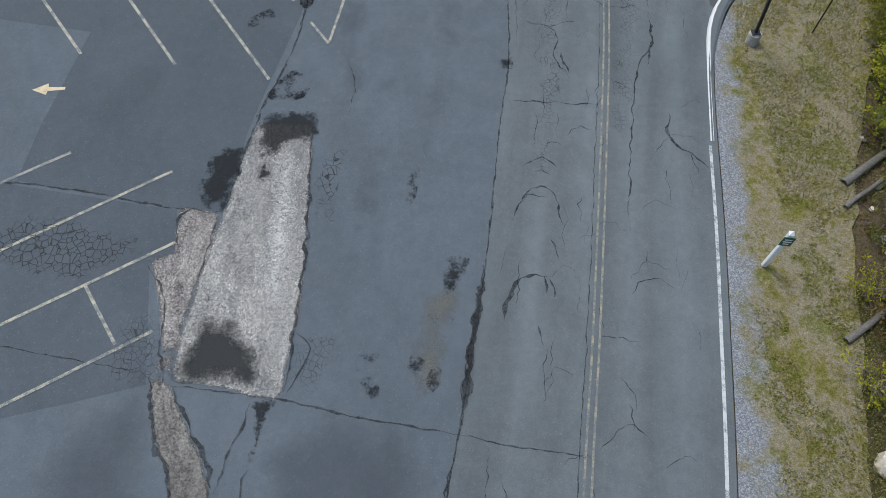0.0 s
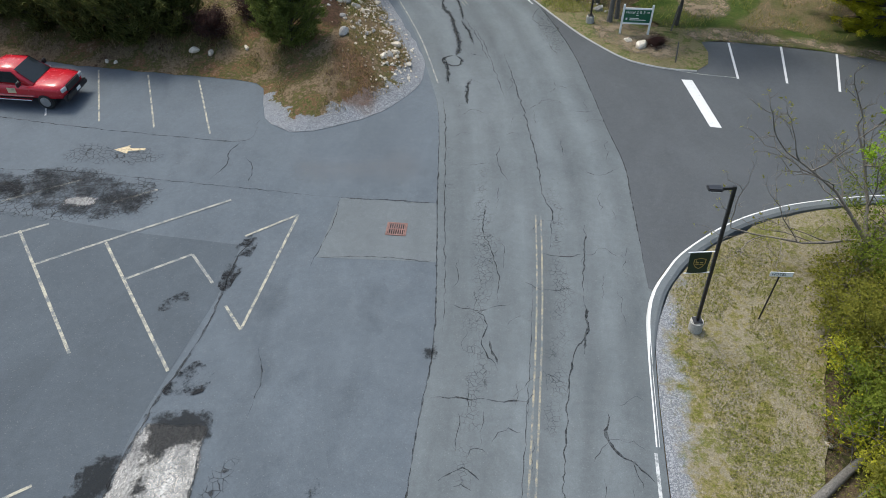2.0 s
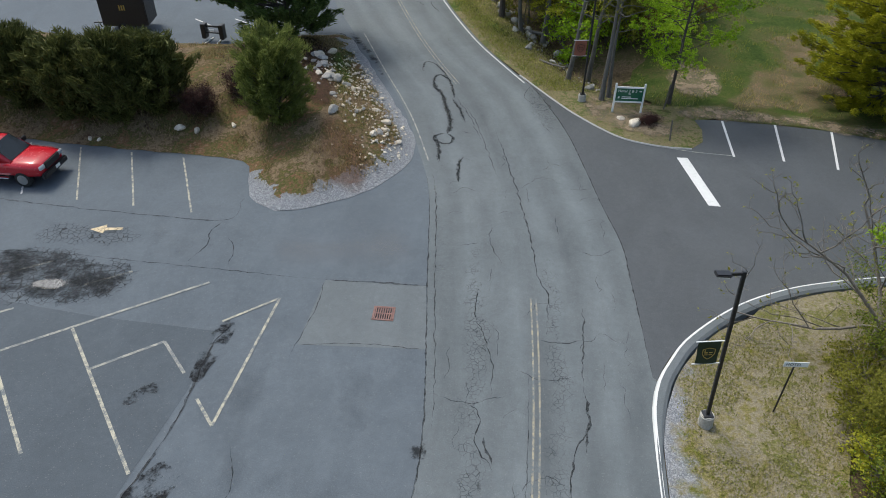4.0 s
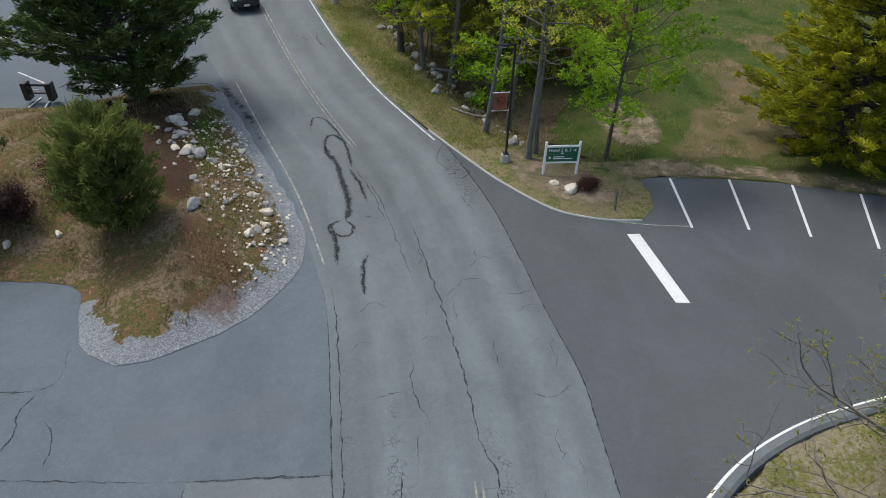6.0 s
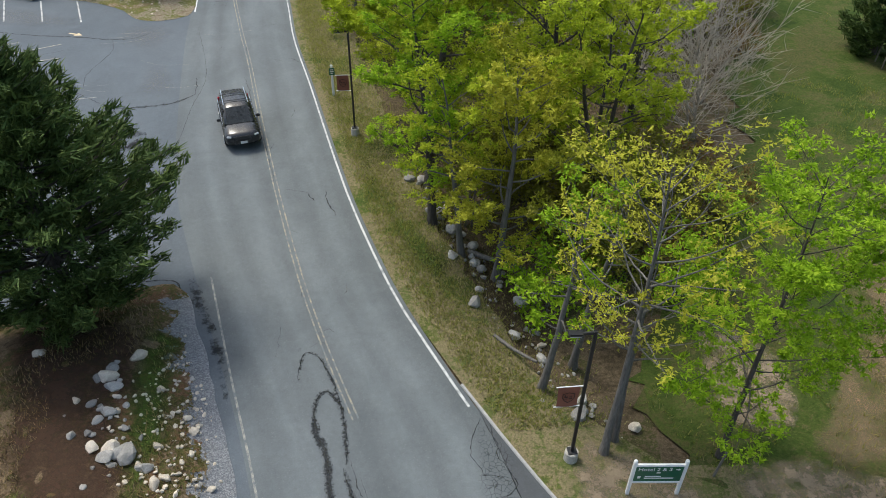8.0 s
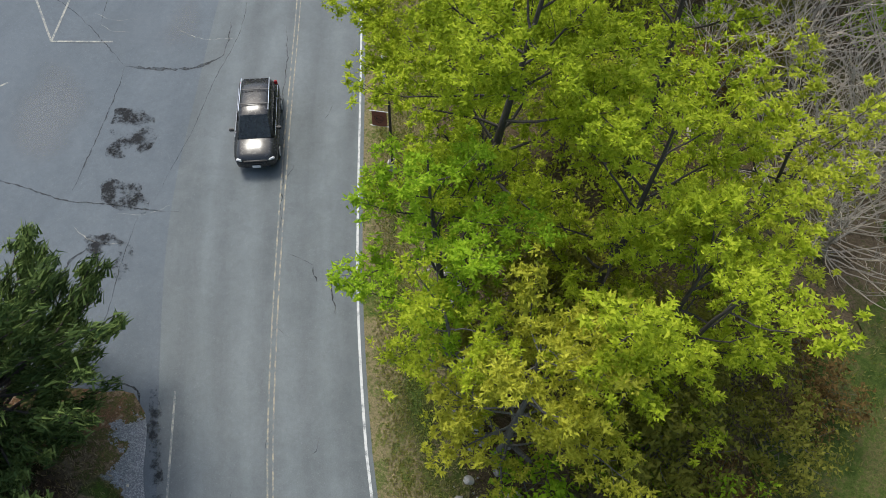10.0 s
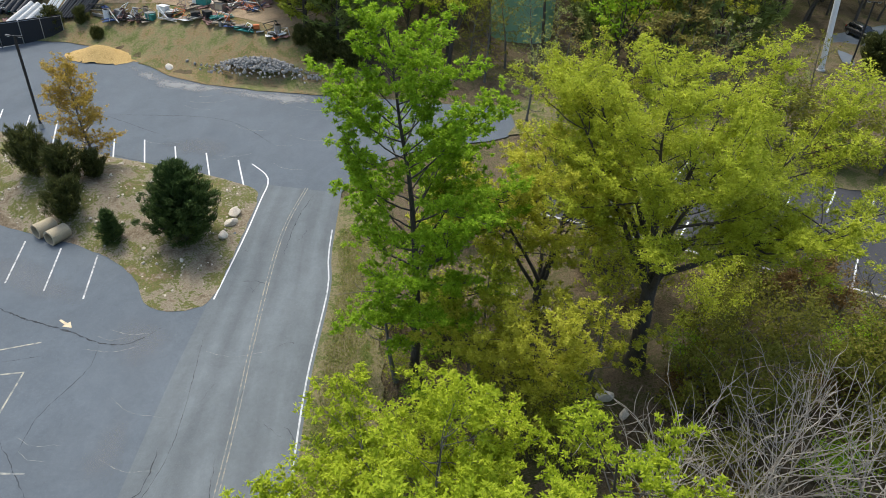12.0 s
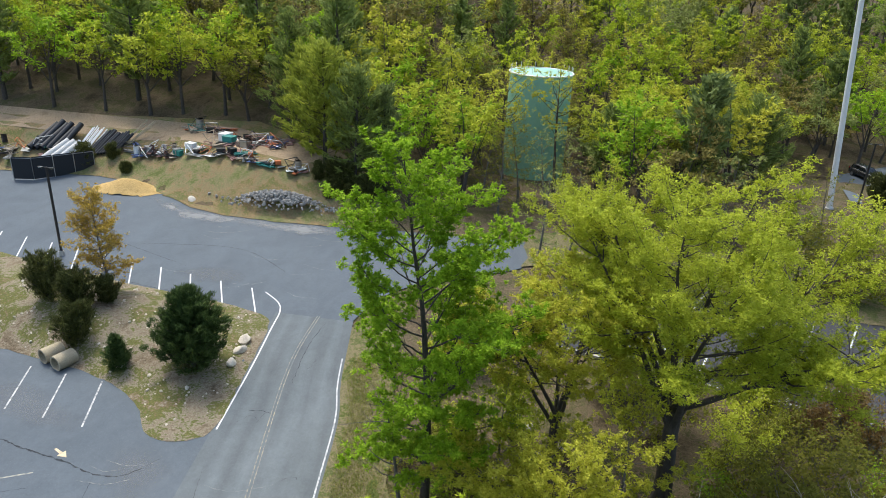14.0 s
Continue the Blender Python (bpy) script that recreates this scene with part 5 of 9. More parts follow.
# small trees and bushes east of the verge
def gnarled_tree(seed, limbs, leaf_mat, bark_mat):
    """Meshes of a nearly bare tree: a short leaning trunk, crooked limbs that reach out to given ends, forking twigs and a few small leaves."""
    rng = np.random.default_rng(seed)
    verts, faces, tips = [], [], []
    trunk = bend(rng, (0, 0, -0.3), (-0.25, 0.1, 1), 1.5, 5, 0.1, 0.06)
    tube(trunk, np.linspace(0.24, 0.17, len(trunk)), 9, verts, faces)

    def grow(start, way, length, radius, level):
        way = np.array(way, float) / np.linalg.norm(way)
        line = bend(rng, start, way, length, 6, 0.1, 0.16)
        tube(line, np.linspace(radius, radius * 0.4, len(line)), 6 if level == 0 else 3, verts, faces)
        if level == 3:
            tips.append(line[-1])
            return
        for u in np.linspace(0.3, 1.0, (7, 5, 4)[level]):
            at = np.array([np.interp(u * 6, range(7), line[:, q]) for q in range(3)])
            turn = way * 0.8 + rng.normal(0, 0.55, 3) * (1, 1, 0.7) + (0, 0, 0.1)
            grow(at, turn, length * rng.uniform(0.32, 0.5), max(0.008, radius * 0.45), level + 1)

    for end, r in limbs:
        way = np.array(end, float) - trunk[-1]
        grow(trunk[-1], way + (0, 0, -0.1), np.linalg.norm(way) * 0.95, r, 0)
    wood = quick_mesh("trunk", np.vstack(verts), np.vstack(faces), bark_mat, True)
    tips = np.array(tips)
    lv, lf = tuft_leaves(rng, tips[rng.random(len(tips)) < 0.42], 0.16, 4, 0.10)
    return wood, quick_mesh("crown", lv, lf, leaf_mat)


plant(gnarled_tree(80, (((-5.2, 0.0, 3.0), 0.06), ((-4.2, 1.9, 3.6), 0.075), ((-1.8, 2.4, 4.8), 0.085), ((1.6, 1.4, 5.2), 0.08), ((-1.8, -1.8, 3.6), 0.05), ((3.4, -0.6, 5.0), 0.07)), LEAF_OLIVE, BARK_TWIG), 18.5, 21.2, soil_z(18.5, 21.2), "gnarled tree with nearly bare grey branches by the entrance")
plant(leafy_tree(86, 5.4, 2.4, 0.1, LEAF_GREEN, BARK_DARK, 26, 0.32, 0.12, 16, 0.09), 20.6, 23.0, soil_z(20.6, 23.0), "young tree with fresh green leaves by the entrance")
for i, (x, y, h, r, mt) in enumerate(((17.0, 19.7, 1.7, 1.5, LEAF_OLIVE), (16.8, 18.0, 1.9, 1.6, LEAF_OLIVE), (16.0, 16.6, 1.3, 1.3, LEAF_YELLOW), (18.4, 18.2, 2.6, 1.8, LEAF_OLIVE), (15.4, 12.8, 1.2, 1.2, LEAF_YELLOW), (14.6, 9.6, 1.1, 1.2, LEAF_OLIVE), (13.6, 3.4, 1.5, 1.5, LEAF_AMBER), (13.9, 1.2, 1.6, 1.5, LEAF_GOLD))):
    plant(leafy_tree(260 + i, h, r, 0.08, mt, BARK_TWIG, 22, 0.26, 0.10, 13, 0.03, 0.6, leaders=4), x, y, soil_z(x, y) - 0.1, "loose yellow-green bush at the edge of the verge", "shrub", i * 55, name="shrub")
for i, (x, y, h, r, mt) in enumerate(((16.9, 16.8, 2.8, 1.9, LEAF_OLIVE), (18.0, 14.4, 4.0, 2.6, LEAF_OLIVE), (15.4, 12.0, 1.2, 1.1, LEAF_OLIVE), (19.2, 21.6, 4.6, 2.4, LEAF_BUSH), (18.9, 17.4, 3.4, 2.2, LEAF_BUSH), (14.4, 4.5, 1.3, 1.1, LEAF_RUST), (15.4, 8.4, 1.3, 1.2, LEAF_BUSH), (21.6, 16.5, 4.5, 2.8, LEAF_BUSH), (14.6, 0.4, 1.6, 1.4, LEAF_BUSH), (13.6, 6.6, 1.2, 1.1, LEAF_RUST), (15.8, 14.6, 1.8, 1.5, LEAF_BUSH), (16.0, 8.0, 2.4, 1.8, LEAF_OLIVE), (13.8, 2.6, 1.5, 1.3, LEAF_RUST), (14.8, 3.6, 2.0, 1.6, LEAF_OLIVE), (13.2, -2.0, 1.8, 1.6, LEAF_OLIVE), (15.0, 10.6, 1.8, 1.4, LEAF_BUSH), (15.2, 5.5, 2.2, 1.7, LEAF_RUST), (16.8, 10.0, 2.8, 1.9, LEAF_BUSH), (16.5, 1.5, 2.8, 2.0, LEAF_OLIVE), (18.6, 18.8, 4.4, 2.2, LEAF_BUSH), (17.4, 12.2, 3.2, 2.0, LEAF_OLIVE), (19.8, 12.0, 3.6, 2.4, LEAF_RUST))):
    plant(broadleaf(81 + i, h, r, 0.05, mt, BARK_TWIG if i % 3 else BARK_DARK, 14, 13, 0.085, 0.75, 0.04, trunks=3, light=True), x, y, soil_z(x, y) - 0.2, "leafy spring bush at the edge of the wood", "shrub", i * 60, name="shrub")
for i, (x, y, h, r) in enumerate(((14.2, 7.2, 2.6, 1.9), (13.9, 4.8, 2.2, 1.7), (15.6, 9.4, 2.8, 2.0), (16.3, 13.2, 3.0, 2.1), (13.4, 1.6, 2.4, 1.8), (17.2, 15.6, 3.4, 2.2))):
    plant(broadleaf(270 + i, h, r, 0.04, LEAF_RUST, BARK_TWIG, 14, 1, 0.08, 0.08, 0.035, trunks=4), x, y, soil_z(x, y) - 0.1, "bare brown brushwood at the edge of the wood", "shrub", i * 70, name="shrub")
rv = random.Random(44)
edge_brush = [leafy_tree(280 + i, 1.5, 1.4, 0.05, mt, BARK_TWIG, 18, 0.42, 0.10, 7, 0.025, 0.6, leaders=5, bare=0.35) for i, mt in enumerate((LEAF_BUSH, LEAF_RUST, LEAF_OLIVE, LEAF_BUSH, LEAF_GOLD))]
for i in range(52):
    y = rv.uniform(-5, 18)
    x = float(np.interp(y, [-5, 0, 7, 12, 17, 21], [9.8, 10.7, 12.0, 13.4, 15.4, 18])) + rv.uniform(0.2, 2.7)
    plant(edge_brush[i % 5], x, y, soil_z(x, y) - 0.05, "low tangled brush with thin spring leaves along the verge", "shrub", rv.uniform(0, 360), rv.uniform(0.6, 1.15), "brush along the verge", "shrub")
for i, (x, y, h) in enumerate(((-7.2, 39.0, 1.1), (-9.1, 37.7, 1.2), (14.72, 38.15, 0.9))):
    z = bank1_z(x, y) if x < 0 else soil_z(x, y) + 0.05
    plant(broadleaf(95 + i, h, h * 0.6, 0.05, LEAF_PURPLE, BARK_DARK, 14, 12, 0.07, 1.0, 0.03, trunks=3), x, y, z, "small dark purple barberry bush", "shrub", i * 60, 0.55 if x > 0 else 1.0, name="shrub")

# low growth under the trees
ru = random.Random(21)
for i in range(70):
    y = ru.uniform(43, 94)
    left = float(np.interp(y, [38, 44, 58, 70, 97], [15, 12.5, 9.5, 7.5, 5]))
    x = ru.uniform(left, 34 if y > 58 else left + 7)
    k = ru.choice((3, 2, 2)) if (x > 16 and 70 < y < 82 or x > 26) else ru.choice((0, 0, 1, 2, 4) if y > 58 else (1, 2, 2))
    if 16.5 < x < 33 and 59 < y < 75 or y < 48:
        continue
    plant(under[k], x, y, soil_z(x, y) - 0.05, "rusty brushwood under the trees" if k == 3 else "thin leafy undergrowth in the wood", "shrub", ru.uniform(0, 360), ru.uniform(0.7, 1.2), "undergrowth", "shrub")

# ---- the wooded hill ----
far_kinds = {}
for i, (kind, h, r, mt, base) in enumerate((("lime", 14.5, 4.6, LEAF_LIME, 0.1), ("lime", 13, 4.9, LEAF_LIME, 0.1), ("yellow", 15, 4.8, LEAF_YELLOW, 0.12), ("green", 14, 4.4, LEAF_GREEN, 0.1), ("green", 15.5, 4.8, LEAF_SPRING, 0.12), ("soft", 14, 4.6, LEAF_SOFT, 0.1), ("bronze", 14, 4.4, LEAF_BRONZE, 0.1), ("bronze", 12.5, 4.2, LEAF_OLIVE, 0.1))):
    far_kinds.setdefault(kind, []).append(leafy_tree(120 + i, h, r, base + 0.2, mt, BARK_DARK, 26, 1.1, 0.45, 7, 0.2, 0.8, leaders=5, spread=0.62, far=True, dome=True))
for i, (h, r, mt) in enumerate(((18, 4.0, NEEDLE_SOFT), (15, 3.6, NEEDLE_SOFT), (17, 4.0, NEEDLE_PINE))):
    far_kinds.setdefault("pine", []).append(conifer(130 + i, h, r, 0.2, mt, BARK_DARK, 13, 0.05, 8, 0.34, 6, 0.55, 0.4))
FAR_LABELS = {"lime": "deciduous tree in light lime-green leaf on the hill", "yellow": "deciduous tree in yellow-green leaf on the hill", "green": "deciduous tree in fresh green leaf on the hill", "soft": "pale grey-green tree just coming into leaf on the hill", "bronze": "brownish tree with bronze young leaves on the hill", "pine": "dark green pine on the hill"}
rng = random.Random(5)
spots = []
for _ in range(9000):
    x, y = rng.uniform(-95, 100), rng.uniform(119, 222)
    foot = float(np.interp(x, [-80, -30, -16, -8, 4, 10, 24, 40, 80], [133, 135.5, 132, 125, 122, 124, 122, 152, 162]))
    if y < foot or abs(x - 10) > 30 + (y - 50) * 0.6:
        continue
    if 2.0 < x < 15.5 and 122 < y < 146 or (x < 20 and y > 200):
        continue
    gap = 3.9 + max(0, y - 150) * 0.03
    if all((x - a) ** 2 + (y - b) ** 2 > gap * gap for a, b in spots):
        spots.append((x, y))
        if len(spots) >= 370:
            break
for i, (x, y, h) in enumerate(((5.2, 131.0, 15.0), (11.4, 131.5, 15.5))):
    plant(leafy_tree(140 + i, h, 4.0, 0.5, LEAF_YELLOW, BARK_DARK, 24, 0.7, 0.28, 11, 0.24, 0.75, spread=0.46, bare=0.15), x, y, soil_z(x, y) - 0.3, "dark-limbed tree with thin yellow-green leaf before the water tank", "tree")
for i, (x, y, h) in enumerate(((5.6, 121.5, 9.8), (10.6, 125.5, 9.6), (7.4, 126.5, 11.5), (12.8, 123.6, 10.5), (3.4, 125.0, 10.5))):
    plant(leafy_tree(144 + i, h, 2.8, 0.12, (LEAF_OLIVE, LEAF_SOFT)[i % 2], BARK_GREY, 24, 0.6, 0.2, 9, 0.14, spread=0.36), x, y, soil_z(x, y) - 0.2, "young feathery tree at the foot of the wooded hill", "tree")
for i, (x, y, h, r, mt) in enumerate(((-10.4, 121.0, 13.4, 3.8, NEEDLE_SOFT), (-14.6, 123.4, 14.0, 4.2, NEEDLE_LIME), (-17.4, 126.6, 13.0, 3.8, NEEDLE_LIME), (-7.6, 123.0, 12.0, 3.4, NEEDLE_PINE), (-22.0, 132.0, 16.0, 4.0, NEEDLE_SOFT), (20.0, 143.0, 9.0, 3.4, NEEDLE_PINE), (24.5, 144.5, 8.0, 3.2, NEEDLE_PINE), (16.5, 141.5, 8.5, 3.0, NEEDLE_PINE), (36.5, 142.0, 12.0, 4.4, NEEDLE_SOFT), (29.0, 146.0, 8.0, 3.0, NEEDLE_SOFT))):
    plant(conifer(170 + i, h, r, 0.14 if h > 12 else 0.05, mt, BARK_DARK, 17, 0.0, 10, 0.27, 7, 0.5, 0.35), x, y, soil_z(x, y) - 0.2, "tall layered pine at the edge of the yard" if x < 0 else "dark layered pine at the foot of the hill", "tree", i * 40)
for i, (x, y) in enumerate(((-11.2, 119.6), (-8.6, 119.6), (-12.6, 121.2))):
    plant(conifer(190 + i, 3.4 - 0.5 * i, 2.0, 0.02, NEEDLE_CEDAR, BARK_DARK, 10, 0.2, 14, 0.2, 9, 0.6, 0.3), x, y, soil_z(x, y) - 0.1, "dense dark young spruce under the pines", "shrub", i * 60, name="shrub")


def join_wood(name, plants, label):
    """Far trees that nobody could count, joined into one sheet of woods: their meshes with all their materials."""
    vs, fs, mats, slot, base = [], [], [], [], 0
    for meshes, m in plants:
        turn = np.array(m.to_3x3().transposed())
        for me in meshes:
            co = np.empty(len(me.vertices) * 3, np.float32)
            me.vertices.foreach_get("co", co)
            k = len(me.polygons[0].vertices)
            lo = np.empty(len(me.loops), np.int32)
            me.loops.foreach_get("vertex_index", lo)
            f = lo.reshape(-1, k) + base
            f = np.vstack([f[:, :3], f[:, [0, 2, 3]]]) if k == 4 else f
            if me.materials[0] not in mats:
                mats.append(me.materials[0])
            vs.append(co.reshape(-1, 3) @ turn + np.array(m.translation))
            fs.append(f)
            slot.append(np.full(len(f), mats.index(me.materials[0]), np.int32))
            base += len(me.vertices)
    me = quick_mesh(name, np.vstack(vs), np.vstack(fs), mats[0])
    for mt in mats[1:]:
        me.materials.append(mt)
    me.polygons.foreach_set("material_index", np.concatenate(slot))
    return tagged(new(name, me), label, "woods", kind="stuff")


far_wood = []
for x, y in spots:
    mixed = ("pine", "pine", "pine", "bronze", "bronze", "green", "green", "lime", "lime", "yellow", "soft") if x < -16 else ("lime", "lime", "yellow", "yellow", "green", "green", "soft", "bronze", "bronze", "pine")
    kind = rng.choice(mixed)
    meshes, turn, size = rng.choice(far_kinds[kind]), rng.uniform(0, 360), rng.uniform(0.75, 1.12)
    if y > 160:
        far_wood.append((meshes, pose(x, y, soil_z(x, y) - 0.3, 0, 0, turn) @ Matrix.Scale(size, 4)))
    else:
        plant(meshes, x, y, soil_z(x, y) - 0.3, FAR_LABELS[kind], "tree", turn, size, "trees on the hill")
join_wood("hill_woods", far_wood, "mixed spring woods of lime, bronze and pine crowns covering the far hill")
for i, (x, y) in enumerate(((24, 3), (29, 9), (22.5, 10.5), (27, 16), (34, 4), (33, 14), (21, -5), (28, -4))):
    plant(far_kinds[("lime", "green", "bronze", "soft")[i % 4]][0], x, y, soil_z(x, y) - 0.3, "deciduous tree in spring leaf east of the verge", "tree", i * 47, 0.6, "trees east of the verge")


# ---- wear on the pavement: seams, cracks, tar, stains, standing water ----
def crack(pts, width, parent, mat=None, jag=0.05, lift=0.014, seed=0, name="crack"):
    p = spline(pts, 0.14)
    off = np.array([[noise.noise((a * 2.3 + seed, b * 2.3, 0.0)) + 0.6 * noise.noise((a * 8 + seed, b * 8, 1.0)), noise.noise((a * 2.3, b * 2.3 + seed, 5.0)) + 0.6 * noise.noise((a * 8, b * 8 + seed, 6.0))] for a, b in p])
    return strip(name, p + off * jag * 1.25, width * 0.7, mat or TAR, lift, parent, taper=True, wobble=1.7, seed=seed)


def veiled(name, color, rough, hard=0.25, spec=0.5, strength=1.0, scale=1.2, patchy=9.0, wild=1.0):
    """A stain whose rim frays and thins out into the asphalt."""
    n = Nodes(name)
    v = n.pos()
    fray = n.math("MULTIPLY", n.math("SUBTRACT", n.noise(v, scale, 6, 0.7), 0.5), (1.5 * hard + 0.5) * wild)
    spots = n.math("MULTIPLY", n.math("SUBTRACT", n.noise(v, 9, 4, 0.7), 0.5), 0.5)
    m = n.math("ADD", n.math("MINIMUM", n.attr("rim"), patchy), n.math("ADD", fray, spots))
    mask = n.math("MULTIPLY", n.ramp(m, [(0.02, 0.0), (0.02 + hard, 1.0)]), strength)
    fine = n.noise(v, 30, 3, 0.7)
    n.done(n.mix(0.5, color, n.ramp(fine, [(0.3, 0.3), (0.7, 0.7)]), "OVERLAY"), rough, spec=spec)
    clear, mix = n.add("BsdfTransparent"), n.add("MixShader")
    n.put(mix.inputs[0], mask)
    n.t.links.new(clear.outputs[0], mix.inputs[1])
    n.t.links.new(n.p.outputs[0], mix.inputs[2])
    n.t.links.new(mix.outputs[0], n.out.inputs["Surface"])
    return n.m


STAIN = veiled("dark_damp_stain", (0.017, 0.018, 0.019), 0.8, 0.25, 0.15, 0.68, 2.6, wild=1.8)
STAIN_PATCHY = veiled("broken_damp_stain", (0.013, 0.014, 0.016), 0.75, 0.2, 0.15, 0.85, 1.1, 0.06, 2.2)
STAIN_DAMP = veiled("wet_drying_asphalt", (0.014, 0.015, 0.017), 0.85, 0.5, 0.12, 0.75, 0.9, 0.30, 1.9)
TAR_SMEAR = veiled("rubbed_tar", (0.022, 0.024, 0.026), 0.8, 0.10, 0.2, 0.8, 3.0, wild=0.5)
STAIN_SOFT = veiled("soft_grey_stain", (0.06, 0.07, 0.08), 0.8, 0.9, 0.3, 0.28, 0.5)
STAIN_SCUM = veiled("brown_silt_stain", (0.16, 0.155, 0.13), 0.85, 0.6, 0.2, 0.7)


def crazed(name, scale, depth):
    """Asphalt crazed into small plates, fading out towards the rim."""
    n = Nodes(name)
    v = n.pos()
    warp = n.mix(0.12, v, n.noise(v, 2.0, 3, out="Color"), "ADD")
    d = n.voro(warp, scale, "DISTANCE_TO_EDGE")
    m = n.math("ADD", n.attr("rim"), n.math("MULTIPLY", n.math("SUBTRACT", n.noise(v, 1.6, 5, 0.7), 0.5), 1.2))
    line = n.math("MULTIPLY", n.ramp(d, [(0.015, depth), (0.05, 0.0)]), n.ramp(m, [(0.1, 0.0), (0.4, 1.0)]))
    n.done((0.03, 0.032, 0.034), 0.85)
    clear, mix = n.add("BsdfTransparent"), n.add("MixShader")
    n.put(mix.inputs[0], line)
    n.t.links.new(clear.outputs[0], mix.inputs[1])
    n.t.links.new(n.p.outputs[0], mix.inputs[2])
    n.t.links.new(mix.outputs[0], n.out.inputs["Surface"])
    return n.m


CRAZED = crazed("crazed_asphalt", 4.2, 0.9)
CRAZED_FINE = crazed("finely_crazed_asphalt", 5.5, 0.55)


def wet_sheen(name, rough_a, rough_b, grain, base, cobbled=False, soft=0.12):
    """Wet, coarse asphalt with a film of water that mirrors the bright sky; a pale base adds painted glare."""
    n = Nodes(name)
    v = n.pos()
    a = n.noise(n.scaled(v, (1.9, 0.7, 1)), 1.0, 6, 0.72, distort=0.8)
    pebble = n.add("SeparateColor")
    n.put(pebble.inputs[0], n.voro(v, 20, out="Color"))
    b = n.noise(v, 15, 6, 0.85)
    plates = n.voro(n.mix(0.1, v, n.noise(v, 3.0, 3, out="Color"), "ADD"), 5.2, "DISTANCE_TO_EDGE")
    joint = n.ramp(plates, [(0.0, 0.35 if cobbled else 0.0), (0.08, 0.0)])
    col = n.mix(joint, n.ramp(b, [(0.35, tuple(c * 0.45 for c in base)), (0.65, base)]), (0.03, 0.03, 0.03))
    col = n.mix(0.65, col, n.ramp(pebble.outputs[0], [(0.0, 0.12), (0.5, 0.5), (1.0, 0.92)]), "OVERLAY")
    n.bump(n.math("ADD", n.math("ADD", b, n.math("MULTIPLY", pebble.outputs[1], 0.5)), n.math("MULTIPLY", joint, -1.2)), grain)
    m = n.math("ADD", n.attr("rim"), n.math("MULTIPLY", n.math("SUBTRACT", n.noise(v, 4, 5, 0.7), 0.5), 0.25))
    n.done(col, n.ramp(a, [(0.38, rough_a), (0.62, rough_b)]), spec=0.8)
    film = n.math("ADD", n.math("MULTIPLY", a, 0.4), n.math("MULTIPLY", b, 0.6))
    n.put(n.p.inputs["Specular IOR Level"], n.ramp(film, [(0.36, 0.2), (0.48, 0.8), (0.6, 1.0)]))
    n.put(n.p.inputs["Coat Weight"], n.ramp(film, [(0.44, 0.0), (0.58, 0.4)]))
    n.p.inputs["Coat Roughness"].default_value = 0.28
    clear, mix = n.add("BsdfTransparent"), n.add("MixShader")
    n.put(mix.inputs[0], n.ramp(m, [(0.0, 0.0), (soft, 1.0)]))
    n.t.links.new(clear.outputs[0], mix.inputs[1])
    n.t.links.new(n.p.outputs[0], mix.inputs[2])
    n.t.links.new(mix.outputs[0], n.out.inputs["Surface"])
    return n.m


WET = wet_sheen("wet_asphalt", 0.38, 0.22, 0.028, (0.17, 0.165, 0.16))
WET_DULL = wet_sheen("damp_broken_asphalt", 0.42, 0.26, 0.04, (0.20, 0.17, 0.16), True)
WET_POT = wet_sheen("wet_brown_pothole", 0.5, 0.3, 0.035, (0.11, 0.095, 0.082))
# Pale grey base paints sky glare into the colour, besides the film's real gloss.
WET_GLARE = wet_sheen("standing_water_film", 0.28, 0.18, 0.012, (0.27, 0.27, 0.27), soft=1.1)
WATER = veiled("dark_silt", (0.035, 0.036, 0.036), 0.8, 0.5, 0.15, 1.0)


def stain(pts, mat, parent, lift, fray=0.05, seed=0, name="stain", step=0.3):
    return flat_area(name, rough_rim(spline(pts, 0.2, True), fray, seed), mat, lift=lift, step=step, parent=parent, rim=True)


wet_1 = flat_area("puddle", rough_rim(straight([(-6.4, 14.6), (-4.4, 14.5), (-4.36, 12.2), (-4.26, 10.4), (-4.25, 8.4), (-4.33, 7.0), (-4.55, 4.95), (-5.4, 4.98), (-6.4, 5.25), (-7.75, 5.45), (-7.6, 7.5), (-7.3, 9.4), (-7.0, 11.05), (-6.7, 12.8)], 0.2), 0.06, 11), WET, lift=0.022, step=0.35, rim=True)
tagged(wet_1, "shallow sheet of water shining on worn asphalt", "puddle")
# Paler patch laid where the glare sits; part of its shine is base colour.
film = flat_area("water_film", rough_rim(straight([(-5.7, 13.6), (-4.6, 13.8), (-4.32, 10.5), (-4.3, 8.5), (-4.4, 6.5), (-4.6, 5.05), (-5.25, 5.1), (-5.5, 7.0), (-5.9, 8.6), (-6.0, 10.5), (-6.0, 12.3)], 0.2), 0.12, 19), WET_GLARE, lift=0.0245, step=0.3, rim=True, parent=wet_1)
wet_2 = flat_area("puddle", rough_rim(straight([(-7.2, 9.3), (-7.6, 7.5), (-7.75, 5.6), (-8.35, 5.65), (-8.1, 6.3), (-8.35, 7.3), (-8.75, 8.7), (-9.1, 9.4), (-8.4, 9.55), (-8.45, 11.25), (-7.02, 11.05)], 0.2), 0.07, 12), WET_DULL, lift=0.020, step=0.35, rim=True)
tagged(wet_2, "damp broken asphalt along the edge of the puddle", "puddle")
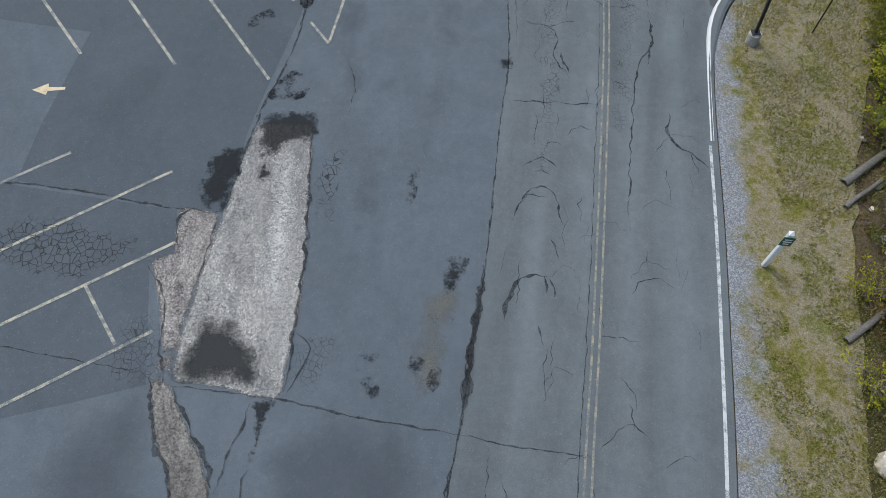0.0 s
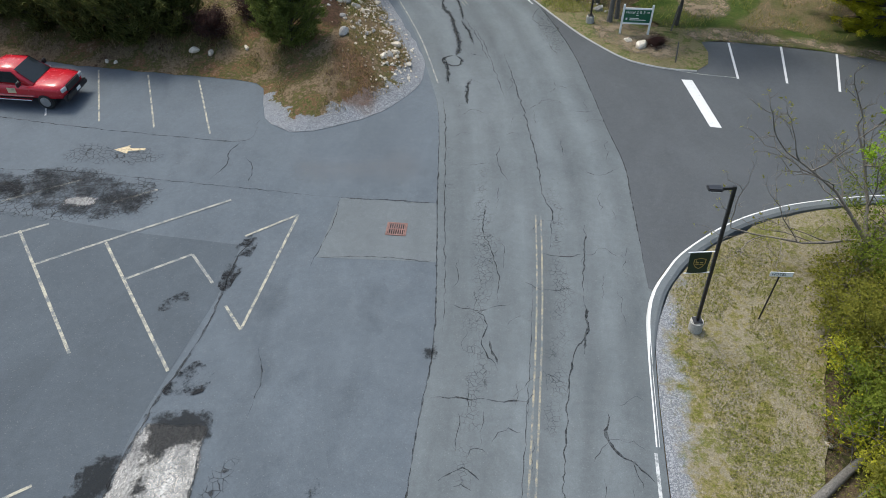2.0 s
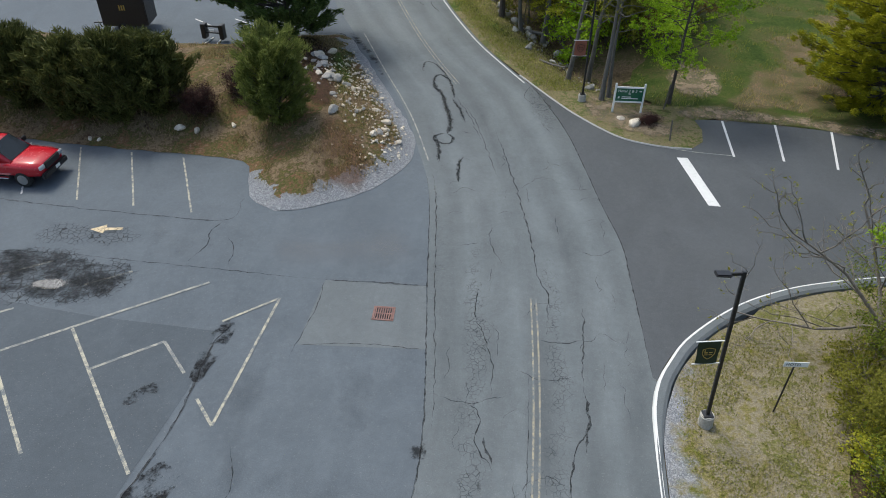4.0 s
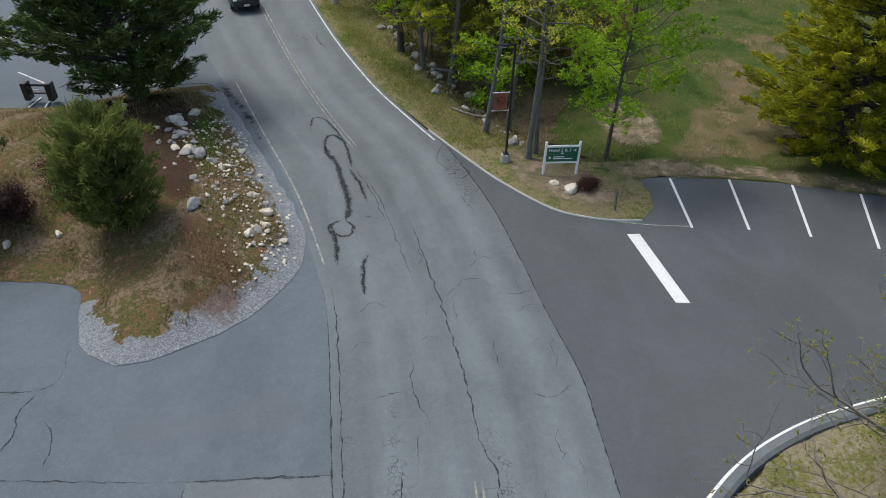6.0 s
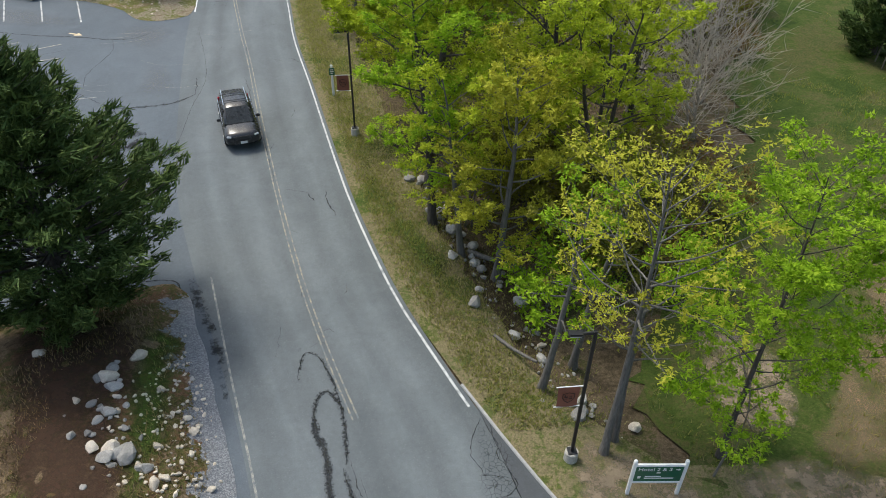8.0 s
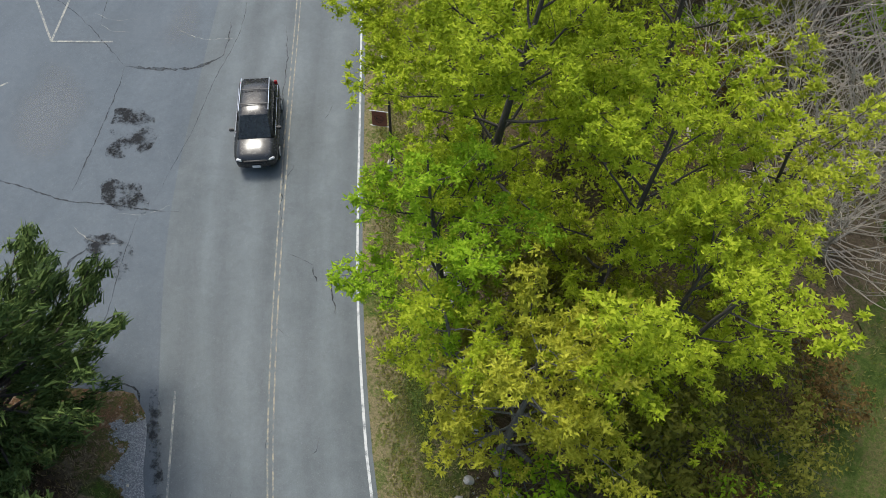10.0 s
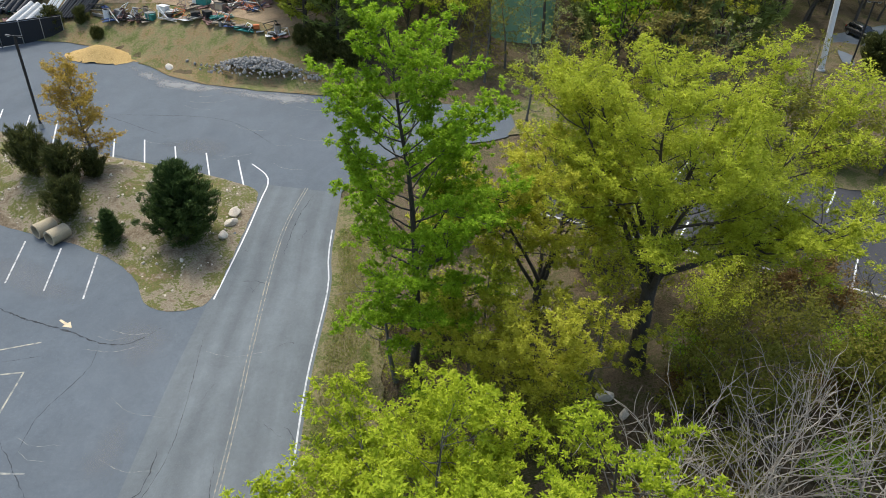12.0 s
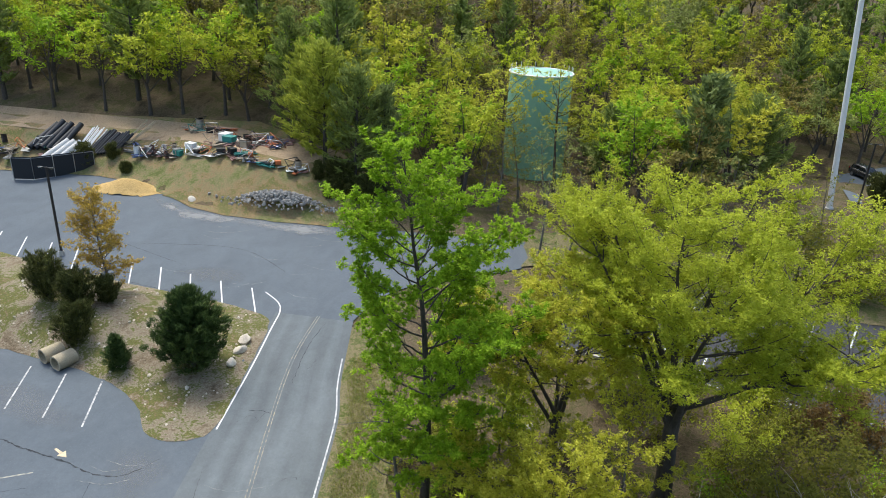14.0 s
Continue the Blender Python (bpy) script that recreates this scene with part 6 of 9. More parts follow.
wet_3 = flat_area("puddle", rough_rim(spline([(-8.35, 5.6), (-8.15, 4.75), (-7.85, 3.8), (-7.35, 2.95), (-7.15, 2.1), (-6.75, 1.92), (-6.15, 1.85), (-6.22, 2.65), (-6.4, 3.3), (-6.8, 3.9), (-7.3, 4.7), (-7.65, 5.35), (-8.1, 5.65)], 0.2, True), 0.05, 13), WET_POT, lift=0.020, step=0.3, rim=True)
tagged(wet_3, "wet brown pothole running on from the puddle", "puddle")
wet_4 = flat_area("puddle", rough_rim(spline([(-6.25, 1.75), (-6.0, 1.45), (-5.77, 0.95), (-5.85, 0.0), (-6.0, -1.2), (-6.6, -1.2), (-6.5, 0.1), (-6.38, 1.1)], 0.2, True), 0.05, 14), WET_POT, lift=0.020, step=0.3, rim=True)
tagged(wet_4, "narrow damp pothole in the broken asphalt", "puddle")
flat_area("notch", rough_rim(spline([(-5.35, 4.9), (-4.72, 4.87), (-4.98, 4.32), (-5.1, 3.55), (-5.3, 3.05), (-5.3, 3.65), (-5.25, 4.4)], 0.15, True), 0.03, 15), TAR_SMEAR, lift=0.021, step=0.12, parent=wet_1, rim=True)
stain([(-7.75, 6.0), (-7.4, 7.15), (-7.2, 7.65), (-6.7, 7.35), (-6.25, 7.65), (-5.8, 6.8), (-5.45, 6.4), (-5.3, 5.75), (-5.33, 5.05), (-6.15, 5.3), (-7.65, 5.48)], WATER, wet_1, 0.027, 0.10, 14, "water")
stain([(-6.3, 14.9), (-5.4, 15.1), (-4.3, 15.0), (-4.3, 13.9), (-5.2, 13.6), (-6.0, 13.0), (-6.2, 13.9)], STAIN, wet_1, 0.026, 0.15, 15)
stain([(-6.1, 13.0), (-5.6, 12.7), (-5.75, 12.1), (-6.2, 12.2)], STAIN, wet_1, 0.027, 0.10, 16)
stain([(-7.7, 13.3), (-6.7, 13.5), (-6.75, 12.2), (-7.05, 11.0), (-7.9, 11.5)], STAIN, lot, 0.024, 0.15, 17)
stain([(-6.0, 15.7), (-5.4, 16.9), (-4.6, 16.7), (-4.9, 15.8)], STAIN_PATCHY, lot, 0.021, 0.2, 18)
stain([(-5.0, 22.8), (-4.4, 22.6), (-4.6, 21.2), (-5.0, 20.0), (-5.4, 20.6)], STAIN_PATCHY, lot, 0.021, 0.15, 19)
stain([(-1.0, 12.9), (-0.75, 12.3), (-0.95, 11.5), (-1.25, 11.0), (-1.2, 12.0)], STAIN, lot, 0.021, 0.08, 20)
stain([(0.0, 9.2), (0.75, 9.25), (0.6, 8.6), (0.1, 8.1), (-0.05, 8.6)], STAIN, lot, 0.021, 0.12, 21)
for i, (x, y, r) in enumerate(((-2.1, 6.15, 0.3), (-2.25, 5.15, 0.32), (-0.9, 5.85, 0.35), (-0.4, 5.4, 0.3), (-0.3, 7.4, 0.2), (0.1, 7.3, 0.15), (-2.5, 5.9, 0.2), (-6.5, 19.6, 0.35), (-7.0, 19.3, 0.3), (2.4, 46.4, 0.2))):
    stain([(x - r, y), (x, y + r * 1.3), (x + r, y + 0.1), (x, y - r)], STAIN, lot, 0.021, 0.18, 30 + i)
stain([(-0.6, 8.0), (0.3, 8.2), (0.0, 6.5), (-0.5, 5.0), (-1.1, 5.4)], STAIN_SCUM, lot, 0.019, 0.2, 22)
stain([(-16.5, 26.0), (-13.9, 27.3), (-11.3, 26.9), (-9.3, 26.1), (-9.6, 24.3), (-12.4, 24.2), (-15.3, 24.9), (-17.5, 24.9)], STAIN_DAMP, lot, 0.021, 0.4, 23, step=0.3)
stain([(-16.5, 26.2), (-13.9, 27.5), (-10.9, 27.0), (-8.9, 26.1), (-9.3, 24.0), (-12.4, 23.6), (-15.3, 24.3)], CRAZED, lot, 0.0225, 0.3, 64, "cracks", 0.4)
stain([(-22, 26.8), (-18.5, 27.6), (-15.5, 27.2), (-14.5, 25.6), (-17.5, 24.6), (-21.5, 25.0)], STAIN_DAMP, lot, 0.0205, 0.4, 63, step=0.3)
stain([(-12.6, 25.3), (-11.4, 25.3), (-11.6, 24.7), (-12.8, 24.8)], WET, lot, 0.026, 0.15, 24, "water")
stain([(-9.3, 63.9), (-7.4, 64.0), (-6.9, 62.0), (-8.8, 61.4)], STAIN_PATCHY, lot, 0.021, 0.3, 25, step=0.6)
stain([(-8.4, 59.9), (-6.4, 60.0), (-5.9, 58.6), (-7.6, 58.9)], STAIN_PATCHY, lot, 0.021, 0.3, 26, step=0.6)
stain([(-8.2, 56.6), (-6.2, 57.2), (-4.9, 56.0), (-5.6, 54.9), (-7.0, 55.8)], STAIN_PATCHY, lot, 0.021, 0.4, 27, step=0.6)
stain([(-2.6, 50.9), (-1.3, 47.6), (-0.1, 44.3), (0.1, 43.9), (-0.3, 46.2), (-1.5, 49.3), (-2.3, 51.0)], STAIN, road, 0.021, 0.12, 28)
stain([(-10.2, 4.4), (-8.4, 5.0), (-7.9, 3.2), (-7.6, 2.2), (-8.2, 1.2), (-10.5, 2.2)], STAIN_SOFT, lot, 0.015, 0.6, 29, step=0.8)
stain([(-4.4, 4.4), (-1.2, 4.0), (-0.2, 2.0), (-2.0, -1.5), (-5.2, -0.5)], STAIN_SOFT, lot, 0.015, 0.6, 31, step=0.8)
for x, y, k in ((-2.6, 12.0, 0.2), (-0.2, 16.5, 0.14), (-3.4, 18.0, 0.12)):
    stain([(x - 0.5, y - 3.5), (x + 0.3, y - 2), (x + 0.9, y + 2.4), (x + 1.2, y + 5), (x + 0.2, y + 4.5), (x - 0.3, y + 0.5)], STAIN_SOFT, lot, 0.015, 0.3, int(x * 10), step=0.7)

DUST_PALE = veiled("pale_grit", (0.29, 0.29, 0.285), 0.95, 0.9, 0.1, 0.75, 0.4)
DUST = veiled("pale_dust", (0.21, 0.215, 0.22), 0.95, 0.9, 0.1, 0.3, 0.5)
for i, pts in enumerate(([(-33, 117.2), (-27.4, 112.6), (-20, 112.2), (-12, 111.6), (-10, 114.0), (-17, 113.9), (-23, 114.2), (-28, 115.4)], [(-24, 84.6), (-18, 83.0), (-15.6, 80.6), (-19, 80.4), (-24, 81.8)], [(-12.6, 80.2), (-9.4, 79.6), (-8.9, 76.4), (-11.8, 77.2)], [(-21, 100.5), (-16, 100.0), (-14.5, 102.4), (-19, 103.4)], [(-13.5, 66.5), (-10.5, 64.5), (-10.8, 60.5), (-14.5, 62)], [(-9, 73), (-7.4, 72), (-7.2, 68.6), (-9.2, 68.8)], [(-3.6, 27.8), (1.4, 28.4), (1.6, 25.8), (-2.8, 26.2)], [(-9.0, 28.8), (-6.6, 28.6), (-6.9, 27.0), (-9.2, 27.4)])):
    stain(pts, DUST if i else DUST_PALE, lot, 0.013, 0.6, 80 + i, "dust", 0.8)

# long seams between paving lanes
seams = (
    ([(-18, 7.5), (-12.8, 6.6), (-10.8, 6.2), (-8.3, 5.7)], 0.05), ([(-8.0, 5.4), (-5.8, 5.12), (-4.5, 4.9), (-2.4, 4.4), (0.3, 3.9)], 0.06), ([(0.3, 3.9), (2.0, 3.55), (3.6, 3.3)], 0.05),
    ([(-22, 12.4), (-13.9, 12.2), (-8.5, 11.15), (-7.0, 10.95)], 0.08), ([(-22, 31.9), (-18.1, 31.3), (-14.3, 30.5), (-9.7, 29.7), (-6.2, 29.3), (-5.75, 31.0)], 0.06), ([(-6.2, 29.3), (-6.7, 28.4), (-6.6, 27.6), (-7.1, 26.4)], 0.06),
    ([(-5.8, 28.0), (-5.4, 27.2), (-5.4, 26.2)], 0.05), ([(-20, 27.6), (-16.3, 27.3), (-12.6, 27.0), (-8.8, 26.4), (-5.1, 25.8), (-1.4, 25.2)], 0.035), ([(-1.4, 25.2), (0.6, 25.0), (2.6, 24.8)], 0.09),
    ([(-2.0, 21.7), (0.3, 21.7), (2.5, 21.4)], 0.035), ([(-1.4, 25.2), (-1.6, 23.5), (-2.2, 21.1)], 0.035), ([(-4.5, 22.7), (-4.9, 21.9), (-5.1, 20.4), (-5.3, 18.6), (-5.7, 16.9), (-6.2, 15.4), (-6.6, 13.4), (-7.0, 11.0)], 0.09),
    ([(-10.0, 67.0), (-8.4, 67.1), (-6.8, 67.4), (-5.9, 68.0), (-5.4, 68.6)], 0.2), ([(-10.0, 67.0), (-9.7, 64.7), (-9.5, 62.0), (-9.35, 59.2)], 0.06), ([(-5.4, 68.4), (-5.5, 69.7), (-5.8, 71.3)], 0.05),
    ([(-26, 81.2), (-22.6, 80.0), (-18.8, 78.8), (-15.2, 78.2), (-12.7, 77.6), (-11.0, 77.9), (-9.8, 79.5)], 0.12), ([(-12.7, 77.6), (-12.2, 75.5), (-12.8, 72), (-12.4, 69.5)], 0.04), ([(-14, 59.4), (-11.6, 59.1), (-9.4, 58.7), (-7.5, 58.8), (-5.6, 58.8), (-4.3, 58.9)], 0.07),
    ([(-8.0, 54.2), (-7.9, 55.8), (-7.5, 56.4)], 0.12), ([(-5.6, 50.5), (-5.0, 50.9), (-3.2, 50.9), (-2.7, 49.9)], 0.10), ([(-28.1, 105.7), (-17.8, 107.0), (-10.6, 102.9)], 0.06), ([(-38.5, 109.3), (-30, 106.0), (-20.7, 102.6)], 0.05),
    ([(-7.4, 49.9), (-5.5, 52.5), (-5.8, 56), (-6.0, 58.6)], 0.03), ([(-20, 89), (-22.9, 87.9), (-30, 90)], 0.05), ([(-18, 72.5), (-14, 70.3), (-10, 67.0)], 0.05), ([(-21, 75.3), (-18, 74.9), (-14.9, 76.2)], 0.03),
    ([(-3.4, 17.4), (-3.1, 16.2), (-3.3, 14.6)], 0.03), ([(-4.35, 6.9), (-3.9, 6.4), (-4.2, 5.6), (-4.5, 5.0)], 0.05), 
    ([(-25.5, 98.9), (-21, 98.2), (-17.5, 97.9)], 0.05),
)
for i, (pts, w) in enumerate(seams):
    crack(pts, w, lot, seed=i, jag=0.05 if len(pts) > 2 else 0.02)
for i, (pts, w) in enumerate((
    ([(1.1, 9.0), (1.05, 8.2), (0.85, 7.2), (0.6, 5.9), (0.35, 4.1)], 0.22), ([(1.1, 8.6), (0.8, 7.0), (0.5, 5.5)], 0.2), ([(0.75, 6.6), (0.55, 5.6), (0.4, 4.6)], 0.26),
    ([(-4.45, 14.2), (-4.38, 12.2), (-4.3, 10.5), (-4.32, 9.2), (-4.4, 7.4), (-4.55, 5.1)], 0.11), ([(-9.0, 9.1), (-8.35, 8.0), (-8.2, 6.6), (-7.95, 5.5)], 0.1), ([(-7.05, 11.0), (-8.3, 10.95), (-8.25, 9.5)], 0.07),
    ([(-8.35, 5.6), (-8.15, 4.75), (-7.85, 3.8), (-7.35, 2.95), (-7.15, 2.1)], 0.15), ([(-7.65, 5.35), (-7.3, 4.7), (-6.8, 3.9), (-6.4, 3.3), (-6.2, 2.6)], 0.15), ([(-7.9, 2.15), (-7.1, 2.05), (-6.15, 1.85)], 0.12), ([(-6.2, 1.7), (-5.75, 0.95), (-5.9, -1.0)], 0.10), ([(-6.3, 1.6), (-6.45, 0.1), (-6.6, -1.2)], 0.12), ([(-5.4, 4.8), (-5.75, 3.7), (-6.1, 2.4)], 0.07), ([(-5.3, 3.1), (-5.6, 1.6), (-5.75, 0.9)], 0.045), ([(0.2, 3.8), (-0.2, 2.0), (-0.6, 0.0), (-1.0, -2)], 0.06), ([(1.37, 2.65), (1.41, 1.8), (0.89, 1.43), (0.84, 1.1), (1.09, 0.1)], 0.06), ([(-7.2, 10.8), (-7.35, 9.4), (-7.5, 8.4)], 0.05),
)):
    crack(pts, w, lot, seed=70 + i, jag=0.09, lift=0.029, name="tar_seam")
crack(ROAD_L[(ROAD_L[:, 1] > -2) & (ROAD_L[:, 1] < 34)], 0.06, road, seed=50, jag=0.03, name="seam")
crack(ROAD_L[(ROAD_L[:, 1] > 17) & (ROAD_L[:, 1] < 33)] + (0.30, 0), 0.045, road, seed=54, jag=0.05, name="seam")
crack(np.array([(-5.6, 58.8), (-5.5, 61.0), (-5.3, 63.3), (-5.3, 66.8), (-5.2, 71.6), (-7.2, 80)]), 0.03, lot, seed=51, jag=0.03, name="seam")
crack(entry_edge, 0.05, entry, seed=52, jag=0.02, lift=0.016, name="seam")
crack(CENTRE[(CENTRE[:, 1] > -4) & (CENTRE[:, 1] < 21)] - (0.27, 0), 0.035, road, seed=53, jag=0.04)
stain([(1.95, 17.4), (2.5, 17.5), (2.45, 16.9), (2.1, 16.9)], STAIN, road, 0.021, 0.06, 40)

# cracks in the carriageway
runs = (
    ([(2.55, 12.6), (3.2, 13.0), (3.75, 12.6)], 0.05), ([(2.9, 12.45), (3.2, 12.5), (3.5, 12.3)], 0.04), ([(2.1, 10.6), (2.6, 11.5), (3.2, 11.9), (3.6, 11.3), (3.65, 10.4)], 0.07), ([(2.3, 11.2), (2.8, 11.5), (3.3, 11.5)], 0.04), ([(3.3, 9.9), (3.45, 9.2)], 0.07),
    ([(1.6, 7.2), (2.0, 8.2), (2.5, 8.65), (3.0, 8.6)], 0.12), ([(2.9, 8.6), (3.05, 8.1)], 0.08), ([(3.1, 8.5), (3.25, 7.9)], 0.07), ([(2.7, 7.0), (2.7, 6.4)], 0.05), ([(7.8, 19.6), (7.65, 18.0), (7.0, 16.8), (6.25, 13.4), (5.75, 10.2)], 0.05),
    ([(7.75, 19.2), (7.7, 18.2), (7.4, 17.1)], 0.10), ([(7.8, 14.8), (7.65, 13.7), (8.2, 13.1), (8.7, 12.5)], 0.09), ([(8.2, 13.1), (8.3, 12.3)], 0.05), ([(4.2, 6.65), (4.8, 6.6), (5.5, 6.5)], 0.04), ([(4.8, 5.4), (5.2, 4.9), (5.1, 4.5)], 0.03),
    ([(2.2, 15.4), (3.5, 15.35), (5.5, 15.2)], 0.05), ([(6.3, 37.3), (6.75, 32.4), (7.0, 28.1), (7.0, 25.3), (7.2, 24.1), (6.9, 22.1)], 0.06), ([(8.4, 23.4), (8.2, 22.0), (7.8, 19.8)], 0.06), ([(4.7, 25.0), (4.4, 23.0), (4.8, 21.1), (4.7, 19.3)], 0.04), ([(6.6, 21.8), (7.5, 21.6), (8.2, 21.8)], 0.04),
    ([(3.6, 19.2), (4.2, 18.6), (4.1, 17.4), (4.5, 16.4)], 0.05), ([(2.7, 19.4), (3.9, 19.0), (5.2, 19.3)], 0.03), ([(4.3, 17.6), (4.5, 16.7)], 0.1), ([(5.6, 20.4), (6.6, 19.9), (7.6, 20.1)], 0.03), ([(8.9, 26.9), (9.6, 26.6), (10.4, 27.0)], 0.035), ([(9.3, 31.5), (10.3, 31.6)], 0.035),
    ([(5.4, 28.8), (5.3, 27.4), (5.7, 26.2)], 0.03), ([(4.0, 27.4), (4.9, 27.5)], 0.03), ([(8.3, 29.5), (8.2, 28.0)], 0.03), ([(2.1, 57.1), (2.4, 56.4)], 0.08), ([(3.0, 57.3), (3.2, 56.0), (3.6, 55.1)], 0.07), ([(-0.1, 73.7), (0.7, 73.0), (1.3, 72.6)], 0.06),
    ([(-1.2, 73.6), (0.1, 72.9)], 0.03), ([(0.9, 57.6), (2.2, 57.2)], 0.03), ([(9.1, 42.5), (9.2, 41.0), (9.6, 40.0), (8.9, 39.5)], 0.05), ([(8.9, 42.9), (8.3, 41.4), (8.7, 40.2)], 0.04), ([(8.5, 40.4), (9.7, 40.2)], 0.04), ([(8.8, 38.2), (9.2, 37.0)], 0.04),
    ([(-7.0, 84.6), (-6.0, 84.9), (-4.9, 84.7)], 0.05), ([(-3.3, 76.4), (-3.0, 74.9)], 0.05), ([(-5.1, 88.0), (-5.6, 92.5), (-5.4, 96)], 0.05), ([(-2.9, 71.4), (-2.2, 69.2), (-1.6, 66.0), (-0.7, 62.9), (0.4, 58)], 0.04),
)
for i, (pts, w) in enumerate(runs):
    crack(pts, w, road, seed=100 + i, jag=0.08, lift=0.012)
tar_runs = (
    ([(2.42, 44.9), (2.41, 45.6), (2.63, 46.25), (3.16, 45.9), (3.62, 44.8), (4.1, 43.3)], 0.16), ([(3.07, 42.8), (3.1, 43.9), (3.45, 44.3), (3.96, 43.6), (4.18, 42.2), (4.19, 41.2)], 0.24), ([(3.05, 43.3), (3.2, 42.4), (3.47, 41.8), (3.65, 40.6), (3.87, 38.9), (3.86, 37.7), (3.7, 37.0)], 0.34),
    ([(4.12, 41.0), (4.32, 40.2), (4.54, 39.5), (4.71, 38.2)], 0.24), ([(3.5, 37.0), (3.05, 36.75), (3.0, 36.3), (3.2, 35.9)], 0.26), ([(3.65, 37.0), (3.97, 36.6), (3.91, 36.1), (3.55, 35.9), (3.2, 36.2)], 0.22), ([(3.1, 36.6), (3.24, 35.4), (3.23, 34.1)], 0.26), ([(4.39, 34.6), (4.15, 33.6), (4.11, 32.3)], 0.26), ([(4.5, 37.2), (5.1, 36.9)], 0.14), ([(4.3, 41.4), (4.9, 39.2), (5.4, 36.4)], 0.07), ([(4.6, 40.8), (5.3, 38.2), (5.7, 35.2), (6.0, 32.6)], 0.05),
)
rc = random.Random(8)
for i in range(96):
    y = rc.uniform(-2, 34) if i < 80 else rc.uniform(44, 92)
    xl, xr = float(np.interp(y, ROAD_L[:, 1], ROAD_L[:, 0])), float(np.interp(y, ROAD_R[:, 1], ROAD_R[:, 0]))
    x = rc.uniform(xl + 0.5, xr - 0.6)
    lean = rc.choice((0.1, 0.15, 1.2))
    ln = rc.uniform(0.5, 1.8)
    crack([(x, y), (x + ln * lean * 0.5, y + ln * 0.5), (x + ln * lean * 0.9, y + ln * (1.0 if lean < 1 else 0.2))], rc.uniform(0.012, 0.03), road, seed=300 + i, jag=0.12, lift=0.012)
for i, (pts, w) in enumerate(tar_runs):
    if w > 0.1:
        mid = spline(pts, 0.2)
        way = np.gradient(mid, axis=0)
        side = np.stack([-way[:, 1], way[:, 0]], -1) / np.hypot(*way.T)[:, None]
        fat = (w / 2 * np.clip(np.minimum(np.arange(len(mid)), np.arange(len(mid))[::-1]) / 3 + 0.35, 0, 1))[:, None]
        flat_area("tar_smear", rough_rim(np.vstack([mid + side * fat, (mid - side * fat)[::-1]]), 0.035, 200 + i), TAR_SMEAR, lift=0.0145 + 0.0008 * i, step=0.07, parent=road, rim=True)
    crack(pts, w * 0.3 + 0.02, road, seed=200 + i, jag=0.07, lift=0.0235, name="tar_strip")


DIRT_WORN = veiled("worn_dirt", (0.215, 0.155, 0.095), 0.95, 0.7, 0.1, 0.85, 1.0, 0.35)
for ring_pts, seed in (([(19.8, 39.7), (23.6, 39.0), (27.0, 39.8), (28.4, 42.4), (27.6, 45.4), (29.2, 48.6), (28.0, 51.0), (25.8, 50.2), (25.4, 47.0), (23.2, 44.6), (21.4, 42.4)], 6), ([(30.0, 51.5), (32.4, 51.0), (33.2, 53.4), (31.0, 54.0)], 7)):
    tagged(flat_area("dirt_patch", rough_rim(spline(ring_pts, 0.4, True), 0.9, seed), DIRT_WORN, lift=0.06, step=0.5, relief=land, rim=True), "bare reddish dirt worn into the grass", "dirt", kind="structure")
BED_DIRT = veiled("trodden_earth", (0.25, 0.195, 0.135), 0.95, 0.6, 0.1, 0.85, 1.3, 0.42, 1.6)
tagged(flat_area("bed_soil", rough_rim(spline([(11.3, 39.6), (12.7, 37.4), (14.2, 36.5), (15.6, 36.4), (16.4, 37.6), (15.6, 39.2), (14.0, 40.2), (12.4, 41.4)], 0.3, True), 0.2, 91), BED_DIRT, lift=0.055, step=0.4, relief=north_relief, rim=True), "bare tan earth and mulch round the sign", "soil", kind="structure")
for ring_pts, seed in (([(16.9, 38.4), (18.9, 38.1), (21.7, 37.6), (24.4, 36.9), (27.0, 35.8), (30.0, 34.6), (30.4, 35.6), (27.2, 37.2), (24.6, 38.4), (22.0, 39.0), (19.4, 39.8), (16.8, 40.0)], 92), ([(17.4, 41.6), (19.6, 41.0), (20.4, 44.0), (19.2, 46.6), (17.6, 45.0)], 93)):
    tagged(flat_area("trodden_edge", rough_rim(spline(ring_pts, 0.4, True), 0.35, seed), BED_DIRT, lift=0.075, step=0.5, relief=land, rim=True), "trodden dry earth between grass and asphalt", "soil", kind="structure")
BANK_GRASS = veiled("green_bank_grass", (0.060, 0.090, 0.018), 0.95, 0.5, 0.1, 0.85, 1.1, 0.5)
tagged(flat_area("verge_grass", rough_rim(spline([(4.6, 63.0), (5.6, 59.0), (7.0, 54.5), (8.6, 51.4), (8.0, 49.6), (6.5, 52.6), (5.2, 57.6)], 0.4, True), 0.2, 98), BANK_GRASS, lift=0.03, step=0.4, relief=north_relief, rim=True), "greener strip of grass beside the road", "grass", kind="structure")
BANK_MULCH = veiled("dark_needle_litter", (0.060, 0.036, 0.024), 0.95, 0.7, 0.1, 0.9, 0.8, 0.6)
BANK_RED = veiled("reddish_bank_earth", (0.16, 0.088, 0.052), 0.95, 0.7, 0.1, 0.6, 0.9, 0.5)
